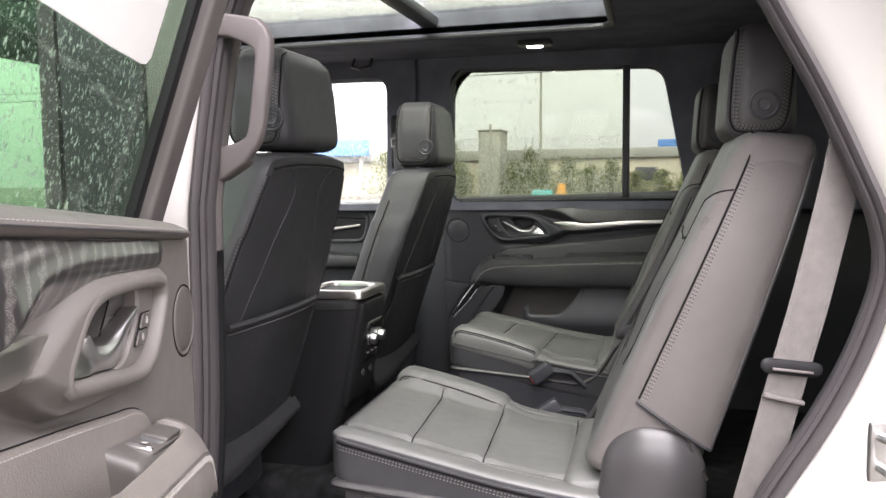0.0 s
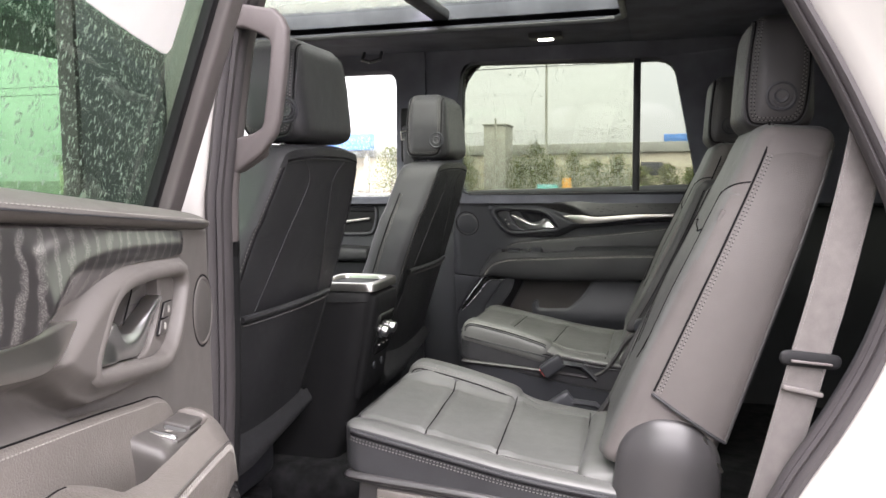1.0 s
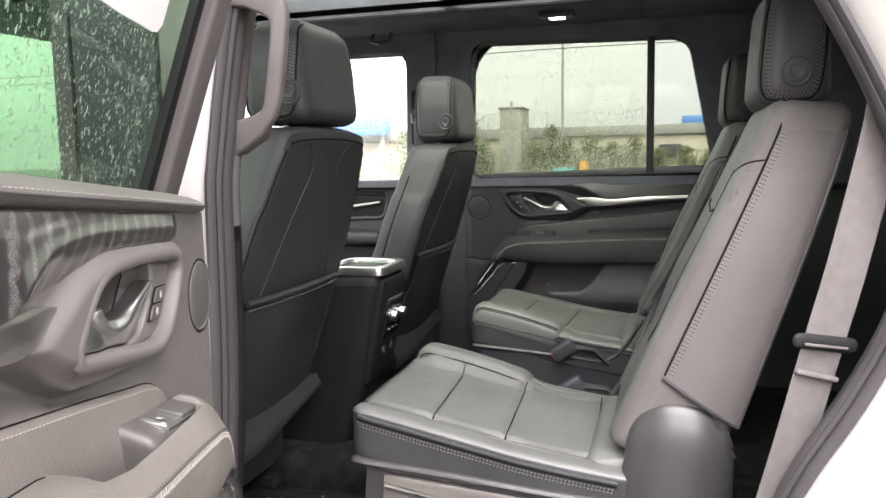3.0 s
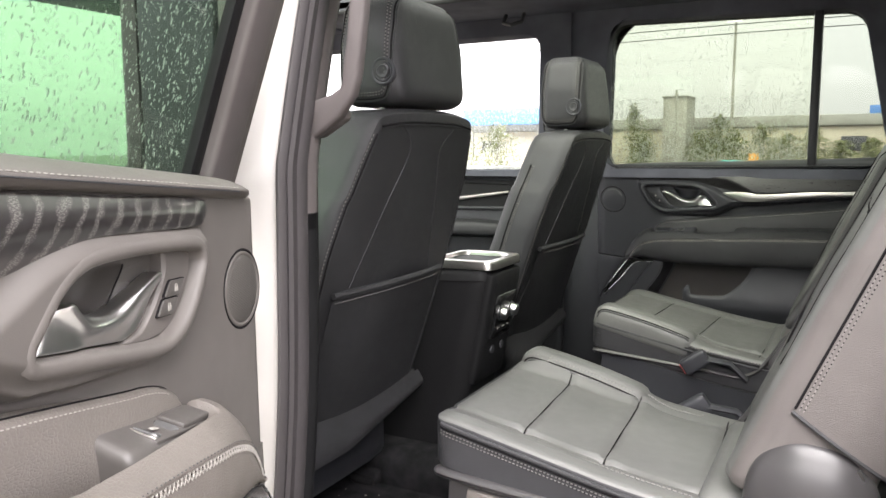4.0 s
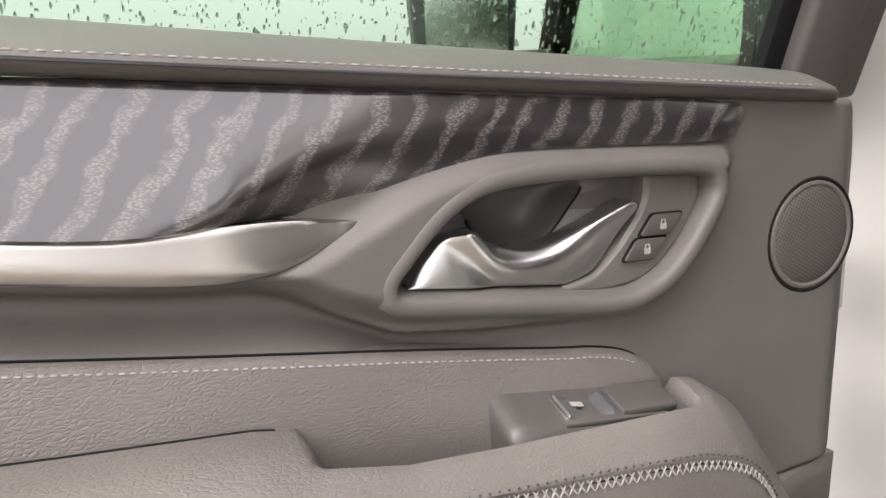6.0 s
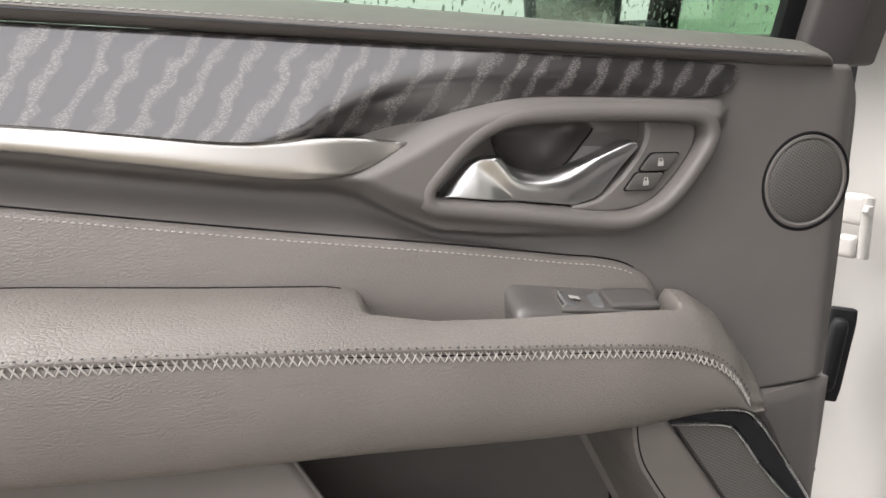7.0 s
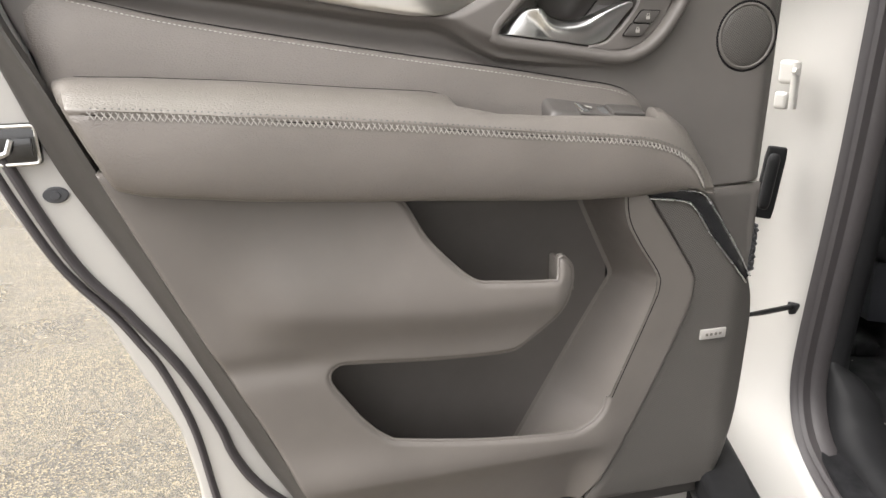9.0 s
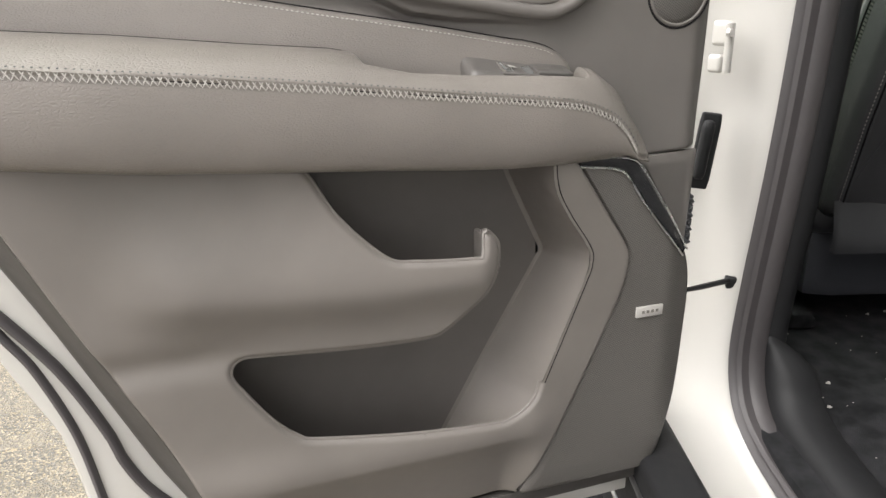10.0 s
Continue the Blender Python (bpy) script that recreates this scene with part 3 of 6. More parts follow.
w1 = far_window("window_1", [(-0.50, 1.25), (0.155, 1.25), (0.155, 1.81), (-0.50, 1.82)], GLASS_TINT, "rear side window specked with rain drops", YF + 0.05)
w2 = far_window("window_2", [(0.155, 1.29), (0.37, 1.29), (0.28, 1.77), (0.155, 1.77)], GLASS_QUARTER, "small fixed quarter window with few drops", YF + 0.05)
w3 = far_window("window_3", [(-1.74, 1.26), (-0.58, 1.26), (-0.58, 1.80), (-1.74, 1.80)], GLASS_CLEAR, "clear front passenger window with drops", YF + 0.04)
# unseen rear panes, added with their openings to let light into the cabin
w5 = thing("window_5", "unseen tinted near quarter window, added to light the load space", "window", kind="structure")
part("pane", box((0.74, 0.005, 0.41), (1.188, 1.515, 1.52), 0), GLASS_TINT, w5, smooth=False)
w4 = thing("window_4", "unseen tinted tailgate glass, added to light the cabin", "window", kind="structure")
part("pane", box((0.005, 1.18, 0.54), (1.75, 2.3, 1.46), 0), GLASS_TINT, w4, smooth=False)
part("mullion", box((0.022, 0.05, 0.46), (0.154, YF + 0.03, 1.53), 0.004), DARK, w1)


def far_drop(x0, x1, z0, z1, y, power):
    def f(a, b):
        return Vector((x0 + (x1 - x0) * a, y, z0 + (z1 - z0) * b ** power))
    return f


part("rain_drops", drops(far_drop(-0.43, 0.14, 1.31, 1.75, YF + 0.054, 1.0), 8500, 0.2, 0.0016, 11, (0, 1, 0)), DRIZZLE, w1).visible_shadow = False
part("rain_drops", drops(far_drop(-0.43, 0.14, 1.31, 1.53, YF + 0.054, 1.3), 12000, 0.3, 0.0018, 12, (0, 1, 0)), DRIZZLE, w1).visible_shadow = False
part("rain_drops", drops(far_drop(0.17, 0.36, 1.31, 1.45, YF + 0.054, 1.5), 600, 0.3, 0.0013, 13, (0, 1, 0)), DRIZZLE, w2).visible_shadow = False
part("rain_drops", drops(far_drop(-0.95, -0.62, 1.31, 1.52, YF + 0.044, 1.2), 6000, 0.3, 0.0019, 14, (0, 1, 0)), DRIZZLE, w3).visible_shadow = False

# the near door opening: a seal and a white jamb swept round it
OPEN = [(-0.384, 0.76), (-0.381, 0.86), (-0.374, 0.95), (-0.368, 1.05), (-0.366, 1.15), (-0.367, 1.34), (-0.367, 1.50), (-0.360, 1.62), (-0.325, 1.70), (-0.23, 1.735),
        (0.0, 1.742), (0.20, 1.735), (0.285, 1.70), (0.345, 1.625), (0.374, 1.57), (0.414, 1.485), (0.450, 1.395), (0.472, 1.33), (0.474, 1.275), (0.448, 1.19), (0.410, 1.11),
        (0.362, 1.026), (0.322, 0.93), (0.285, 0.83), (0.250, 0.745), (0.19, 0.675), (0.10, 0.648), (-0.10, 0.642), (-0.23, 0.644), (-0.325, 0.660), (-0.370, 0.700)]


def open_y(z):
    return 1.493 + 0.04 * max(0.0, z - 0.75) + 0.22 * max(0.0, z - 1.36)


loop = curve(OPEN, 150, closed=True)
tang = np.roll(loop, -1, 0) - np.roll(loop, 1, 0)
outw = np.stack([-tang[:, 1], tang[:, 0]], 1)
outw /= np.linalg.norm(outw, axis=1)[:, None]
mid = loop.mean(0)
if ((loop - mid) * outw).sum() < 0:
    outw = -outw


def swept(profile, keep=None, close=True):
    rows = []
    for (x, z), (nx, nz) in zip(loop, outw):
        rows.append([(x + o * nx, open_y(z) + dy, z + o * nz) for o, dy in profile])
    if keep is not None:
        ok = [keep(*p) for p in loop]
        k = next(i for i in range(len(ok)) if ok[i] and not ok[i - 1])
        rows = [rows[(k + i) % len(ok)] for i in range(len(ok)) if ok[(k + i) % len(ok)]]
    return sheet(rows, close_along=close)


jamb = swept([(0.008, 0.004), (0.012, -0.014), (0.03, -0.030), (0.055, -0.050), (0.075, -0.072), (0.092, -0.096), (0.098, -0.118), (0.104, -0.136), (0.118, -0.142)])
solid("door_jamb", jamb, PAINT, "white painted metal jamb round the door opening", "door frame")
SEAL_PROFILE = [(0.013, -0.008), (0.011, -0.018), (0.005, -0.021), (0.001, -0.016), (0.000, -0.009), (-0.003, -0.012), (-0.006, -0.006), (-0.004, 0.002), (-0.003, 0.006), (-0.006, 0.012), (-0.005, 0.025), (0.0, 0.032), (0.008, 0.034), (0.013, 0.0)]
solid("door_seal", swept(SEAL_PROFILE), SEALVINYL, "mauve-grey double-lipped seal round the door opening", "door seal")
PIL = [(0.004, 0.028), (0.001, 0.034), (0.000, 0.048), (0.006, 0.062), (0.028, 0.074), (0.070, 0.084)]
pil = swept(PIL, keep=lambda x, z: z > 1.27, close=False)
solid("pillar_trim", pil, GREYTRIM, "grey moulded trim of the door pillars and rail", "pillar trim")
pil2 = swept(PIL, keep=lambda x, z: z < 1.30 and x < 0.12, close=False)
solid("pillar_trim_lower", pil2, LOWTRIM, "black lower pillar trim beside the footwell", "pillar trim")
pil3 = swept(PIL, keep=lambda x, z: 0.70 < z < 1.30 and x > 0, close=False)
solid("wheelhouse_trim", pil3, BLACKTRIM, "black trim over the rear wheelhouse", "pillar trim")
# raised cover along the sill, which sinks away where the pillars begin
rows = []
for (x, z), (nx, nz) in zip(loop, outw):
    if z < 0.79:
        up = float(smooth01((0.79 - z) / 0.08))
        rows.append((x, [(x - ((o + 0.010) * up - 0.010) * nx, open_y(z) + 0.030 + (dy - 0.030) * up, z - ((o + 0.010) * up - 0.010) * nz) for o, dy in ((0.000, 0.030), (0.016, 0.032), (0.028, 0.040), (0.033, 0.056), (0.031, 0.080), (0.020, 0.100), (-0.004, 0.106))]))
rows.sort(key=lambda r: r[0])
solid("sill_plate", sheet([r for _, r in rows]), LOWTRIM, "black moulded cover along the door sill", "sill plate")

# outer skin of the near side: quarter panel and front door
qp = sheet([[(x + o * nx, open_y(z) - 0.142 + max(0, (z + o * nz) - 1.36) * 0.12 * (o > 0.15), max(0.42, z + o * nz)) for o in ((0.118, 0.16, 0.24, 0.40, 0.7) if z < 1.24 else (0.118, 0.15, 0.20, 0.26, 0.32))]
            for (x, z), (nx, nz) in zip(loop, outw) if x > 0.1 and z > 0.70])
solid("quarter_panel", qp, PAINT, "white painted rear quarter panel of the car", "body panel")
skirt = join(box((2.6, 0.05, 0.12), (-0.35, 1.385, 0.50), 0.02, 3), box((0.75, 0.03, 0.30), (-0.92, 1.36, 0.70), 0.01))
solid("rocker_panel", skirt, PAINT, "white painted sill below the doors", "body panel")
clad = box((1.5, 0.065, 0.19), (-0.35, 1.332, 0.592), 0.012, 3)
solid("rocker_cladding", clad, LOWTRIM, "black plastic cladding along the sill", "body panel")
for z_ in (0.640, 0.560):
    solid("cladding_line_%d" % (z_ > 0.6), tube([(-1.0, 1.2985, z_), (0.35, 1.2985, z_)], 0.004, 8), STEEL, "thin bright line along the sill cladding", "trim")
step = thing("running_board", "black side step under the door opening", "running board")
part("board", box((2.2, 0.20, 0.05), (-0.3, 1.25, 0.44), 0.015, 3), LOWTRIM, step)
for i in range(9):
    part("tread_rib", box((0.18, 0.008, 0.006), (-0.42 + 0.22 * (i % 3), 1.19 + 0.04 * (i // 3), 0.4675), 0.002), RUBBER, step)

striker = thing("door_striker", "steel striker loop bolted to the rear jamb", "striker", pose(0.452, 1.398, 1.125, 0, 0, 25))
part("plate", pad((0.018, 0.004, 0.030), 0.0035, 5), STEEL, striker)
part("loop", tube(curve([(-0.008, 0, 0.016), (-0.012, -0.035, 0.016), (-0.010, -0.045, 0.0), (-0.012, -0.035, -0.014), (-0.008, 0, -0.014)], 24), 0.005, 8), STEEL, striker)

# ---- side doors: local x runs from hinge to latch, y into the cabin, z up ----
def lerp(u, pts):
    p = np.array(pts)
    return np.interp(u, p[:, 0], p[:, 1])


TOPV = lambda u: 1.331 + 0.0845 * u
WOOD_TOP = [(0.104, 1.334), (0.109, 1.3385), (0.151, 1.3435), (0.239, 1.350), (0.36, 1.3605), (0.468, 1.3695), (0.596, 1.380), (0.80, 1.397)]
WOOD_BOT = [(0.1035, 1.331), (0.110, 1.323), (0.130, 1.3165), (0.239, 1.3215), (0.281, 1.321), (0.314, 1.312), (0.343, 1.299), (0.356, 1.2965), (0.394, 1.301), (0.431, 1.3025), (0.475, 1.3035), (0.543, 1.313), (0.606, 1.3215), (0.80, 1.342)]
WOOD_CREASE = [(0.09, 1.3245), (0.13, 1.3265), (0.20, 1.3310), (0.275, 1.3350), (0.325, 1.3355), (0.367, 1.3315), (0.406, 1.3180), (0.445, 1.3035), (0.50, 1.2950), (0.60, 1.300), (0.82, 1.325)]
SILVER_TOP = [(0.356, 1.2962), (0.394, 1.3015), (0.431, 1.3035), (0.475, 1.3048), (0.543, 1.3142), (0.606, 1.3225), (0.80, 1.343)]
SILVER_BOT = [(0.3558, 1.2945), (0.372, 1.286), (0.388, 1.280), (0.410, 1.277), (0.45, 1.280), (0.543, 1.296), (0.607, 1.307), (0.80, 1.330)]
BEZ_OUT = [(0.470, 1.2810), (0.400, 1.2815), (0.357, 1.297), (0.326, 1.312), (0.294, 1.321), (0.266, 1.3235), (0.20, 1.320), (0.14, 1.3155), (0.118, 1.312), (0.114, 1.300), (0.127, 1.282), (0.141, 1.260), (0.163, 1.238), (0.199, 1.230), (0.287, 1.236), (0.336, 1.242), (0.37, 1.2535), (0.40, 1.268)]
BEZ_IN = [(0.3387, 1.2594), (0.3289, 1.2718), (0.3116, 1.2890), (0.2943, 1.2993), (0.2732, 1.3040), (0.2358, 1.3045), (0.1945, 1.3028), (0.1437, 1.2985), (0.1337, 1.2916), (0.1361, 1.2813), (0.1556, 1.2539), (0.1772, 1.2383), (0.2045, 1.2344), (0.2765, 1.2457), (0.3304, 1.2546)]
INS_TOP = [(0.1625, 1.168), (0.172, 1.182), (0.192, 1.1940), (0.217, 1.2010), (0.239, 1.2045), (0.326, 1.2205), (0.447, 1.2410), (0.559, 1.261), (0.662, 1.281), (0.733, 1.299), (0.80, 1.319)]
INS_BOT = [(0.162, 1.160), (0.175, 1.152), (0.20, 1.140), (0.239, 1.130), (0.326, 1.125), (0.447, 1.15), (0.559, 1.17), (0.662, 1.18), (0.733, 1.19), (0.775, 1.21)]
ARM_TOP = [(0.070, 1.074), (0.076, 1.080), (0.093, 1.112), (0.1215, 1.152), (0.148, 1.171), (0.177, 1.1765), (0.25, 1.180), (0.30, 1.182), (0.35, 1.1865), (0.38, 1.1945), (0.42, 1.203), (0.50, 1.2105), (0.60, 1.2213), (0.70, 1.229), (0.756, 1.232), (0.772, 1.229)]
ARM_ST = [(0.070, 1.072), (0.100, 1.080), (0.105, 1.087), (0.120, 1.108), (0.140, 1.1245), (0.170, 1.137), (0.20, 1.1436), (0.25, 1.1505), (0.30, 1.1564), (0.40, 1.1695), (0.50, 1.1823), (0.60, 1.1936), (0.70, 1.2030), (0.772, 1.2085)]
ARM_BOT = [(0.070, 1.070), (0.106, 1.075), (0.15, 1.078), (0.20, 1.0792), (0.25, 1.081), (0.30, 1.0845), (0.40, 1.0945), (0.50, 1.1045), (0.60, 1.1148), (0.727, 1.128), (0.772, 1.139)]
ARM_W = [(0.070, 0.030), (0.09, 0.041), (0.11, 0.046), (0.14, 0.051), (0.20, 0.058), (0.30, 0.061), (0.40, 0.066), (0.50, 0.075), (0.60, 0.083), (0.772, 0.087)]
EDGE_IN = [(0.520, 0.655), (0.5636, 0.732), (0.6105, 0.8455), (0.6668, 0.968), (0.731, 1.121), (0.775, 1.228), (0.798, 1.281), (0.812, 1.33), (0.822, 1.400)]
EDGE_OUT = [(0.540, 0.650), (0.5711, 0.7068), (0.5996, 0.7561), (0.6263, 0.8065), (0.6732, 0.9193), (0.6968, 0.9757), (0.7379, 1.0577), (0.781, 1.145), (0.811, 1.236), (0.826, 1.29), (0.836, 1.34), (0.845, 1.402)]
SPK_L = [(0.222, 0.6725), (0.2245, 0.6790), (0.2125, 0.7016), (0.1667, 0.7909), (0.1240, 0.8854), (0.106, 0.932), (0.101, 0.960), (0.104, 0.978), (0.130, 1.019), (0.170, 1.079)]
SPK_R = [(0.058, 0.6705), (0.037, 0.686), (0.012, 0.757), (0.005, 0.86), (0.005, 0.915), (0.014, 0.952), (0.040, 0.995), (0.088, 1.068)]
REC_R = [(0.205, 1.115), (0.200, 1.06), (0.184, 1.026), (0.157, 0.985), (0.154, 0.965), (0.162, 0.940), (0.207, 0.828)]
REC_S = [(0.207, 0.828), (0.213, 0.812), (0.226, 0.799), (0.243, 0.7915), (0.265, 0.789), (0.36, 0.797), (0.46, 0.813), (0.482, 0.822), (0.504, 0.843), (0.528, 0.878), (0.541, 0.903), (0.531, 0.918), (0.50, 0.918), (0.42, 0.911), (0.345, 0.908), (0.318, 0.915), (0.281, 0.948), (0.266, 0.978), (0.264, 1.003), (0.272, 1.016), (0.281, 1.020), (0.284, 0.998), (0.295, 0.995), (0.353, 1.000), (0.385, 1.008), (0.428, 1.051), (0.452, 1.092), (0.475, 1.118)]


def door_trim(root, flip, fine=1.0):
    F = -1.0 if flip else 1.0
    N = lambda k: max(6, int(k * fine))

    # far door: same trim as the near one, shade put in by darker materials
    black = {TRIM: BLACKTRIM, PLASTIC: BLACKTRIM, DOOR_LEATHER: LEATHER, PODPLASTIC: BLACKTRIM, GRILLE: BLACKTRIM, WOOD: WOOD_SHADED}

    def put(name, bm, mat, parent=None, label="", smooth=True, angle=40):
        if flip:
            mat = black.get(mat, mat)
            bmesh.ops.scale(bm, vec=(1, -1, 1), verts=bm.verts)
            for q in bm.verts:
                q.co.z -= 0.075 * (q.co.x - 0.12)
        return part(name, bm, mat, parent or root, label, smooth, angle)

    bo, bi = curve(BEZ_OUT, 90, closed=True), curve(BEZ_IN, 90, closed=True)

    def lift_upper(u, v):
        p = np.stack([u, v], 1)
        w = np.zeros(len(u))
        top_ = np.where(u > 0.41, lerp(u, SILVER_BOT), lerp(u, [(0.16, 1.232), (0.20, 1.2245), (0.287, 1.2305), (0.336, 1.2375), (0.365, 1.2510), (0.39, 1.2690), (0.41, 1.2770)])) - 0.004
        span = np.maximum(0.02, top_ - lerp(u, INS_TOP))
        t_ = np.clip((top_ - v) / span, 0, 1)
        w -= 0.018 * np.sin(math.pi * t_ ** 0.75) * smooth01(t_ / 0.30) * smooth01((u - 0.14) / 0.24)
        near = (u > 0.09) & (u < 0.50) & (v > 1.2)
        k = np.where(near)[0]
        if len(k):
            q = p[k]
            s = np.where(inside(q, bo), 1, -1) * edge_distance(q, bo)
            w[k] += 0.013 * smooth01((s + 0.006) / 0.018)
            s = np.where(inside(q, bi), 1, -1) * edge_distance(q, bi)
            w[k] -= 0.048 * smooth01((s + 0.0060) / 0.0055)
        w -= 0.014 * smooth01((0.020 - u) / 0.038) ** 2
        w -= 0.085 * smooth01((1.108 - v) / 0.012) * smooth01((u - 0.13) / 0.03)
        return w

    right = [(-0.0135, 1.0705), (-0.015, 1.12), (-0.017, 1.17), (-0.0185, 1.25), (-0.0185, 1.300), (-0.014, 1.318), (0.000, 1.3345)]
    left = [(0.700, 1.048), (0.731, 1.121), (0.775, 1.228), (0.798, 1.281), (0.812, 1.33), (0.822, 1.398)]
    put("upper_panel", patch(right, left, N(190), N(400), lift_upper, roll=0.005, depth=0.02), TRIM)

    def crown_wood(u, v):
        # two facets that meet in a soft crease; the lower one runs out towards the latch end
        along = lambda pts: np.interp(u, *curve(pts, 400).T)
        top, cr = along(WOOD_TOP), along(WOOD_CREASE)
        h1, h2 = np.maximum(0.004, top - cr), 0.022
        p = np.minimum(0.019, 0.36 * h1)
        w1, w2 = p * (1 - np.sign(v - cr) * (np.abs(v - cr) / h1) ** 1.18), p * (1 + 1.15 * (v - cr) / h2)
        k = 700.0
        return 0.003 - np.log(np.exp(-k * w1) + np.exp(-k * w2)) / k * smooth01((u - 0.098) / 0.03)
    put("wood_insert", patch(WOOD_BOT, WOOD_TOP, N(170), N(40), crown_wood, roll=0.002, depth=0.008), WOOD, label="glossy dark wood insert with pale figured bands")

    def crown_silver(u, v):
        t = np.clip((v - lerp(u, SILVER_BOT)) / np.maximum(1e-4, lerp(u, SILVER_TOP) - lerp(u, SILVER_BOT)), 0, 1)
        return 0.006 + (0.012 - 0.0012 * np.clip((t - 0.42) / 0.58, 0, 1) - 0.0020 * np.clip((0.25 - t) / 0.25, 0, 1)) * smooth01((u - 0.355) / 0.08)
    put("metal_strip", patch(SILVER_BOT, SILVER_TOP, N(110), N(12), crown_silver, roll=0.0015, depth=0.012), SATIN, label="satin metal strip that narrows to a point")

    def lift_belt(u, v):
        t = np.clip((v - TOPV(u)) / 0.020, 0, 1.3)
        return 0.014 - 0.012 * (1 - t) ** 3 - 0.050 * np.clip(t - 0.35, 0, 1) ** 1.6
    belt_lo = [(0.022, 1.3345), (0.06, 1.3365), (0.115, 1.3408), (0.332, 1.3591), (0.469, 1.3707), (0.83, 1.4012)]
    belt_hi = [(0.024, 1.3352), (0.040, 1.349), (0.065, 1.357), (0.26, 1.376), (0.466, 1.396), (0.83, 1.433)]
    belt = put("belt_roll", patch(belt_lo, belt_hi, N(120), N(14), lift_belt, roll=0.003, depth=0.02), TRIM, label="padded roll under the window")
    us = np.linspace(0.055, 0.82, 120)
    vs = TOPV(us) + 0.0105
    put("stitching", stitches(np.stack([us, lift_belt(us, vs) + 0.0003, vs], 1), 0.0042, 0.002, 0.0005), THREAD, belt)
    put("seam", tube(np.stack([us, lift_belt(us, vs - 0.003) - 0.0003, vs - 0.0035], 1), 0.0008, 5), DARK, belt)

    # leather insert above the armrest
    def lift_insert(u, v):
        t = np.clip((lerp(u, INS_TOP) - v) / 0.06, 0, 1)
        return 0.004 + 0.010 * np.sin(t * math.pi / 2) - 0.012 * smooth01((u - 0.74) / 0.06)
    ins_hi = INS_TOP[:-1] + [(0.795, 1.308)]
    ins = put("leather_insert", patch(INS_BOT, ins_hi, N(130), N(26), lift_insert, roll=0.004, depth=0.014), DOOR_LEATHER)
    line = curve(INS_TOP[1:], 150)
    put("seam", tube([(u, 0.0002, v + 0.0002) for u, v in line[3:-4]], 0.0007, 6), SEAM, ins)
    put("stitching", stitches([(u, float(lift_insert(np.array([u]), np.array([v - 0.005]))[0]) + 0.0002, v - 0.0050) for u, v in line[4:-6]], 0.0030, 0.0016, 0.00055), THREAD, ins)

    # armrest
    ARM_N = 84
    rows = []
    us = np.r_[np.linspace(0.085, 0.20, N(44)), np.linspace(0.203, 0.42, N(70)), np.linspace(0.426, 0.772, N(50))]
    width = lambda u: float(lerp(u, ARM_W))
    for u in us:
        vt, vs_, vb, W = float(lerp(u, ARM_TOP)), float(lerp(u, ARM_ST)), float(lerp(u, ARM_BOT)), width(u)
        W *= 1 - 0.55 * float(smooth01((u - 0.755) / 0.02))
        sec = [(0.002, vt - 0.012), (0.006, vt - 0.003), (0.012, vt), (0.34 * W, vt - 0.0005), (0.55 * W, vt - 0.10 * (vt - vs_)), (0.78 * W, vt - 0.34 * (vt - vs_)),
               (0.93 * W, vt - 0.66 * (vt - vs_)), (W + 0.0006, vs_ + 0.0045), (W - 0.0012, vs_), (W + 0.0012, vs_ - 0.0045), (W + 0.0030, 0.6 * vs_ + 0.4 * vb), (W + 0.001, 0.3 * vs_ + 0.7 * vb), (W - 0.005, vb + 0.006), (W - 0.014, vb + 0.0005), (W - 0.026, vb + 0.004), (0.3 * W, vb + 0.03)]
        c = curve(sec, ARM_N)
        cut = int(np.argmax(c[:, 0] >= 0.97 * W))
        # the grab well behind the front lip
        c[:cut, 1] -= 0.052 * float(smooth01((0.400 - u) / 0.030) * smooth01((u - 0.160) / 0.014)) * smooth01((0.70 * W - c[:cut, 0]) / 0.009)
        rows.append([(u - max(0.0, (u - 0.60) / 0.172) * (1.236 - v) * 0.42, w, v) for w, v in c])
    arm = sheet(rows)
    for end in (0, -1):
        arm.verts.ensure_lookup_table()
        i0 = 0 if end == 0 else (len(rows) - 1) * ARM_N
        arm.faces.new([arm.verts[i0 + j] for j in range(ARM_N)])
    arm = put("armrest", arm, DOOR_LEATHER, label="padded leather armrest with baseball stitching", angle=60)
    sl = curve(ARM_ST[1:], 200)
    path = [(u - max(0.0, (u - 0.60) / 0.172) * (1.236 - v) * 0.42, width(u) + 0.0014, v) for u, v in sl[2:-8]]
    step = 0.0056
    cross = join(stitches(path, 0.0034, step - 0.0034, 0.00062, slant=lambda k: (0.0010, 0.0, 0.0038)), stitches(path, 0.0030, step - 0.0030, 0.00052, slant=lambda k: (0.0002, 0.0, -0.0034), start=0.0012))
    put("stitching", cross, THREAD, arm)
    off = lambda d: [(u, w - 0.0004, v + d) for u, w, v in path]
    put("stitch_line", join(stitches(off(0.0066), 0.0018, 0.0038, 0.0006), stitches(off(-0.0066), 0.0018, 0.0038, 0.0005)), DARK, arm)
    put("seam", tube([(u, w - 0.0028, v) for u, w, v in path], 0.0007, 5), SEAM, arm)
    joint = np.linspace(0.409, 0.752, 70)
    put("seam", tube([(u - max(0.0, (u - 0.60) / 0.172) * (1.236 - v) * 0.42, 0.0150 - 0.012 * float(smooth01((u - 0.74) / 0.06)), v - 0.0003) for u, v in zip(joint, lerp(joint, ARM_TOP))], 0.0011, 6), SEAM, arm)

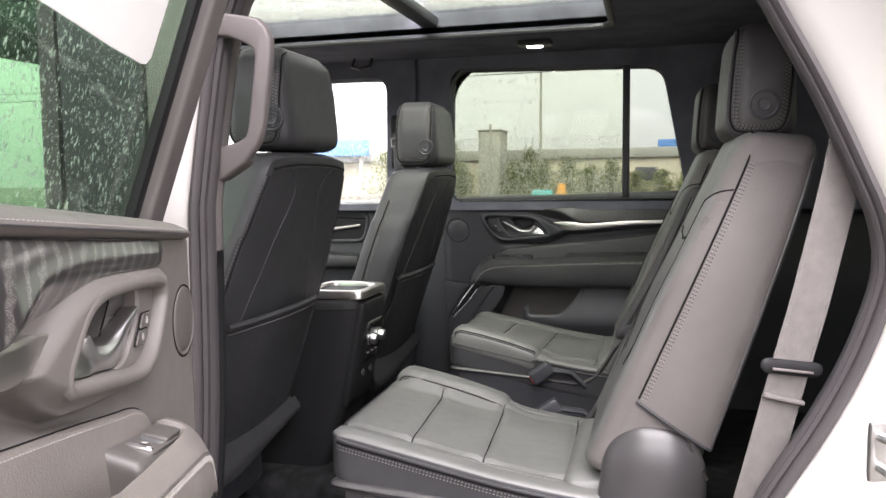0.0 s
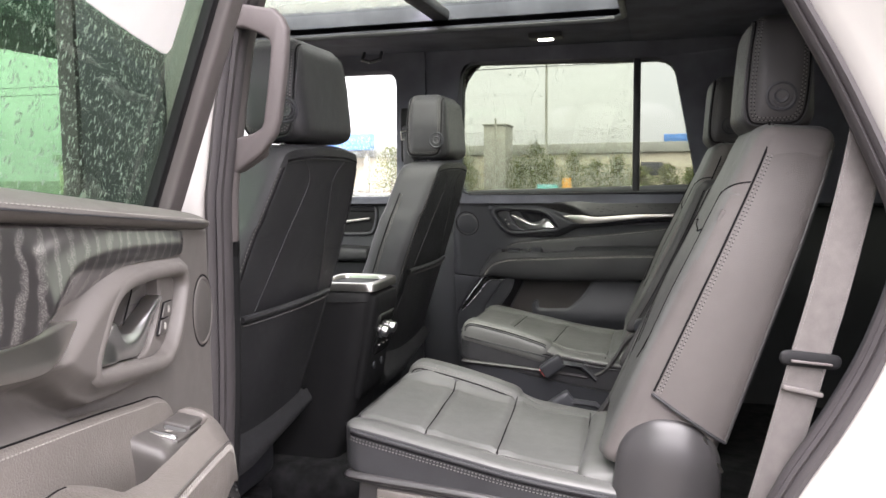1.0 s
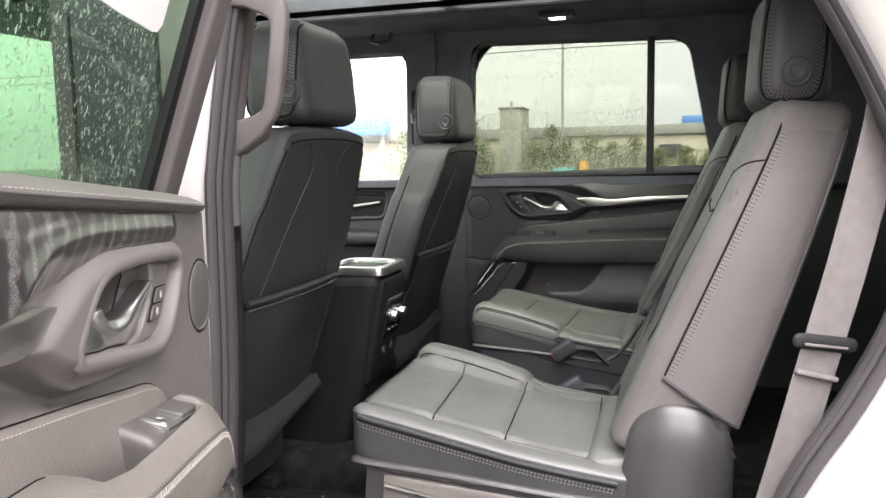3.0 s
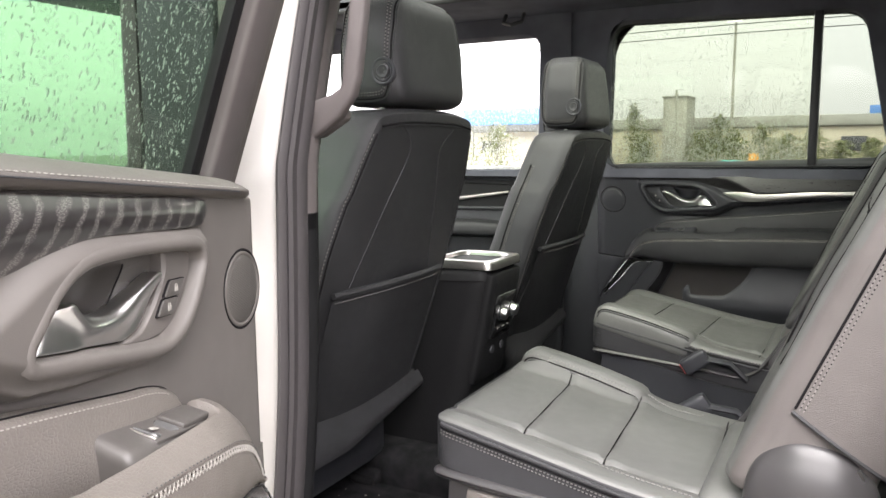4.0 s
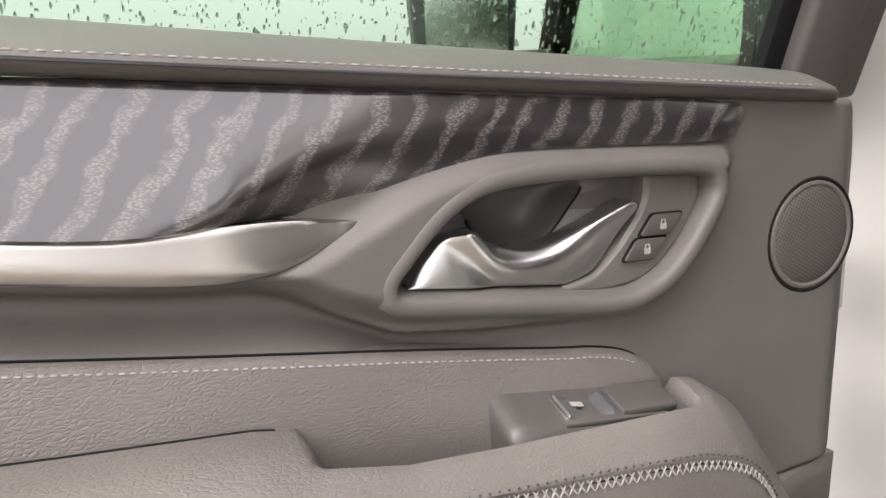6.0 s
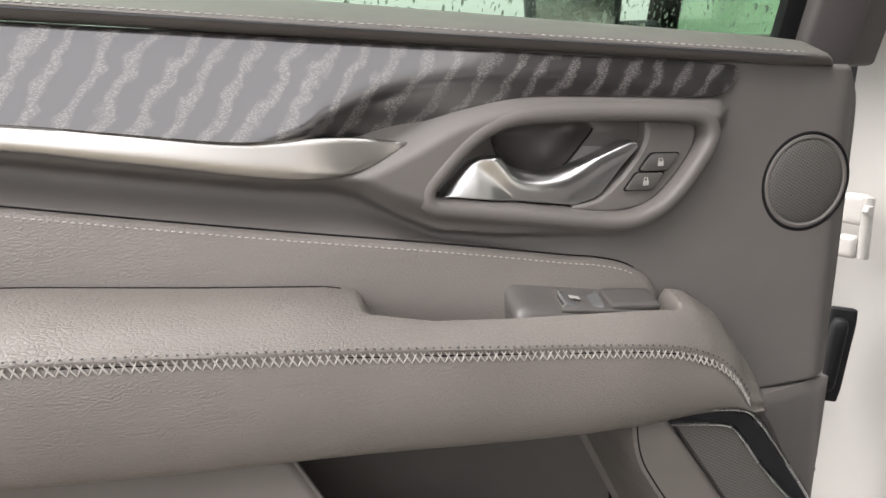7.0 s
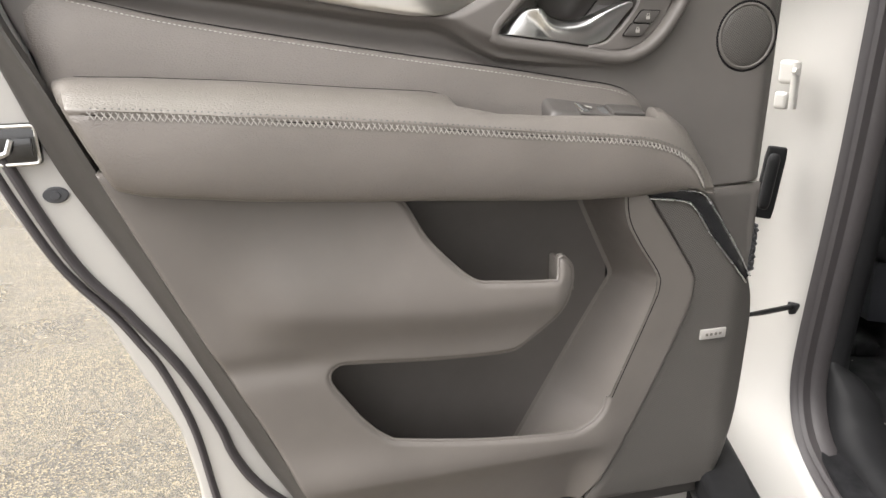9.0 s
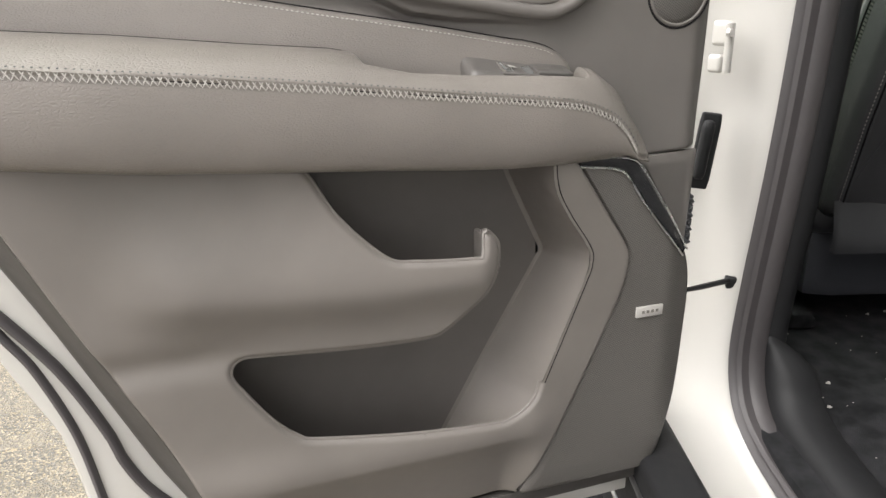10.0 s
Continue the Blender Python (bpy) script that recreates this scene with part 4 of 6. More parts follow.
    # window switch on its pod
    pod_shape = lambda x, y, z, p: Vector((p.x * (1.0 + 0.10 * (z < 0)), p.y, p.z + (0.010 * x if z > 0 else 0) - (0.010 * y if z > 0 else 0)))
    pod = put("switch_pod", moved(pad((0.060, 0.025, 0.036), 0.010, 16, pod_shape), pose(0.231, 0.017, 1.1415)), PODPLASTIC, label="moulded pod for the window switch")
    put("switch_well", moved(box((0.072, 0.028, 0.004), (0, 0, 0), 0.0018), pose(0.220, 0.023, 1.1722, -14, -8, 0)), PODPLASTIC, pod)
    put("window_switch", moved(pad((0.0165, 0.0115, 0.0055), 0.004, 6, lambda x, y, z, p: Vector((p.x, p.y, p.z - (0.004 * (1 - x * x) if z > 0 else 0)))), pose(0.237, 0.023, 1.1745, -14, -10, 0)), SWITCH, pod, "scooped dark window switch")
    put("switch_mark", moved(box((0.008, 0.004, 0.0006), (0, 0, 0), 0), pose(0.242, 0.025, 1.1795, -14, -14, 0)), THREAD, pod)
    put("switch_edge", moved(box((0.003, 0.023, 0.0022), (0, 0, 0), 0.0009), pose(0.2530, 0.023, 1.1792, -14, -10, 0)), SATIN, pod)
    put("switch_cap", moved(pad((0.020, 0.0125, 0.004), 0.003, 6), pose(0.197, 0.023, 1.1718, -14, -6, 0)), PODPLASTIC, pod)

    # handle in its bowl
    cen = bi.mean(0)
    grow = lambda c, d: c + d * (lambda n_: n_ / np.linalg.norm(n_, axis=1)[:, None])(np.stack([(np.roll(c, -1, 0) - np.roll(c, 1, 0))[:, 1], -(np.roll(c, -1, 0) - np.roll(c, 1, 0))[:, 0]], 1))
    bi2 = curve(BEZ_IN, 200, closed=True)
    sgn = 1.0 if np.linalg.norm(grow(bi2, 0.004) - cen, axis=1).mean() > np.linalg.norm(bi2 - cen, axis=1).mean() else -1.0
    rows = [[(u, w, v) for u, v in grow(bi2, sgn * d)] for d, w in ((0.0125, 0.0095), (0.0105, 0.0125), (0.0085, 0.0136), (0.0060, 0.0141), (0.0035, 0.0139), (0.0015, 0.0126), (0.0002, 0.0095), (-0.0012, 0.002), (-0.0025, -0.012), (-0.0030, -0.020))]
    put("handle_bezel", sheet(rows, close_across=True), TRIM, angle=70)
    # backing of the recess with a round finger cup sunk in it
    cc = np.array([0.253, 1.2875])
    cup = curve([(0.292, 1.297), (0.2895, 1.284), (0.2812, 1.274), (0.2688, 1.2683), (0.2538, 1.2655), (0.2399, 1.2688), (0.2253, 1.2837), (0.2154, 1.2963), (0.222, 1.3020), (0.25, 1.3030), (0.28, 1.3010)], 200, closed=True)
    polar = lambda c: (np.arctan2(c[:, 1] - cc[1], c[:, 0] - cc[0]), np.linalg.norm(c - cc, axis=1))
    ang, far_r = polar(bi2)
    ca, cr = polar(cup)
    o_ = np.argsort(ca)
    near_r = np.minimum(np.interp(ang, ca[o_], cr[o_], period=2 * math.pi), 0.94 * far_r)
    at_r = lambda r, w: [(cc[0] + q * math.cos(a), w, cc[1] + q * math.sin(a)) for a, q in zip(ang, r)]
    dish = [at_r(1.01 * far_r, -0.010), at_r(0.5 * far_r + 0.5 * near_r, -0.010), at_r(near_r * 1.03, -0.0105), at_r(near_r, -0.0125)]
    dish += [at_r(near_r * f, w) for f, w in ((0.95, -0.019), (0.86, -0.026), (0.70, -0.031), (0.45, -0.0335), (0.2, -0.0345), (0.02, -0.035))]
    bez = put("handle_bowl", sheet(dish, close_across=True), PODPLASTIC, angle=70)
    arc = [p for p in at_r(near_r * 1.01, -0.0098) if p[0] < 0.2905 and p[2] < 1.297]
    arc.sort(key=lambda p: math.atan2(p[2] - 1.31, p[0] - cc[0]))
    put("cup_seam", tube(arc, 0.0007, 6), SEAM, bez)
    hl_lo = [(0.3316, 1.2566), (0.3109, 1.2534), (0.2763, 1.2482), (0.2370, 1.2422), (0.2270, 1.2425), (0.2129, 1.2472), (0.2030, 1.2575), (0.1950, 1.2678), (0.1842, 1.2822)]
    hl_hi = [(0.3313, 1.2580), (0.3195, 1.2700), (0.3073, 1.2803), (0.2914, 1.2817), (0.2837, 1.2752), (0.2715, 1.2696), (0.2567, 1.2668), (0.2410, 1.2691), (0.2163, 1.2785), (0.1925, 1.2868), (0.1845, 1.2848)]
    ridge_a = curve([(0.2951, 1.2812), (0.2880, 1.2725), (0.2821, 1.2655), (0.2733, 1.2612), (0.2585, 1.2600), (0.2389, 1.2636), (0.2139, 1.2770), (0.1913, 1.2858)], 60)

    def lift_handle(u, v):
        p = np.stack([u, v], 1)
        da = edge_distance(p, np.vstack([ridge_a, ridge_a[::-1]]))
        over = v > np.interp(u, ridge_a[::-1, 0], ridge_a[::-1, 1])
        crest = np.exp(-((da / np.where(over, 0.0055, 0.0105)) ** 2))
        lo_, hi_ = np.interp(u, *zip(*sorted(hl_lo))), np.interp(u, *zip(*sorted(hl_hi)))
        tilt = 0.85 * (1 - np.clip((v - lo_) / np.maximum(0.003, hi_ - lo_), 0, 1)) ** 0.8 * smooth01((u - 0.268) / 0.030)
        return -0.001 + 0.0080 * np.log(np.exp(6 * crest) + np.exp(6 * tilt) - 1) / 6
    handle = put("door_handle", patch(hl_lo, hl_hi, N(110), N(34), lift_handle, roll=0.0016, depth=0.012), HANDLE, label="satin chrome pull handle", angle=60)
    lock = put("lock_plate", patch([(0.2350, 1.2385), (0.2045, 1.2348), (0.1772, 1.2385), (0.1556, 1.2540), (0.1375, 1.2800), (0.1360, 1.2985)], [(0.2335, 1.2412), (0.2125, 1.2455), (0.1985, 1.2575), (0.1905, 1.2667), (0.1790, 1.2840), (0.1775, 1.3012)], N(26), N(16), lambda u, v: 0.002 + 0 * u, roll=0.0025, depth=0.03), TRIM, bez)
    for du, dv in ((0.0, 0.0), (-0.0115, 0.0138)):
        put("button_gap", moved(prism(rounded([(0.1957 + du, 1.2503 + dv), (0.1715 + du, 1.2492 + dv), (0.1611 + du, 1.2629 + dv), (0.1855 + du, 1.2640 + dv)], 0.003, 4), 0.0032, 0.0003), pose(0, 0.0005, 0)), SEAM, lock)
        put("lock_button", moved(prism(rounded([(0.1945 + du, 1.2510 + dv), (0.172 + du, 1.2500 + dv), (0.1625 + du, 1.2622 + dv), (0.185 + du, 1.2632 + dv)], 0.003, 4), 0.0045, 0.001), pose(0, 0.0005, 0)), PODPLASTIC, lock)
        put("lock_mark", join(box((0.0042, 0.0008, 0.0034), (0.178 + du, 0.0053, 1.2555 + dv), 0), tube([(0.1765 + du, 0.0053, 1.2570 + dv), (0.1768 + du, 0.0053, 1.2596 + dv), (0.1792 + du, 0.0053, 1.2596 + dv), (0.1795 + du, 0.0053, 1.2570 + dv)], 0.0004, 5)), THREAD, lock)

    # small round loudspeaker
    tw = put("tweeter", disc(0.0345, 0.004, (0.0355, -0.0035, 1.2455), bevel=0.0015, dome=0.003), GRILLE, label="round perforated tweeter cover")
    a = np.arange(48) * 2 * math.pi / 48
    put("tweeter_ring", tube(np.stack([0.0355 + 0.0355 * np.cos(a), 0 * a - 0.001, 1.2455 + 0.0355 * np.sin(a)], 1), 0.0024, 8, closed=True), TRIM, tw)
    put("ring_gap", tube(np.stack([0.0355 + 0.0388 * np.cos(a), 0 * a - 0.0006, 1.2455 + 0.0388 * np.sin(a)], 1), 0.0015, 6, closed=True), SEAM, tw)

    # lower panel with its pockets
    rec_r, rec_s = curve(REC_R, 60), curve(REC_S, 140)
    rec = np.vstack([rec_r, rec_s])

    def lift_lower(u, v):
        p = np.stack([u, v], 1)
        rise = v - 0.978 - 0.09 * np.maximum(0, u - 0.40)
        w = 0.046 + 0.017 * np.exp(-((rise / np.where(rise > 0, 0.060, 0.034)) ** 2)) * smooth01((u - 0.24) / 0.05) * smooth01((0.66 - u) / 0.10)
        w -= 0.005 * np.exp(-(((v - 0.926) / 0.016) ** 2)) * smooth01((u - 0.48) / 0.10)
        w += 0.006 * np.exp(-(((v - 0.775) / 0.03) ** 2)) * smooth01((u - 0.17) / 0.05)
        w -= 0.30 * np.clip(0.765 - v, 0, 1) * smooth01((u - 0.2) / 0.05)
        k = np.where((u > 0.14) & (u < 0.56) & (v > 0.77))[0]
        if len(k):
            w[k] -= 0.0035 * np.clip(1 - edge_distance(p[k], np.vstack([rec_s, rec_s[::-1]])) / 0.005, 0, 1) ** 2
        return w

    lo_right = [(u + 0.0012, v) for u, v in SPK_L] + [(0.178, 1.092)]
    lo_left = EDGE_IN[:5] + [(0.741, 1.146)]
    low_bm = patch(lo_right, lo_left, N(210), N(230), lift_lower, roll=0.005, depth=0.03, snap=np.vstack([rec, rec[:1]]), reach=0.0021)
    low_bm.faces.ensure_lookup_table()
    cen_ = np.array([tuple(f.calc_center_median()) for f in low_bm.faces])
    hole = inside(cen_[:, [0, 2]], rec)
    bmesh.ops.delete(low_bm, geom=[f for f, k in zip(low_bm.faces[:], hole) if k], context="FACES")
    lowp = put("lower_panel", low_bm, PLASTIC, label="moulded lower panel with map pocket and bottle holder")
    at_ = lambda q, dw: [(u, float(lift_lower(np.array([u]), np.array([v]))[0]) + dw, v) for u, v in q]
    rim_s, rim_r = curve(REC_S, N(260)), curve(REC_R, N(90))
    put("pocket_lip", tube(at_(rim_s, -0.0016), 0.0022, 8), PLASTIC, lowp)
    # the edge turns back and away from the opening, so that the pocket runs on behind the panel
    tn = np.gradient(rim_s, axis=0)
    away = np.stack([tn[:, 1], -tn[:, 0]], 1) / (np.linalg.norm(tn, axis=1)[:, None] + 1e-9)
    if inside(rim_s + 0.002 * away, rec).mean() > 0.5:
        away = -away
    thick = lambda out_, dw: [(u + q[0] * out_, w + dw, v + q[1] * out_) for (u, w, v), q in zip(at_(rim_s, 0.0), away)]
    put("pocket_side", sheet([thick(0.0, -0.0012), thick(0.0006, -0.006), thick(0.003, -0.010), thick(0.007, -0.013)]), PLASTIC, lowp)
    put("pocket_seam", tube(at_(rim_r - np.array([0.004, 0.0]), -0.0002), 0.0007, 6), SEAM, lowp)
    BACK_W = -0.040
    rim_line = np.vstack([curve([(0.205, 1.118), (0.200, 1.06), (0.184, 1.026), (0.157, 0.985), (0.1545, 0.972)], 40), curve([(0.154, 0.966), (0.162, 0.940), (0.207, 0.828), (0.213, 0.812), (0.226, 0.799), (0.243, 0.7915), (0.272, 0.788), (0.31, 0.791)], 60)])
    crease = np.vstack([curve([(0.240, 1.120), (0.210, 1.048), (0.1680, 0.961)], 40), curve([(0.1670, 0.955), (0.2260, 0.8547), (0.2910, 0.7395), (0.306, 0.712)], 60)])
    wall_rows = []
    front_w = [w for _, w, _ in at_(rim_line, -0.0004)]
    for f in (0.0, 0.04, 0.25, 0.5, 0.75, 0.9, 0.97, 1.0):
        wall_rows.append([(a_[0] * (1 - f) + b_[0] * f, w * (1 - f) + BACK_W * f - 0.006 * math.sin(math.pi * f), a_[1] * (1 - f) + b_[1] * f) for a_, b_, w in zip(rim_line, crease, front_w)])
    for d in (0.003, 0.006):
        wall_rows.append([(b_[0] + d, BACK_W - 0.0004, b_[1]) for b_ in crease])
    put("pocket_wall", sheet(wall_rows), PLASTIC, lowp)
    # back wall of the pockets; their shade is in its darker colour
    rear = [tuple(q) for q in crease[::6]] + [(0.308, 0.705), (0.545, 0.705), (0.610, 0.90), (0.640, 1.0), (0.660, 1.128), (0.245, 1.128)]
    put("shaded_pocket_back", moved(prism(rear, 0.004), pose(0.004, BACK_W - 0.0045, 0)), POCKET_SHADE, lowp, "inner wall of the pockets in shade-darkened plastic", smooth=False)
    put("pocket_hook", join(tube(curve([(0.2768, 0.040, 1.0195), (0.2748, 0.042, 1.010), (0.2705, 0.044, 0.996), (0.2672, 0.046, 0.978)], 16), [0.0036 + 0.0002 * i for i in range(16)], 12), box((0.007, 0.030, 0.034), (0.2738, 0.026, 0.995), 0.003)), PLASTIC, lowp)

    spk = put("speaker_cover", patch(SPK_R, SPK_L, N(70), N(24), lambda u, v: 0.040 - 0.012 * smooth01((0.05 - u) / 0.05) - 0.10 * np.clip(0.70 - v, 0, 1), roll=0.004, depth=0.03), GRILLE, label="perforated speaker cover")
    put("badge", moved(box((0.036, 0.003, 0.0135), (0, 0, 0), 0.001), pose(0.068, 0.0415, 0.8935, 0, -1, 0)), BADGE, spk, "small satin metal badge")
    for i in range(4):
        put("badge_mark", box((0.0036, 0.0006, 0.0036), (0.0585 + 0.0062 * i, 0.0432, 0.8935), 0.0003), PLASTIC, spk)
    trim_o = [(0.190, 1.085), (0.150, 1.083), (0.112, 1.079), (0.095, 1.069), (0.066, 1.030), (0.020, 0.962)]
    trim_i = [(0.188, 1.077), (0.150, 1.0725), (0.122, 1.067), (0.108, 1.056), (0.082, 1.020), (0.026, 0.955)]
    acc = put("accent_strip", patch(trim_o, trim_i, N(60), N(8), lambda u, v: 0.043 - 0.010 * smooth01((0.05 - u) / 0.05), roll=0.003, depth=0.02), GLOSSBLACK, label="gloss black accent strip with bright rims")
    for rim_ in (trim_o, trim_i):
        put("bright_rim", tube([(u, 0.0425 - 0.010 * float(smooth01((0.05 - u) / 0.05)), v) for u, v in curve(rim_, 60)], 0.0011, 6), CHROME, acc)
    put("corner_panel", patch([(-0.006, 0.93), (-0.010, 1.0), (-0.0125, 1.068)], [(0.006, 0.952), (0.055, 1.035), (0.083, 1.069)], N(20), N(16), lambda u, v: -0.004 + 0.25 * np.clip(u, 0, 0.08), roll=0.003, depth=0.02), TRIM)

    def lift_edge(u, v):
        e = lerp(v, [(b, a) for a, b in EDGE_IN])
        return 0.036 - 0.034 * smooth01((u - e + 0.004) / 0.045)
    put("edge_panel", patch(EDGE_IN, EDGE_OUT, N(70), N(10), lift_edge, roll=0.002, depth=0.02), EDGEPLASTIC)


# the open rear door
DOOR = Matrix.Translation((-0.276, 1.345, 0)) @ Matrix.Rotation(math.atan2(-0.954, 0.30), 4, "Z")
door = thing("rear_door", "open white car door with charcoal leather trim", "car door", DOOR)
door_trim(door, False)
SHELL = [(-0.010, 0.60), (0.56, 0.60), (0.66, 0.605), (0.688, 0.635), (0.692, 0.70), (0.695, 0.762), (0.707, 0.8386), (0.7395, 0.913), (0.766, 0.9816), (0.804, 1.039), (0.842, 1.12), (0.872, 1.20), (0.888, 1.30), (0.895, 1.395), (0.4, 1.362), (-0.010, 1.325)]
rim_in = [(0.02, 0.64), (0.54, 0.64), (0.580, 0.70), (0.610, 0.80), (0.66, 0.95), (0.72, 1.06), (0.76, 1.15), (0.79, 1.25), (0.80, 1.34), (0.4, 1.32), (0.0, 1.30)]
oa, ia = curve(rounded(SHELL, 0.012, 4), 160, closed=True, straight=True), curve(rim_in, 160, closed=True, straight=True)
ia = np.roll(ia, -int(np.argmin([np.abs(oa - np.roll(ia, -i, 0)).sum() for i in range(160)])), 0)
rows = [[(u, w, v) for u, v in oa * (1 - s) + ia * s] for s, w in ((1.0, -0.105), (0.06, -0.105), (0.0, -0.098), (0.0, -0.020), (0.05, -0.011), (0.12, -0.010), (0.9, -0.010), (1.0, -0.016), (1.0, -0.085))]
shell = part("door_shell", sheet(rows, close_across=True), PAINT, door, "white painted door shell")
part("door_skin", moved(prism([(u, v) for u, v in ia[::4]], 0.010), pose(0, -0.104, 0)), PAINT, shell)
part("inner_sheet", moved(prism([(u, v) for u, v in ia[::4]], 0.006), pose(0, -0.092, 0)), DARK, shell)
seal_line = [(0.05, 0.640), (0.45, 0.645), (0.50, 0.662), (0.552, 0.6874), (0.5992, 0.7221), (0.6322, 0.7601), (0.6526, 0.8017), (0.6634, 0.8399), (0.6946, 0.914), (0.7392, 0.9845), (0.7845, 1.0520), (0.831, 1.169), (0.858, 1.25), (0.868, 1.36)]
lip_line = [(0.671, 0.62), (0.6735, 0.712), (0.6799, 0.7673), (0.6917, 0.8427), (0.715, 0.9152), (0.7333, 0.9505), (0.7535, 0.9847), (0.7987, 1.0498), (0.846, 1.166), (0.873, 1.25), (0.883, 1.36)]
part("weather_strip", tube([(u, -0.006, v) for u, v in curve(seal_line, 110)], 0.0085, 10, flat=0.6), SEALVINYL, door, "black rubber weather strip")
part("weather_strip", tube([(u, -0.010, v) for u, v in curve(lip_line, 110)], 0.0075, 10, flat=0.6), SEALVINYL, door)
part("drain_plug", join(disc(0.0115, 0.003, (0.640, -0.0095, 0.716), sides=28, bevel=0.001), disc(0.0055, 0.003, (0.640, -0.0065, 0.716), sides=20, bevel=0.001)), PAINT, door)
part("bottom_strip", box((0.46, 0.020, 0.022), (0.255, 0.010, 0.6545), 0.004, 2), EDGEPLASTIC, door)
latch = part("latch", join(box((0.040, 0.012, 0.040), (0.812, -0.006, 1.170), 0.004), box((0.016, 0.004, 0.018), (0.806, 0.002, 1.168), 0.001)), GLOSSBLACK, door, "black door latch")
part("latch_frame", tube([(x, 0.0005, z) for x, z in curve(rounded([(0.794, 1.152), (0.831, 1.152), (0.831, 1.188), (0.794, 1.188)], 0.004), 40, closed=True, straight=True)], 0.0016, 6, closed=True), SATIN, latch)
part("latch_claw", tube([(0.830, 0.002, 1.160), (0.820, 0.004, 1.164), (0.815, 0.004, 1.176)], 0.003, 6), STEEL, latch)
part("bolt", join(moved(disc(0.0085, 0.003, (0, 0, 0), sides=24, bevel=0.001), pose(0.788, -0.010, 1.118) @ Matrix.Diagonal((1.4, 1, 0.95, 1))), disc(0.0045, 0.002, (0.788, -0.007, 1.118), sides=12, bevel=0.0005)), DARK, door, "oval black bolt cap")


def lean(bm):
    for v in bm.verts:
        v.co.y += 0.34 * (v.co.z - 1.36)
    return bm


part("frame_trim", lean(box((0.052, 0.03, 0.47), (-0.008, -0.050, 1.565), 0.006, 3)), GREYTRIM, door, "grey moulded window frame trim")
part("frame_trim", lean(box((0.036, 0.03, 0.47), (-0.051, -0.062, 1.565), 0.004)), TRIM, door)
part("frame_trim", lean(box((0.95, 0.03, 0.05), (0.40, -0.052, 1.81), 0.006)), GREYTRIM, door)
part("frame_trim", lean(box((0.05, 0.03, 0.42), (0.85, -0.052, 1.60), 0.006)), GREYTRIM, door)
part("glass_run", lean(box((0.020, 0.012, 0.45), (0.026, -0.054, 1.565), 0.003)), LOWTRIM, door)
pane = part("window_pane", lean(box((0.85, 0.004, 0.48), (0.43, -0.064, 1.57), 0)), GLASS, door, "tinted side window covered in rain drops", smooth=False)
dn = Vector((0, -1, 0.34)).normalized()
part("rain_drops", drops(lambda a, b: Vector((0.03 + 0.8 * a, -0.0665 + 0.34 * 0.43 * b, 1.36 + 0.43 * b)), 19000, 0.7, 0.00098, 21, dn), WATER, door).visible_shadow = False
label = prism([(0.086, 1.521), (0.094, 1.5135), (0.106, 1.512), (0.19, 1.5155), (0.30, 1.523), (0.60, 1.540), (0.60, 1.78), (0.082, 1.78), (0.082, 1.60)], 0.0006)
part("price_sheet", moved(lean(label), pose(0, -0.0605, 0)), PAPER, door, "white paper sheet stuck on the window")

# hinge side hardware
hinge = thing("pillar_hardware", "white painted hinge with rubber boot and check strap", "car hinge")
part("leaf", moved(pad((0.013, 0.006, 0.016), 0.005, 8), pose(-0.419, 1.424, 1.188, 0, 0, 35)), PAINT, hinge)
part("leaf", moved(pad((0.010, 0.006, 0.012), 0.005, 8), pose(-0.419, 1.419, 1.150, 0, 0, 35)), PAINT, hinge)
part("knuckle", tube([(-0.407, 1.429, 1.140), (-0.407, 1.429, 1.202)], 0.0055, 12), PAINT, hinge)
part("bolt", moved(disc(0.006, 0.005, (0, 0, 0), sides=6, bevel=0.001), pose(-0.402, 1.425, 1.190, 0, 0, -60)), PAINT, hinge)
part("boot", moved(pad((0.009, 0.008, 0.040), 0.007, 8), pose(-0.400, 1.408, 1.040, -6, 0, -10)), LOWTRIM, hinge, "black rubber wiring boot")
part("flange", moved(pad((0.006, 0.014, 0.052), 0.005, 6), pose(-0.410, 1.413, 1.036, -6, 0, -10)), LOWTRIM, hinge)
coil = [(-0.390, 1.392 + 0.002 * math.cos(i * 0.9), 0.982 - 0.0014 * i) for i in range(50)]
part("sleeve", tube(coil, [0.0040 + 0.0014 * (i % 2) for i in range(50)], 8), DARK, hinge)
part("check_strap", tube([(-0.30, 1.366, 0.882), (-0.36, 1.412, 0.860), (-0.408, 1.466, 0.847)], [0.003, 0.004, 0.004], 6), LOWTRIM, hinge, "black steel check strap")
part("check_bracket", moved(pad((0.006, 0.010, 0.010), 0.003, 5), pose(-0.410, 1.474, 0.845, 10, 8, -30)), LOWTRIM, hinge)

# the closed door across the cabin, its trim darkened to imitate shade
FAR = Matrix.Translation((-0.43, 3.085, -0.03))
fdoor = thing("far_rear_door", "closed leather-trimmed door across the cabin, trim darkened for shade", "car door", FAR)
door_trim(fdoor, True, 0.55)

# ---- seats ----
def cling(tree, path, way, lift=0.0):
    """Lays a path on a surface, looking for it along one direction."""
    w = Vector(way).normalized()
    out = []
    for p in path:
        loc, nor, _, _ = tree.ray_cast(Vector(p) - w * 0.3, w)
        if loc is None:
            continue
        if nor.dot(w) > 0:
            nor = -nor
        out.append(tuple(loc + nor * lift))
    return np.array(out)


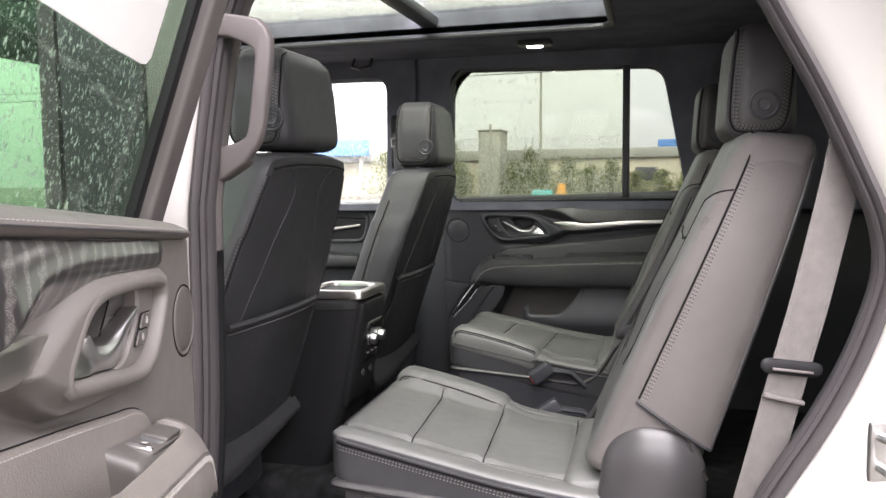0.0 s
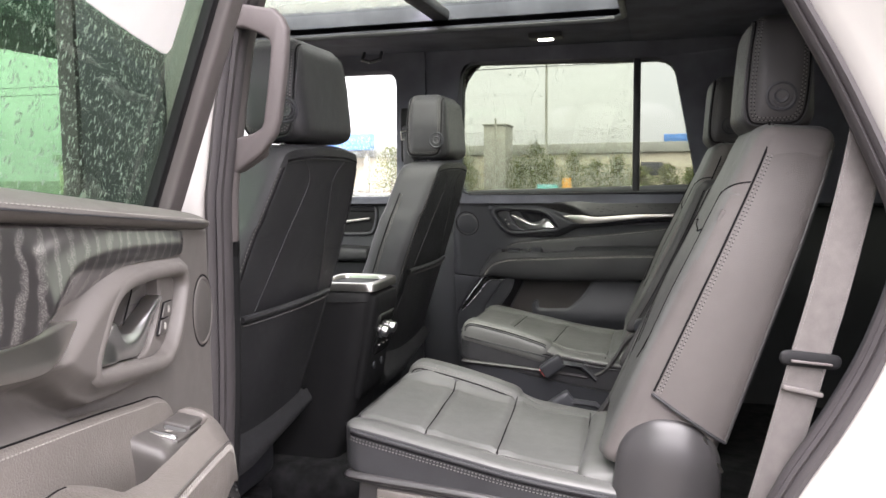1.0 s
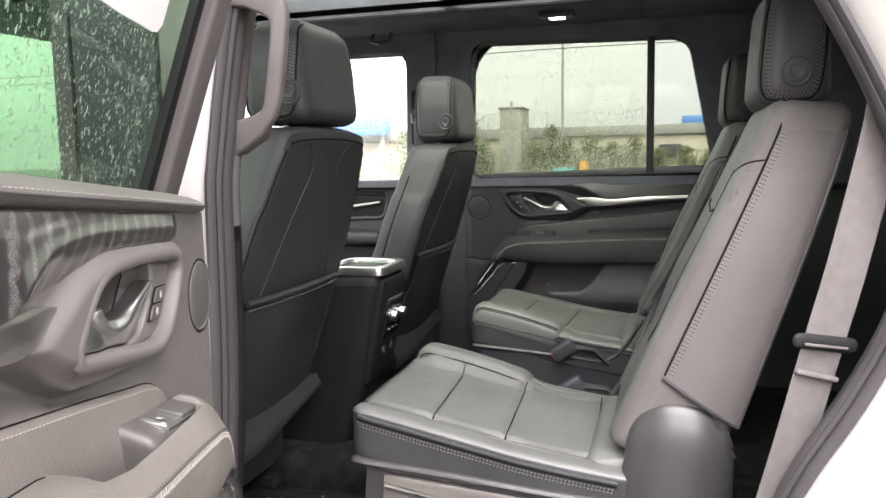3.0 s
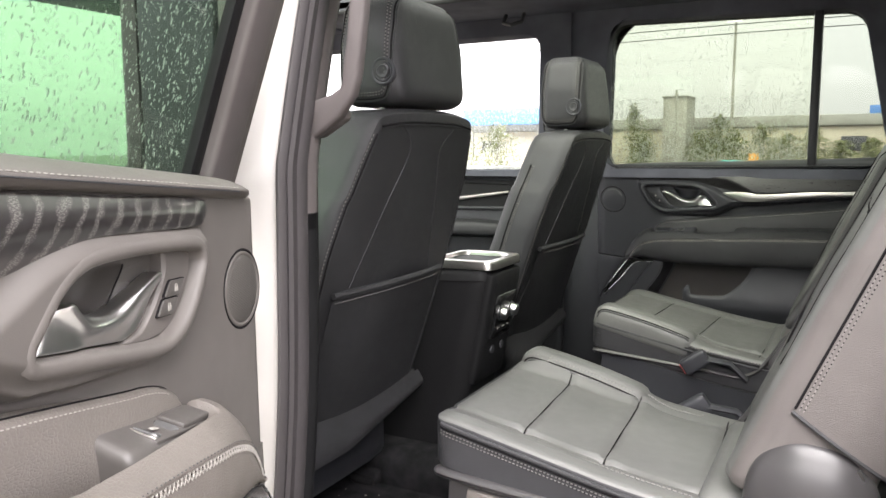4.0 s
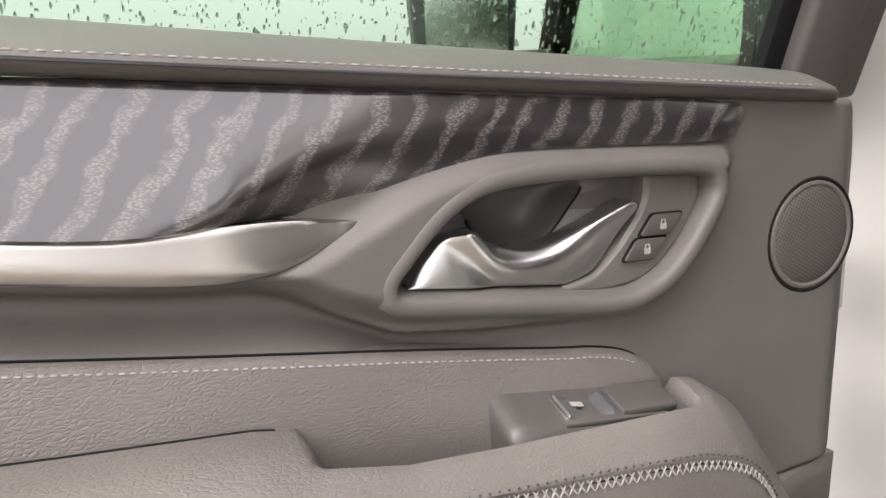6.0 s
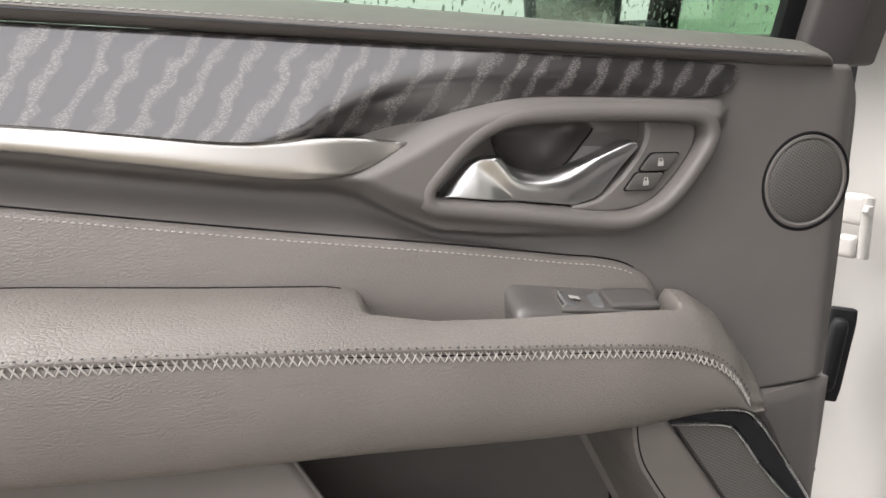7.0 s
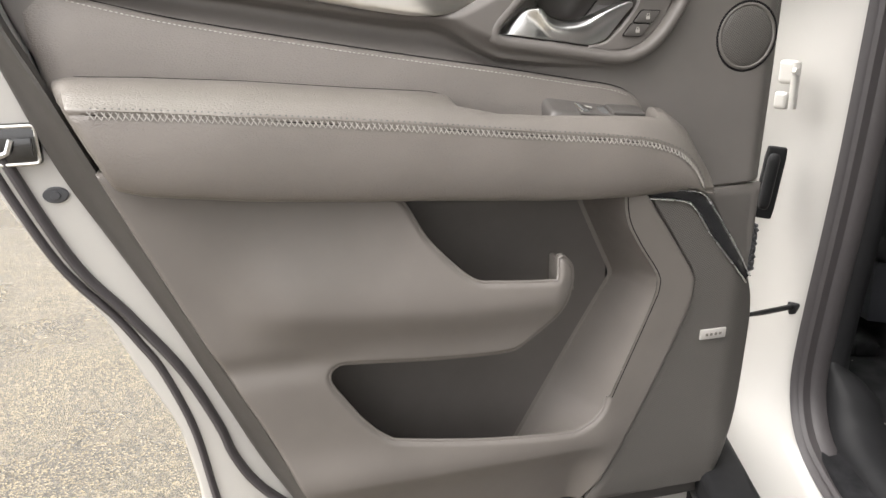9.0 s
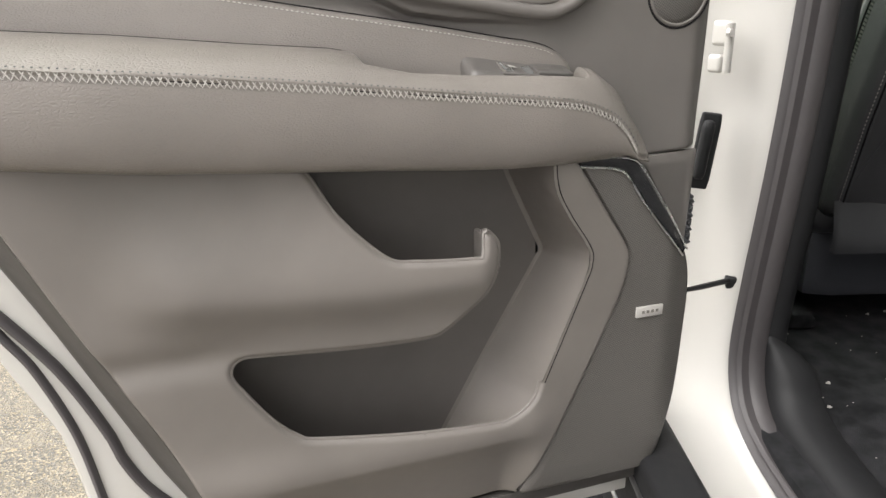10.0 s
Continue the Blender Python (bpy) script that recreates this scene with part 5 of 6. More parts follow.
def welt(tree, path, way, root, side=1.0, rows=(0.0058, 0.0108), roll=0.0, groove=0.0015, thread=None, length=0.0042, holes=False):
    """A dark seam in a cover, with rows of stitches beside it and, where asked, a raised piping."""
    thread = thread or SEAMTHREAD
    p = np.array(path, float)
    line = cling(tree, p, way, groove * 0.35)
    if len(line) < 4:
        return
    part("seam", tube(line, groove, 6), SEAM, root)
    t = np.gradient(p, axis=0)
    off = np.cross(t, np.array(way, float))
    off /= np.linalg.norm(off, axis=1)[:, None] + 1e-9
    if roll:
        part("piping", tube(cling(tree, p - side * off * (roll + groove * 0.6), way, roll * 0.25), roll, 8), LEATHER, root)
    for d in rows:
        q = cling(tree, p + side * off * d, way, 0.0003)
        if len(q) > 3:
            part("stitching", stitches(q, length, 0.0022, 0.0009), thread, root)
            if holes:
                part("needle_hole", stitches(q, 0.0016, length + 0.0006, 0.0009, start=length + 0.0003), SEAM, root)


def headrest(root, x, z, rake, w=0.125, h=0.085, t=0.052, bx=0.25, bz=-0.42, mat=None, y0=0.0):
    """A padded head restraint: side panels with stitched seams round them and a release button."""
    k = math.tan(radians(rake))

    def form(a, b, c, p):
        p.y *= (1 - 0.20 * max(0, c) ** 1.4) * (1 - 0.06 * max(0, -c - 0.4))
        p.x += k * p.z + 0.008 * b * b * max(0, -a) - 0.010 * c * max(0, a)
        return p
    bm = moved(pad((t, w, h), 0.030, 22, form), pose(x, y0, z))
    tree = BVHTree.FromBMesh(bm)
    hr = part("headrest", bm, mat or LEATHER, root, "leather headrest with stitched side panels and release button")
    for s in (-1, 1):
        u = curve([(-0.72, 0.93), (-0.80, 0.3), (-0.80, -0.45), (-0.70, -0.76), (-0.42, -0.86), (0.42, -0.86), (0.70, -0.76), (0.80, -0.45), (0.80, 0.3), (0.72, 0.93)], 90)
        pth = [(x + k * c * h + a * t, y0 + s * w, z + c * h) for a, c in u]
        welt(tree, pth, (0, -s, 0), hr, side=-s, rows=(0.0046, 0.0086), roll=0.0020, thread=DARKTHREAD, length=0.0034, holes=True)
        if s > 0:
            continue
        b = pose(x + k * (h * bz) + bx * t, y0 + s * (w * 0.975 - 0.001), z + h * bz, 0, 0, 180 if s < 0 else 0)
        bt = part("release_button", moved(disc(0.0105, 0.005, (0, 0, 0), sides=24, bevel=0.001, dome=-0.002), b), DARK, hr, "round black release button")
        a = np.arange(28) * 2 * math.pi / 28
        for r, rr in ((0.0140, 0.0016), (0.0195, 0.0030)):
            part("button_ring", moved(tube(np.stack([r * np.cos(a), 0 * a + 0.002, r * np.sin(a)], 1), rr, 8, closed=True), b), BLACKTRIM, bt)
    for s in (-0.06, 0.06):
        part("post", tube([(x - k * h, y0 + s, z - h + 0.01), (x - k * (h + 0.05), y0 + s, z - h - 0.05)], 0.006, 10), CHROME, hr)
    return hr


def front_seat(root):
    # the rear surface stands at x = -0.365 at z 1.43 and slopes forwards below
    k = 0.325
    xr = lambda z: -0.365 + k * (z - 1.43)
    wid = lambda z: 0.222 * (1 - 0.26 * max(0.0, (z - 1.20) / 0.24) ** 1.5) * (1 - 0.04 * max(0.0, (1.05 - z) / 0.2))

    def form(a, b, c, p):
        z = 1.165 + p.z
        th = 0.062 + 0.022 * max(0, -c)
        x = xr(z) - th + a * th * (1 - 0.10 * b * b) + (p.x / 0.06 - a) * 0.03
        return Vector((x, p.y / 0.222 * wid(z), z + (-0.012 * abs(b) ** 3 if c > 0.5 else 0)))
    bm = pad((0.06, 0.222, 0.282), 0.026, 26, form)
    tree = BVHTree.FromBMesh(bm)
    back = part("backrest", bm, LEATHER, root, "dark leather seat back")
    for s in (-1, 1):
        zs = np.linspace(0.92, 1.405, 50)
        welt(tree, [(0, s * (wid(z) - 0.018), z) for z in zs], (-1, 0, 0), back, side=-s, rows=(0.0055,), groove=0.0016, roll=0.0018, thread=SEAMTHREAD)
        ln = curve([(s * 0.105, 1.425), (s * 0.066, 1.402), (s * 0.052, 1.371), (s * 0.080, 1.297), (s * 0.120, 1.182), (s * 0.175, 1.02), (s * 0.195, 0.95)], 60)
        part("crease", tube(cling(tree, [(0, y, z) for y, z in ln], (-1, 0, 0), 0.0), 0.0015, 6), LEATHER, back)
        welt(tree, [(xr(z) - 0.085, s * 0.3, z) for z in np.linspace(0.98, 1.36, 40)], (0, -s, 0), back, side=s, rows=(0.0046, 0.0088), groove=0.0016, thread=SEAMTHREAD, length=0.0036, holes=True)
    welt(tree, [(0, y, 1.424 - 0.010 * abs(y / 0.16) ** 3) for y in np.linspace(-0.150, 0.150, 40)], (-1, 0, 0), back, rows=(), groove=0.002, roll=0.002)
    # map pocket
    rows = []
    for z in np.linspace(0.895, 1.15, 16):
        rows.append([(xr(z) + 0.010 + 0.012 * (z - 0.9) / 0.25 * (1 - (y / 0.175) ** 2) - 0.008 * (y / 0.175) ** 2, y, z + 0.012 * (1 - (y / 0.175) ** 2) * (z - 0.9)) for y in np.linspace(-0.175, 0.175, 20)])
    rim = [[(x - 0.012, y, z) for x, y, z in rows[-1]]]
    pk = part("map_pocket", sheet(rows + rim), LEATHER, back, "map pocket on the seat back")
    part("hem", tube(rows[-1], 0.006, 8), LEATHER, pk)
    part("stitching", stitches([(x + 0.002, y, z - 0.011) for x, y, z in rows[-1]], 0.004, 0.002, 0.0008), SEAMTHREAD, pk)
    # skirt under the back
    sk = [[(xr(0.92) + 0.004 + 0.020 * f - 0.060 * max(0, f - 0.55) ** 2, y, 0.922 - f * (0.082 - 0.050 * max(0.0, (y + 0.05) / 0.265))) for y in np.linspace(-0.212, 0.212, 20)] for f in np.linspace(0, 1, 12)]
    part("seat_skirt", join(sheet(sk), sheet([[(x - 0.012, y, z) for x, y, z in r] for r in sk])), LEATHER, root)
    headrest(root, -0.425, 1.538, 1, w=0.122, h=0.089, t=0.060, bx=0.62)
    cu = lambda a, b, c, p: Vector((p.x, p.y, p.z + 0.03 * abs(b) ** 3 * (c > 0)))
    part("cushion", moved(pad((0.26, 0.235, 0.07), 0.05, 10, cu), pose(-0.83, 0, 0.93, 0, 6, 0)), LEATHER, root)
    part("seat_base", moved(pad((0.22, 0.21, 0.07), 0.03, 6), pose(-0.82, 0, 0.79)), BLACKTRIM, root)
    for s in (-0.19, 0.19):
        part("rail", box((0.50, 0.040, 0.030), (-0.86, s, 0.678), 0.006), CARPET, root)
        part("rail_cover", moved(pad((0.030, 0.028, 0.010), 0.006, 6), pose(-0.645, s, 0.672)), LOWTRIM, root)


def second_seat(root, out):
    """A captain's chair; out is the side of the nearer door (-1 or 1)."""
    wide = 0.195
    ztop = lambda x: 0.985 - 0.20 * (x + 0.27) + 0.16 * max(0.0, x + 0.02) ** 1.5

    def cush(a, b, c, p):
        x = -0.055 + p.x
        o = b * out
        z = ztop(x) - 0.040 + p.z
        if c > 0:
            # the inner bolster rises, the outer one is low
            z += (0.032 - 0.085 * max(0, x + 0.25)) * float(smooth01((-o - 0.52) / 0.22)) * float(smooth01((0.01 - x) / 0.07)) * float(smooth01((x + 0.292) / 0.075))
            z -= 0.014 * float(smooth01((-o - 0.86) / 0.16)) * float(smooth01((0.01 - x) / 0.07))
            z += 0.005 * float(smooth01((o - 0.74) / 0.10))
            z -= 0.012 * max(0, (-0.235 - x) / 0.05) ** 2
            g = max(abs(o) - 0.66, 0)
            for sx in (-0.160, -0.038, 0.105):
                z -= 0.0055 * math.exp(-((x - sx - 0.01 * o) / 0.0060) ** 2) * math.exp(-(g / 0.05) ** 2)
                z += 0.0040 * math.exp(-((x - sx - 0.01 * o) / 0.030) ** 2) * (abs(o) < 0.66)
            z -= 0.0035 * math.exp(-((abs(o) - 0.68) / 0.03) ** 2)
        y = p.y * (1 - 0.09 * max(0, (-a - 0.86) / 0.14) ** 2)
        return Vector((x, y, z))
    bm = pad((0.225, wide, 0.040), 0.011, 72, cush)
    tree = BVHTree.FromBMesh(bm)
    bm.normal_update()
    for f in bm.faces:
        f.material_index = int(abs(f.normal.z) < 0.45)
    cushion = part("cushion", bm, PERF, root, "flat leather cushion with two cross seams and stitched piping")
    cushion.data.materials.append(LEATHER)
    for sx in (-0.160, -0.038, 0.105):
        e0, e1 = (-0.135, 0.142) if sx < 0.1 else (-0.165, 0.165)
        ln = [(sx + 0.01 * y * out / wide, y, 1.0) for y in np.linspace(e0, e1, 30)]
        part("seam", tube(cling(tree, ln, (0, 0, -1), -0.0003), 0.0014, 6), SEAM, cushion)
    for s in (-1, 1):
        xs = np.linspace(-0.262, 0.150, 60)
        line = [(x, s * (wide + 0.0005) * (1 - 0.09 * max(0, ((-0.055 - x) / 0.225 - 0.86) / 0.14) ** 2), 0) for x in xs]
        side = [(x, y, ztop(x) - 0.013) for x, y, z in line]
        if s == out:
            welt(tree, side, (0, -s, 0), cushion, side=s, rows=(0.0062, 0.0112), groove=0.0022, roll=0.0032, holes=True, thread=DARKTHREAD, length=0.0036)
        else:
            welt(tree, side, (0, -s, 0), cushion, side=-s, rows=(0.0055,), groove=0.0018, roll=0.003)
    bol = lambda a, b, c, p: Vector((p.x, p.y * (1 - 0.10 * max(0, c)), p.z + 0.006 * (1 - a * a) * (c > 0)))
    bbm = moved(pad((0.122, 0.036, 0.034), 0.026, 18, bol), pose(-0.155, -out * 0.162, 0.951, 0, 14, 0))
    btree = BVHTree.FromBMesh(bbm)
    bolster = part("bolster", bbm, PERF, cushion, "raised padded bolster with a stitched edge")
    for yb in (0.132, 0.190):
        welt(btree, [(x, -out * yb, 1.2) for x in np.linspace(-0.262, -0.05, 50)], (0, 0, -1), bolster, side=-out if yb < 0.16 else out, rows=(0.0052,), groove=0.0014, roll=0.0018)
    inner = curve([(-0.215, -out * 0.130), (-0.205, -out * 0.150), (-0.17, -out * 0.158), (-0.05, -out * 0.158), (0.045, -out * 0.160), (0.055, -out * 0.175)], 70)
    q = cling(tree, [(x, y, 1.1) for x, y in inner], (0, 0, -1), 0.0003)
    part("stitching", stitches(q, 0.0046, 0.0026, 0.0013), SEAMTHREAD, cushion)
    q = cling(tree, [(x, out * 0.155, 1.1) for x in np.linspace(-0.05, 0.10, 50)], (0, 0, -1), 0.0003)
    part("stitching", stitches(q, 0.0046, 0.0026, 0.0011), SEAMTHREAD, cushion)
    front = [(0, y, ztop(-0.26) - 0.013) for y in np.linspace(-wide + 0.03, wide - 0.03, 40)]
    welt(tree, [(-0.3, y, z) for _, y, z in front], (1, 0, 0), cushion, rows=(0.0055,), groove=0.0018, roll=0.003)
    part("rear_pad", moved(pad((0.050, wide - 0.03, 0.030), 0.022, 12), pose(0.150, 0, 0.905, 0, -6, 0)), PERF, root)
    # leather side under the piping, then the plastic shield with its lever
    bs = part("seat_base", moved(pad((0.215, wide - 0.012, 0.075), 0.02, 12), pose(-0.05, 0, 0.79)), BLACKTRIM, root)
    for s in (-1, 1):
        y = s * (wide - 0.004)
        ln = [(-0.268, y - s * 0.012, 0.897), (-0.25, y, 0.898), (-0.1, y, 0.888), (0.03, y, 0.877), (0.11, y, 0.872), (0.16, y, 0.870)] if s == out else [(-0.268, y - s * 0.012, 0.897), (-0.25, y, 0.898), (-0.1, y, 0.888), (0.03, y, 0.877), (0.06, y, 0.876), (0.095, y, 0.892), (0.125, y, 0.930), (0.150, y, 0.972), (0.185, y, 1.0)]
        part("side_moulding", tube(curve(ln, 70), 0.011 if s == out else 0.008, 10, flat=0.75), SHIELD, bs, "rounded plastic moulding along the seat side")
        part("side_shield", moved(pad((0.20, 0.006, 0.062), 0.005, 8), pose(-0.055, s * (wide - 0.010), 0.822, 0, 4, 0)), SHIELD if s == out else BLACKTRIM, bs)
    yo = out * (wide - 0.002)
    part("lever_plate", moved(pad((0.150, 0.005, 0.024), 0.004, 8), pose(-0.07, yo, 0.848, 0, 4, 0)), PLASTIC, bs, "raised plate behind the levers")
    part("recline_lever", tube(curve([(-0.215, yo + out * 0.008, 0.866), (-0.12, yo + out * 0.010, 0.852), (-0.06, yo + out * 0.010, 0.838)], 20), 0.004, 8), SATIN, bs, "slim satin lever")
    part("lever_mark", box((0.012, 0.001, 0.006), (-0.125, yo + out * 0.0055, 0.838), 0), THREAD, bs)
    # recliner covers at the hinge of the back
    for s in (-1, 1):
        def cov(a, b, c, p):
            return Vector((p.x * (1 - 0.10 * max(0, c)) , p.y * (1 - 0.25 * max(0, c)), p.z))
        part("hinge_cover", moved(pad((0.080, 0.040, 0.158), 0.072, 18, cov), pose(0.231, s * (wide - 0.020), 0.872, 0, 4, 0)), SHIELD, root, "rounded plastic recliner cover")
    # backrest
    k = 0.425
    xf = lambda z: 0.213 + k * (z - 1.068)
    xb = lambda z: 0.312 + 0.320 * (z - 1.0)
    wb = lambda z: 0.183 * (1 - 0.20 * max(0.0, (z - 1.25) / 0.20) ** 1.6)

    def form(a, b, c, p):
        z = 1.205 + p.z
        x0, x1 = xf(z) - 0.010, xb(z)
        m = p.x / 0.05
        x = (x0 + x1) / 2 + m * (x1 - x0) / 2
        if a < 0:
            x -= 0.010 * math.exp(-((abs(b) - 0.80) / 0.20) ** 2) * (1 - 0.6 * max(0, c))
            x -= 0.024 * (1 - abs(b) ** 4) * (1 - 0.35 * max(0, c))
            x += 0.005 * math.exp(-((z - 1.292 - 0.02 * abs(b)) / 0.006) ** 2) * (abs(b) < 0.62)
            x += 0.004 * math.exp(-((abs(b) - 0.62) / 0.03) ** 2) * (z < 1.36)
        return Vector((x, p.y / 0.183 * wb(z), z - 0.012 * abs(b) ** 4 * (c > 0.6) + 0.10 * (xf(z) - x) * (c > 0.8)))
    bm = pad((0.05, 0.183, 0.257), 0.020, 48, form)
    tree = BVHTree.FromBMesh(bm)
    bm.normal_update()
    for f in bm.faces:
        f.material_index = int(abs(f.normal.y) > 0.50)
    back = part("backrest", bm, PERF, root, "upright leather seat back with stitched seams")
    back.data.materials.append(LEATHER_COARSE)
    part("seam", tube(cling(tree, [(0, y, 1.292 + 0.02 * abs(y) / 0.18) for y in np.linspace(-0.112, 0.112, 30)], (1, 0, 0), 0), 0.0018, 6), SEAM, back)
    for s in (-1, 1):
        part("seam", tube(cling(tree, [(0, s * (0.112 + 0.012 * math.sin((z - 1.0) * 8)), z) for z in np.linspace(1.02, 1.36, 40)], (1, 0, 0), 0), 0.0014, 6), SEAM, back)
        part("seam", tube(cling(tree, curve([(0, s * 0.118, 1.345), (0, s * 0.128, 1.362), (0, s * 0.150, 1.372), (0, s * 0.165, 1.376)], 16), (1, 0, 0), 0), 0.0014, 6), SEAM, back)
        part("seam", tube(cling(tree, [(0, s * (0.10 + 0.9 * (z - 1.13)), z) for z in np.linspace(1.09, 1.15, 12)], (1, 0, 0), 0), 0.0016, 6), SEAM, back)
        # leather side panel with a hemmed lower edge and a double-stitched front edge
        rows = []
        for z in np.linspace(1.066, 1.438, 34):
            g = (z - 1.066) / 0.372
            zb = 0.998 + (1.428 - 0.998) * g
            rows.append([(xf(z) * (1 - f) + (xb(zb) + 0.004) * f, s * (wb(z * (1 - f) + zb * f) + 0.0025 + 0.006 * math.sin(math.pi * f) * (1 - 0.5 * g) - 0.004 * (f > 0.97) - 0.016 * max(0.0, (g - 0.80) / 0.20) ** 2), z * (1 - f) + zb * f) for f in np.linspace(0, 1, 12)])
        bm = join(sheet(rows), sheet([[(x, y - s * 0.007, z) for x, y, z in r] for r in rows]))
        ptree = BVHTree.FromBMesh(bm)
        sp = part("side_panel", bm, LEATHER_COARSE, back, "grained leather side panel")
        part("hem", tube(rows[0], 0.0026, 8), LEATHER, sp)
        part("hem", tube([(x, y - s * 0.001, z) for x, y, z in [r[-1] for r in rows]], 0.0030, 8), LEATHER_SIDE, sp)
        fl = [(xf(z) + 0.0015, s * 0.3, z) for z in np.linspace(1.07, 1.43, 60)]
        welt(ptree, fl, (0, -s, 0), sp, side=s, rows=(0.0050, 0.0096), groove=0.0018, roll=0.0, length=0.0036, holes=True)
        tl = [(xf(1.432) + 0.004 + 0.066 * f, s * 0.3, 1.424) for f in np.linspace(0.1, 1, 20)]
        welt(ptree, tl, (0, -s, 0), sp, rows=(), groove=0.0012)
        part("hog_ring", tube(curve([(0.285, s * (wb(1.0) + 0.003), 1.006), (0.30, s * (wb(1.0) + 0.004), 0.975), (0.312, s * (wb(1.0) + 0.001), 0.955)], 12), 0.003, 6), SATIN, back)
    top = [(x, y, 1.6) for x, y in curve([(xf(1.44) + 0.000, -0.122), (xf(1.44) + 0.002, -0.10), (xf(1.44) + 0.016, -0.05), (xf(1.44) + 0.016, 0.05), (xf(1.44) + 0.002, 0.10), (xf(1.44) + 0.000, 0.122)], 50)]
    welt(tree, top, (0, 0, -1), back, rows=(), groove=0.0018, roll=0.0022)
    zl = 1.326
    part("strap_loop", moved(box((0.008, 0.014, 0.020), (0, 0, 0), 0.003), pose(xf(zl) - 0.018, out * 0.158, zl, 0, 20, 0)), WEB, back)
    headrest(root, 0.384, 1.534, 4, w=0.118, h=0.087, t=0.049, bx=0.10, mat=LEATHER_SIDE)
    # armrest folded up against the aisle side of the back
    def rest(a, b, c, p):
        return Vector((p.x + 0.47 * p.z - 0.010 * c * c, p.y, p.z - 0.02 * max(0, a) * max(0, c)))
    yr = -out * 0.218
    rbm = moved(pad((0.032, 0.026, 0.185), 0.024, 18, rest), pose(0.268, yr, 1.185))
    rtree = BVHTree.FromBMesh(rbm)
    fold = part("armrest", rbm, LEATHER_SIDE, root, "padded leather armrest folded upright")
    for dx in (-0.014, 0.010):
        welt(rtree, [(0.268 + dx + 0.47 * dz - 0.010 * (dz / 0.185) ** 2, -out * 0.3, 1.185 + dz) for dz in np.linspace(-0.165, 0.16, 40)], (0, out, 0), fold, rows=(), groove=0.0014, roll=0.0018)
    part("pivot", moved(disc(0.022, 0.012, (0, 0, 0), sides=24, bevel=0.003), pose(0.190, yr - out * 0.020, 1.020, 0, 0, 0 if out < 0 else 180)), BLACKTRIM, fold)
    for s in (-0.10, 0.10):
        part("foot", box((0.30, 0.05, 0.09), (0.02, s, 0.705), 0.01), DARK, root)


drv = thing("front_seat", "black leather front seat seen from behind", "car seat", pose(0, 1.89, 0), "front seats")
front_seat(drv)
copy_thing(drv, pose(0.030, 2.71, -0.020))
sec = thing("captain_chair", "charcoal leather second-row captain's chair by the open door", "car seat", pose(0, 1.907, 0), "second-row seats")
second_seat(sec, -1)
sec2 = thing("captain_chair", "charcoal leather second-row captain's chair across the aisle", "car seat", pose(0, 2.693, 0), "second-row seats")
second_seat(sec2, 1)

# ---- centre console between the front seats ----
con = thing("centre_console", "black rear end of the centre console with climate panel", "console", pose(0, 2.25, 0))
cf = lambda a, b, c, p: Vector((p.x + 0.20 * p.z - 0.03 * max(0.0, -c) ** 2, p.y * (1 + 0.06 * max(0.0, -c)), p.z))
body = part("body", moved(pad((0.20, 0.090, 0.235), 0.034, 18, cf), pose(-0.635, 0, 0.905)), LOWTRIM, con)
part("rear_cover", moved(pad((0.014, 0.078, 0.125), 0.012, 10), pose(-0.420, 0, 1.000, 0, 11, 0)), LOWTRIM, con, "moulded rear cover of the console")
for s_ in (-1, 1):
    part("seam", tube([(-0.40, s_ * 0.0905, 1.108), (-0.50, s_ * 0.0910, 1.104), (-0.66, s_ * 0.0910, 1.100)], 0.0012, 6), SEAM, body)
o_c = curve(rounded([(-0.535, -0.086), (-0.386, -0.082), (-0.386, 0.082), (-0.535, 0.086)], 0.022), 80, closed=True, straight=True)
i_c = curve(rounded([(-0.524, -0.066), (-0.405, -0.064), (-0.405, 0.064), (-0.524, 0.066)], 0.030), 80, closed=True, straight=True)
tray_rows = [[(x, y, z) for x, y in (o_c * (1 - f) + i_c * f)] for f, z in ((0.0, 1.130), (0.0, 1.144), (0.10, 1.1475), (0.5, 1.1490), (0.92, 1.1475), (1.0, 1.144), (1.0, 1.105))]
part("cup_tray", sheet(tray_rows, close_across=True), SATIN, con, "satin metal rim of the cup tray")
part("cup_well", moved(box((0.128, 0.140, 0.004), (0, 0, 0), 0.001), pose(-0.467, 0, 1.108)), BLACKTRIM, con)
part("cup_divider", moved(pad((0.052, 0.006, 0.012), 0.005, 6), pose(-0.467, 0, 1.120)), BLACKTRIM, con)
part("panel_frame", moved(pad((0.006, 0.056, 0.050), 0.005, 8), pose(-0.4045, 0.012, 1.022, 0, 11, 0)), GLOSSBLACK, con, "gloss black climate panel")
for y in (-0.014, 0.038):
    kb = part("climate_knob", tube([(-0.402, y, 1.030), (-0.394, y, 1.029), (-0.393, y, 1.029), (-0.382, y, 1.027), (-0.380, y, 1.0265)], [0.0165, 0.0165, 0.0135, 0.0130, 0.0110], 24), HANDLE, con, "ribbed chrome climate knob")
    part("knob_ring", tube([(-0.3935, y + 0.0150 * math.cos(a), 1.029 + 0.0150 * math.sin(a)) for a in np.arange(20) * math.pi / 10], 0.0018, 6, closed=True), BLACKTRIM, kb)
for k in range(4):
    part("climate_button", moved(box((0.004, 0.013, 0.005), (0, 0, 0), 0.0015), pose(-0.3955, -0.026 + 0.024 * k, 1.058, 0, 11, 0)), SATIN if k % 3 == 0 else DARK, con)
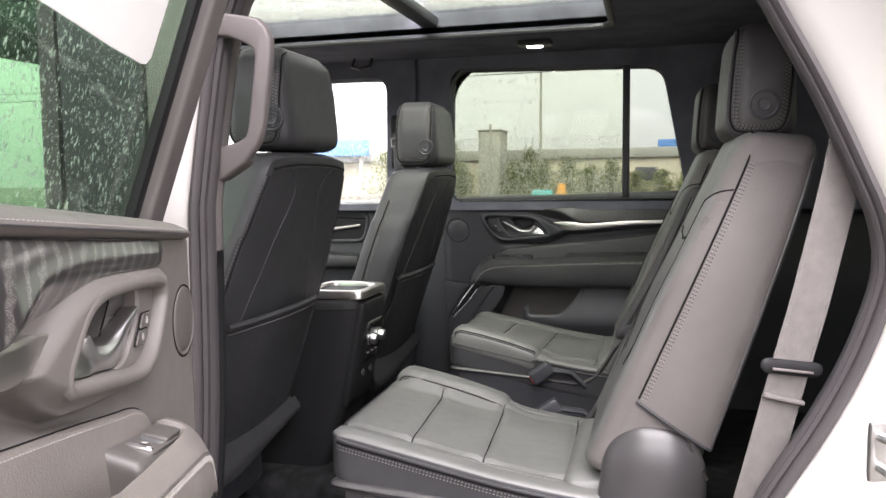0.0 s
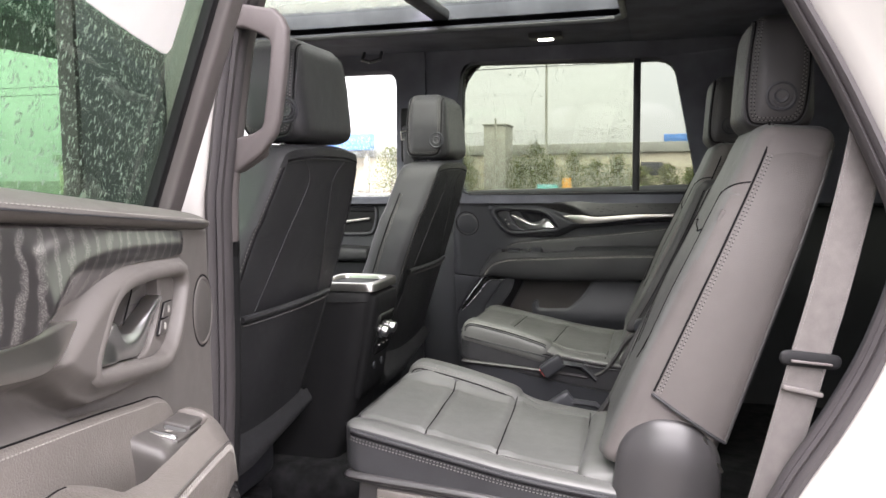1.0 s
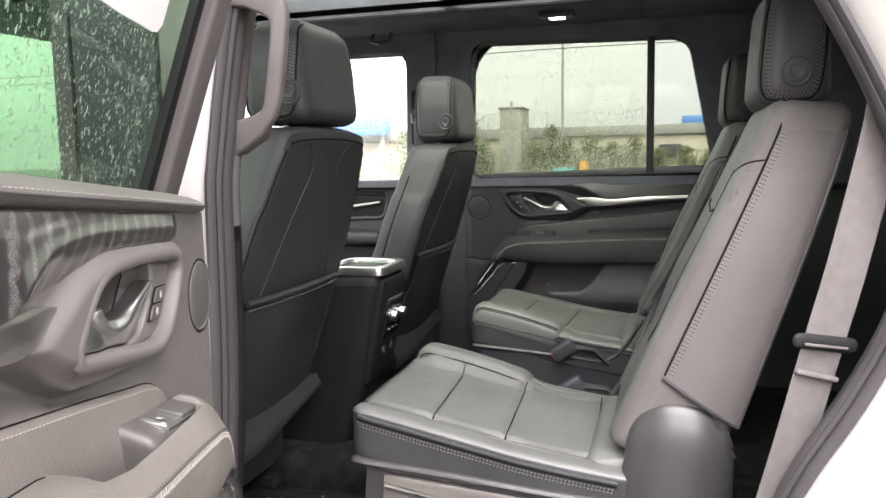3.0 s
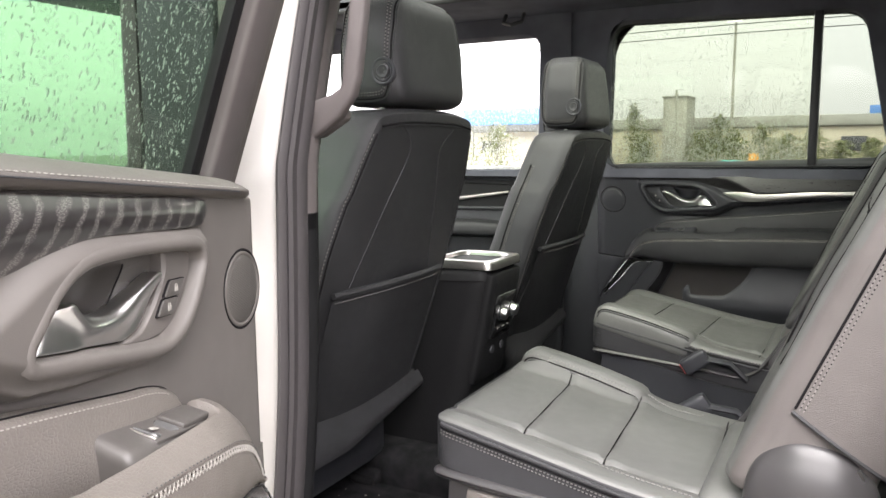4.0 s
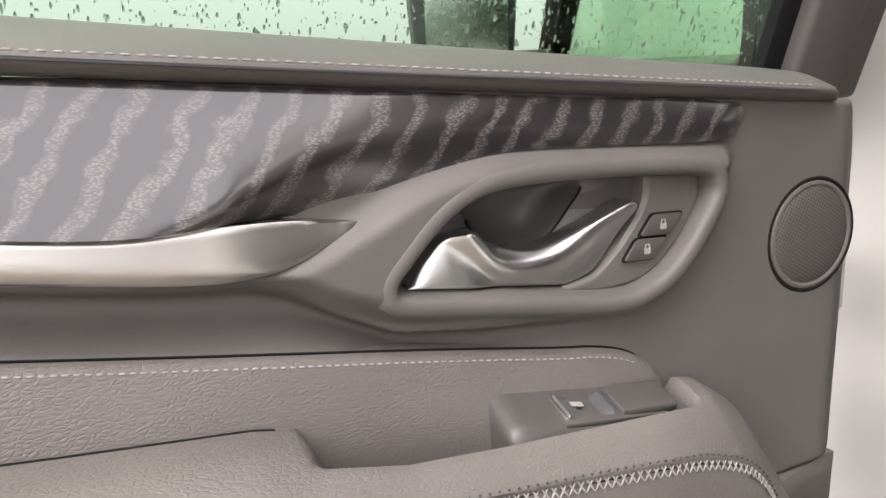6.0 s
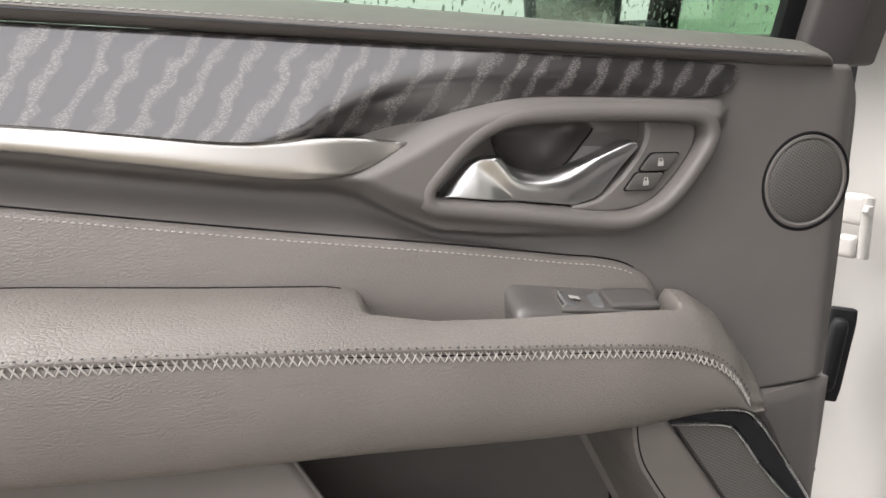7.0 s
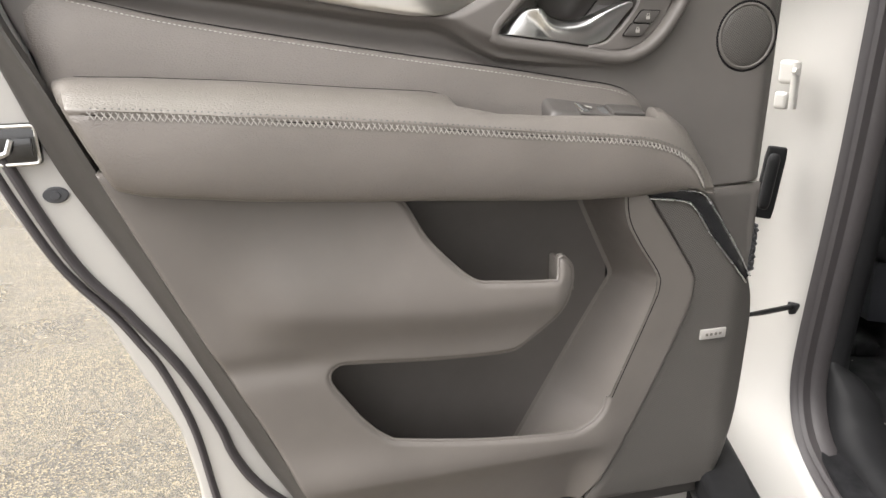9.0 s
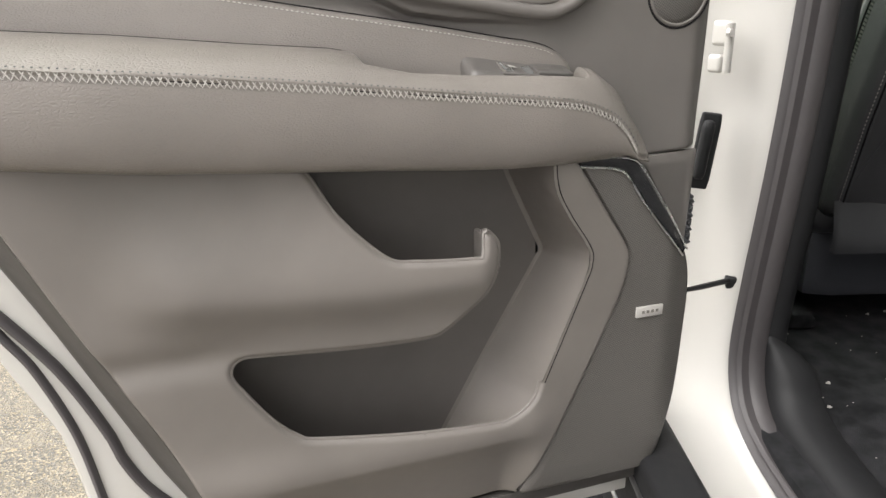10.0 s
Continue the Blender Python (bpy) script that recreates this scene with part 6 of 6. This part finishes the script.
for k in range(3):
    part("panel_mark", moved(box((0.002, 0.009, 0.0022), (0, 0, 0), 0), pose(-0.4010, -0.018 + 0.026 * k, 0.996, 0, 11, 0)), THREAD, con)
for y in (-0.02, 0.03):
    part("socket", moved(disc(0.009, 0.004, (0, 0, 0), sides=16, bevel=0.001), pose(-0.4165, y, 0.948, 0, 0, -90)), DARK, con)

# ---- seat belts ----
def belt_strip(path, width, normal, thick=0.0012):
    rows = []
    p = np.array(path, float)
    tg = np.gradient(p, axis=0)
    for q, t in zip(p, tg):
        side = np.cross(t, normal)
        side /= np.linalg.norm(side)
        rows.append([q - side * width / 2, q - side * width / 2 + np.array(normal) * thick, q + side * width / 2 + np.array(normal) * thick, q + side * width / 2])
    return sheet(rows, close_across=True)


blt = thing("seat_belt", "grey webbing seat belt hanging beside the chair", "seat belt")
bp = curve([(0.452, 1.60, 1.56), (0.452, 1.575, 1.45), (0.415, 1.545, 1.28), (0.385, 1.535, 1.16), (0.355, 1.535, 1.03), (0.32, 1.54, 0.88), (0.30, 1.56, 0.74)], 50)
part("webbing", belt_strip(bp, 0.048, (0.35, -0.93, 0.0)), WEB, blt)
for e in (-0.0205, 0.0205):
    q = np.array(bp)
    t_ = np.gradient(q, axis=0)
    sd = np.cross(t_, (0.35, -0.93, 0.0))
    sd /= np.linalg.norm(sd, axis=1)[:, None]
    part("webbing_edge", stitches(q + sd * e + np.array((0.35, -0.93, 0.0)) * 0.0016, 0.0022, 0.0016, 0.0007), DARKTHREAD, blt)
tg = part("tongue", moved(pad((0.038, 0.004, 0.009), 0.0085, 12), pose(0.389, 1.531, 1.172, 0, 8, 20)), LOWTRIM, blt)
part("tongue_slot", moved(box((0.050, 0.004, 0.003), (0, 0, 0), 0.001), pose(0.389, 1.5235, 1.170, 0, 8, 20)), GREYTRIM, tg)
part("fold", moved(box((0.050, 0.008, 0.006), (0, 0, 0), 0.002), pose(0.381, 1.529, 1.135, 0, 14, 20)), WEB, tg)
for y, x, z in ((2.125, 0.03, 0.915), (2.475, -0.03, 0.905)):
    bk = thing("buckle", "black seat belt buckle with red button beside the cushion", "buckle", pose(x, y, z, 0, -35, 10))
    part("housing", pad((0.030, 0.012, 0.018), 0.006, 6), BLACKTRIM, bk)
    part("release", box((0.006, 0.016, 0.024), (-0.029, 0, 0), 0.002), RED, bk)
    part("stalk", tube([(0.02, 0, -0.004), (0.06, 0, -0.04), (0.07, 0, -0.09)], 0.012, 8, flat=0.5), DARK, bk)

# ---- grab handle on the pillar ----
gh = thing("grab_handle", "grey moulded grab handle on the door pillar", "grab handle")
grip = [(-0.415, 1.640), (-0.340, 1.630), (-0.300, 1.622), (-0.288, 1.610), (-0.281, 1.593), (-0.284, 1.554), (-0.291, 1.508), (-0.297, 1.472), (-0.305, 1.449), (-0.326, 1.423), (-0.347, 1.409), (-0.371, 1.394), (-0.415, 1.370),
        (-0.415, 1.430), (-0.368, 1.445), (-0.338, 1.452), (-0.325, 1.459), (-0.321, 1.468), (-0.311, 1.532), (-0.306, 1.571), (-0.309, 1.580), (-0.319, 1.587), (-0.345, 1.598), (-0.415, 1.604)]
part("grip", moved(prism(grip, 0.018, 0.005, 3), pose(0, 1.564, 0)), GREYTRIM, gh)
part("mount", moved(pad((0.030, 0.012, 0.014), 0.010, 8), pose(-0.360, 1.594, 1.420, 0, -30, 0)), GREYTRIM, gh)
part("mount", moved(pad((0.030, 0.012, 0.010), 0.008, 8), pose(-0.352, 1.594, 1.616, 0, 8, 0)), GREYTRIM, gh)

# dome lamp above the far window
lamp = thing("dome_lamp", "small lit reading lamp in the headliner", "lamp", pose(-0.10, 2.86, 1.786))
part("housing", pad((0.05, 0.03, 0.010), 0.008, 6), DARK, lamp)
em, ent, eb = node_mat("lamp_lens")
eb.inputs["Emission Color"].default_value = (1, 0.97, 0.9, 1)
eb.inputs["Emission Strength"].default_value = 6.0
part("lens", moved(pad((0.022, 0.008, 0.004), 0.003, 4), pose(0, 0, -0.010)), em, lamp, "glowing lens")
hk = thing("ceiling_hook", "small black coat hook on the roof rail", "hook", pose(-0.68, 2.98, 1.765))
part("hook", tube([(-0.03, 0, 0.02), (-0.03, -0.02, -0.005), (0.0, -0.03, -0.014), (0.03, -0.02, -0.005), (0.03, 0, 0.02)], 0.006, 8), DARK, hk)
part("belt_guide", moved(pad((0.02, 0.012, 0.06), 0.01, 6), pose(0.10, 0.06, -0.30)), DARK, hk)

# front passenger door seen past the seats
fd = thing("front_passenger_door", "dark front door panel with metal strip", "car door")
part("panel", box((1.05, 0.05, 0.66), (-1.09, 3.12, 0.97), 0.02, 3), BLACKTRIM, fd)
part("belt_roll", tube([(-1.6, 3.085, 1.300), (-0.57, 3.085, 1.295)], 0.016, 10, flat=0.8), LEATHER, fd)
grip_ring = rounded([(-1.30, 1.288), (-0.722, 1.281), (-0.718, 1.240), (-0.735, 1.184), (-1.30, 1.172)], 0.022, 6)
part("handle_bezel", tube([(x, 3.092, z) for x, z in curve(grip_ring, 120, closed=True, straight=True)], 0.007, 8, closed=True), BLACKTRIM, fd)
part("recess", moved(prism(grip_ring, 0.006), pose(0, 3.0905, 0)), LOWTRIM, fd)
part("metal_strip", moved(pad((0.30, 0.006, 0.0085), 0.0055, 8, lambda p, q, r, v: Vector((v.x, v.y, v.z * (1 - 0.45 * max(0.0, p))))), pose(-1.040, 3.084, 1.199, 0, -7.5, 0)), SATIN, fd, "satin metal strip")
part("armrest", moved(pad((0.42, 0.05, 0.026), 0.022, 8), pose(-1.15, 3.07, 1.118)), LEATHER, fd)
part("seam", tube([(-1.5, 3.0935, 1.078), (-0.70, 3.0935, 1.084)], 0.0016, 6), SEAM, fd)

# height adjuster of the front belt on the far pillar
adj = thing("belt_adjuster", "black belt height adjuster on the far pillar", "belt guide", pose(-0.590, 3.062, 1.52))
part("cover", pad((0.026, 0.012, 0.090), 0.010, 8), LOWTRIM, adj)
part("guide", moved(pad((0.020, 0.008, 0.030), 0.007, 8), pose(0.006, -0.018, 0.0)), BLACKTRIM, adj)
part("loop", tube([(-0.016, -0.030, 0.010), (0.018, -0.030, 0.014), (0.022, -0.030, -0.012), (-0.014, -0.030, -0.016)], 0.0035, 8, closed=True), SATIN, adj, "bright metal belt loop")

# crumbs and grit on the carpet
rng = random.Random(77)
crumbs = bmesh.new()
for _ in range(90):
    c = Vector((rng.uniform(-0.68, -0.10), rng.uniform(1.56, 2.05), 0.663))
    r = 0.0012 + 0.0035 * rng.random() ** 4
    v = [crumbs.verts.new(c + Vector((r * math.cos(a) * (0.6 + rng.random()), r * math.sin(a) * (0.6 + rng.random()), 0))) for a in (0, 1.6, 3.1, 4.7)]
    tip = crumbs.verts.new(c + Vector((0, 0, r * 0.8)))
    for i in range(4):
        crumbs.faces.new((v[i], v[(i + 1) % 4], tip))
tagged(new("floor_crumbs", finish("floor_crumbs", crumbs, THREAD, False)), "pale crumbs and grit scattered on the carpet", "crumbs", "", "stuff")

# ---- outside ----
def leafy(name, label, x, y, h, spread, seed, base=0.0):
    rng = random.Random(seed)
    t = thing(name, label, "shrub" if h < 2.6 else "tree", pose(x, y, base))
    trunk = tube([(0, 0, 0), (0.05, 0.02, h * 0.4), (0.02, 0.0, h * 0.8)], [0.07, 0.05, 0.015], 7)
    for i in range(7):
        a, z = rng.random() * 6.28, h * (0.25 + 0.5 * rng.random())
        trunk = join(trunk, tube([(0.03, 0.01, z), (spread * 0.5 * math.cos(a), spread * 0.5 * math.sin(a), z + h * 0.2)], [0.025, 0.008], 5))
    part("trunk", trunk, BARK, t)
    verts, faces = [], []
    for _ in range(1500):
        a, r, z = rng.random() * 6.28, rng.random() ** 0.5, rng.random()
        lump = 0.6 + 0.4 * math.sin(3 * a + seed) * math.cos(7 * z + seed)
        rad = spread * r * lump * (1 - 0.75 * z ** 2)
        c = Vector((rad * math.cos(a), rad * math.sin(a), h * (0.08 + 0.95 * z * (0.75 + 0.25 * lump))))
        e1 = Vector((rng.gauss(0, 1), rng.gauss(0, 1), rng.gauss(0, 1))).normalized()
        e2 = e1.orthogonal().normalized()
        s = 0.05 + 0.06 * rng.random()
        b = len(verts)
        verts += [tuple(c - e1 * s), tuple(c + e2 * s * 0.5), tuple(c + e1 * s), tuple(c - e2 * s * 0.5)]
        faces.append((b, b + 1, b + 2, b + 3))
    me = bpy.data.meshes.new("crown")
    me.from_pydata(verts, [], faces)
    me.materials.append(LEAF)
    ob = new("crown", me)
    ob.parent = t
    return t


bld = thing("low_building", "long tan rendered building with a grey flat roof edge", "building", pose(0, 60, 0))
part("wall", box((70, 8, 2.7), (-18, 4, 1.35), 0.05), WALLTAN, bld)
part("roof_edge", box((70.6, 8.6, 0.75), (-18, 4, 3.1), 0.06), ROOFEDGE, bld)
for i in range(6):
    win = part("window", box((1.6, 0.12, 1.0), (-45 + 9 * i, 0.0, 1.5), 0.02), DARK, bld)
tow = thing("concrete_tower", "pale concrete block standing before the building", "building", pose(-11.0, 57, 0))
part("wall", box((1.6, 3.0, 4.75), (0, 0, 2.37), 0.05), CONCRETE, tow)
part("cap", box((1.75, 3.2, 0.12), (0, 0, 4.8), 0.03), ROOFEDGE, tow)
for k, (x, y, h, s) in enumerate([(-13.4, 54, 4.4, 1.5), (-12.2, 52, 2.4, 1.5), (-9.0, 54, 2.5, 1.6), (-8.0, 55, 3.6, 1.9), (-6.6, 52, 2.4, 1.8), (-5.2, 55, 2.9, 2.0), (-3.6, 53, 2.2, 1.9), (-2.2, 54, 2.5, 1.7), (-0.6, 52, 1.7, 1.5), (1.0, 54, 1.9, 1.6), (2.6, 53, 1.6, 1.5), (4.5, 55, 2.0, 1.4), (-17, 50, 3.4, 2.2), (-21, 48, 3.0, 2.4), (-25, 50, 3.2, 2.5), (-29, 52, 3.6, 2.7)]):
    leafy("shrub" if h < 2.6 else "tree", "wet green shrubbery along the edge of the car park", x, y, h, s, 30 + k)
sign = thing("blue_sign", "blue panel sign on the roof of the building", "sign", pose(1.9, 60.0, 3.472))
part("panel", box((2.2, 0.12, 0.55), (0, 0, 0.28), 0.02), BLUE, sign)
sign2 = thing("blue_canopy", "blue and white canopy of a far shop", "canopy", pose(-25.0, 58.5, 0))
part("roof", box((7.0, 1.2, 1.3), (0, 0, 3.9), 0.05), BLUE, sign2)
part("post", box((0.3, 0.3, 3.3), (-3.0, 0, 1.65), 0.02), CONCRETE, sign2)
part("post", box((0.3, 0.3, 3.3), (3.0, 0, 1.65), 0.02), CONCRETE, sign2)
brl = thing("orange_barrel", "orange plastic traffic barrel", "barrel", pose(-5.2, 50, 0))
part("body", tube([(0, 0, 0), (0, 0, 0.5), (0, 0, 0.95)], [0.34, 0.30, 0.26], 16), ORANGE, brl)
tl = thing("teal_crate", "teal plastic crate beside the barrel", "crate", pose(-6.4, 50, 0))
part("body", box((1.3, 0.6, 0.55), (0, 0, 0.275), 0.04), TEAL, tl)
pole = thing("utility_pole", "slim utility pole carrying wires", "pole", pose(-7.6, 58, 0))
part("post", tube([(0, 0, 0), (0, 0, 6), (0.05, 0, 12)], [0.12, 0.10, 0.08], 10), CONCRETE, pole)
part("crossarm", box((1.8, 0.1, 0.1), (0, 0, 10.6), 0.02), BARK, pole)
pole2 = thing("street_post", "short grey post among the shrubs", "pole", pose(-10.2, 52, 0))
part("post", tube([(0, 0, 0), (0, 0, 5.0)], [0.10, 0.08], 8), CONCRETE, pole2)
for k, (z0, z1) in enumerate(((8.7, 9.4), (9.4, 9.9))):
    wr = thing("overhead_wire", "thin sagging overhead wire", "wire", group="overhead wires")
    part("wire", tube([(x, 57.9, z0 + (z1 - z0) * (x + 60) / 100 - 0.25 * math.sin((x + 60) / 50 * math.pi) ** 2) for x in np.linspace(-60, 40, 40)], 0.035, 5), WIRE, wr)

# front door and mirror on the near side, seen through the open door's glass
nd = thing("front_driver_door", "closed white front door with clear window", "car door")
nr = wall_ring([(-1.37, 1.28), (-0.455, 1.28), (-0.455, 1.82), (-1.01, 1.82)], [(-1.32, 1.335), (-0.475, 1.335), (-0.470, 1.765), (-0.98, 1.77)], 1.385, 0.05, r=0.03)
part("window_frame", nr, DARK, nd)
fr_in = [(-1.30, 1.345), (-0.485, 1.345), (-0.480, 1.755), (-0.99, 1.76)]
part("frame_seal", tube([(x, 1.383, z) for x, z in curve(rounded(fr_in, 0.03), 80, closed=True, straight=True)], 0.014, 6, closed=True), RUBBER, nd)
part("window_pane", moved(prism(fr_in, 0.004), pose(0, 1.40, 0)), GLASS_GREEN, nd, smooth=False)
part("pillar_cover", box((0.115, 0.012, 0.47), (-0.4025, 1.374, 1.58), 0.004), DARK, nd)
part("panel", box((1.08, 0.06, 0.82), (-1.02, 1.39, 0.90), 0.02, 3), PAINT, nd)
mir = thing("side_mirror", "black side mirror housing on the front door", "side mirror", pose(-1.22, 1.215, 1.435))
mf = lambda a, b, c, p: Vector((p.x, p.y * (1 + 0.06 * c), p.z))
part("housing", pad((0.07, 0.092, 0.078), 0.035, 10, mf), DARK, mir)
part("mirror_glass", moved(box((0.006, 0.145, 0.120), (0, 0, 0), 0.002), pose(0.070, 0, 0)), CHROME, mir)
part("arm", moved(pad((0.03, 0.06, 0.02), 0.015, 6), pose(0, 0.11, -0.068)), DARK, mir)

# an unseen plain wall behind the viewer, added to block low sky light
solid("light_block_wall", box((40, 0.4, 2.4), (2, -9, 1.2), 0.03), WALLBACK, "unseen plain grey wall added to hold back low sky light", "wall")
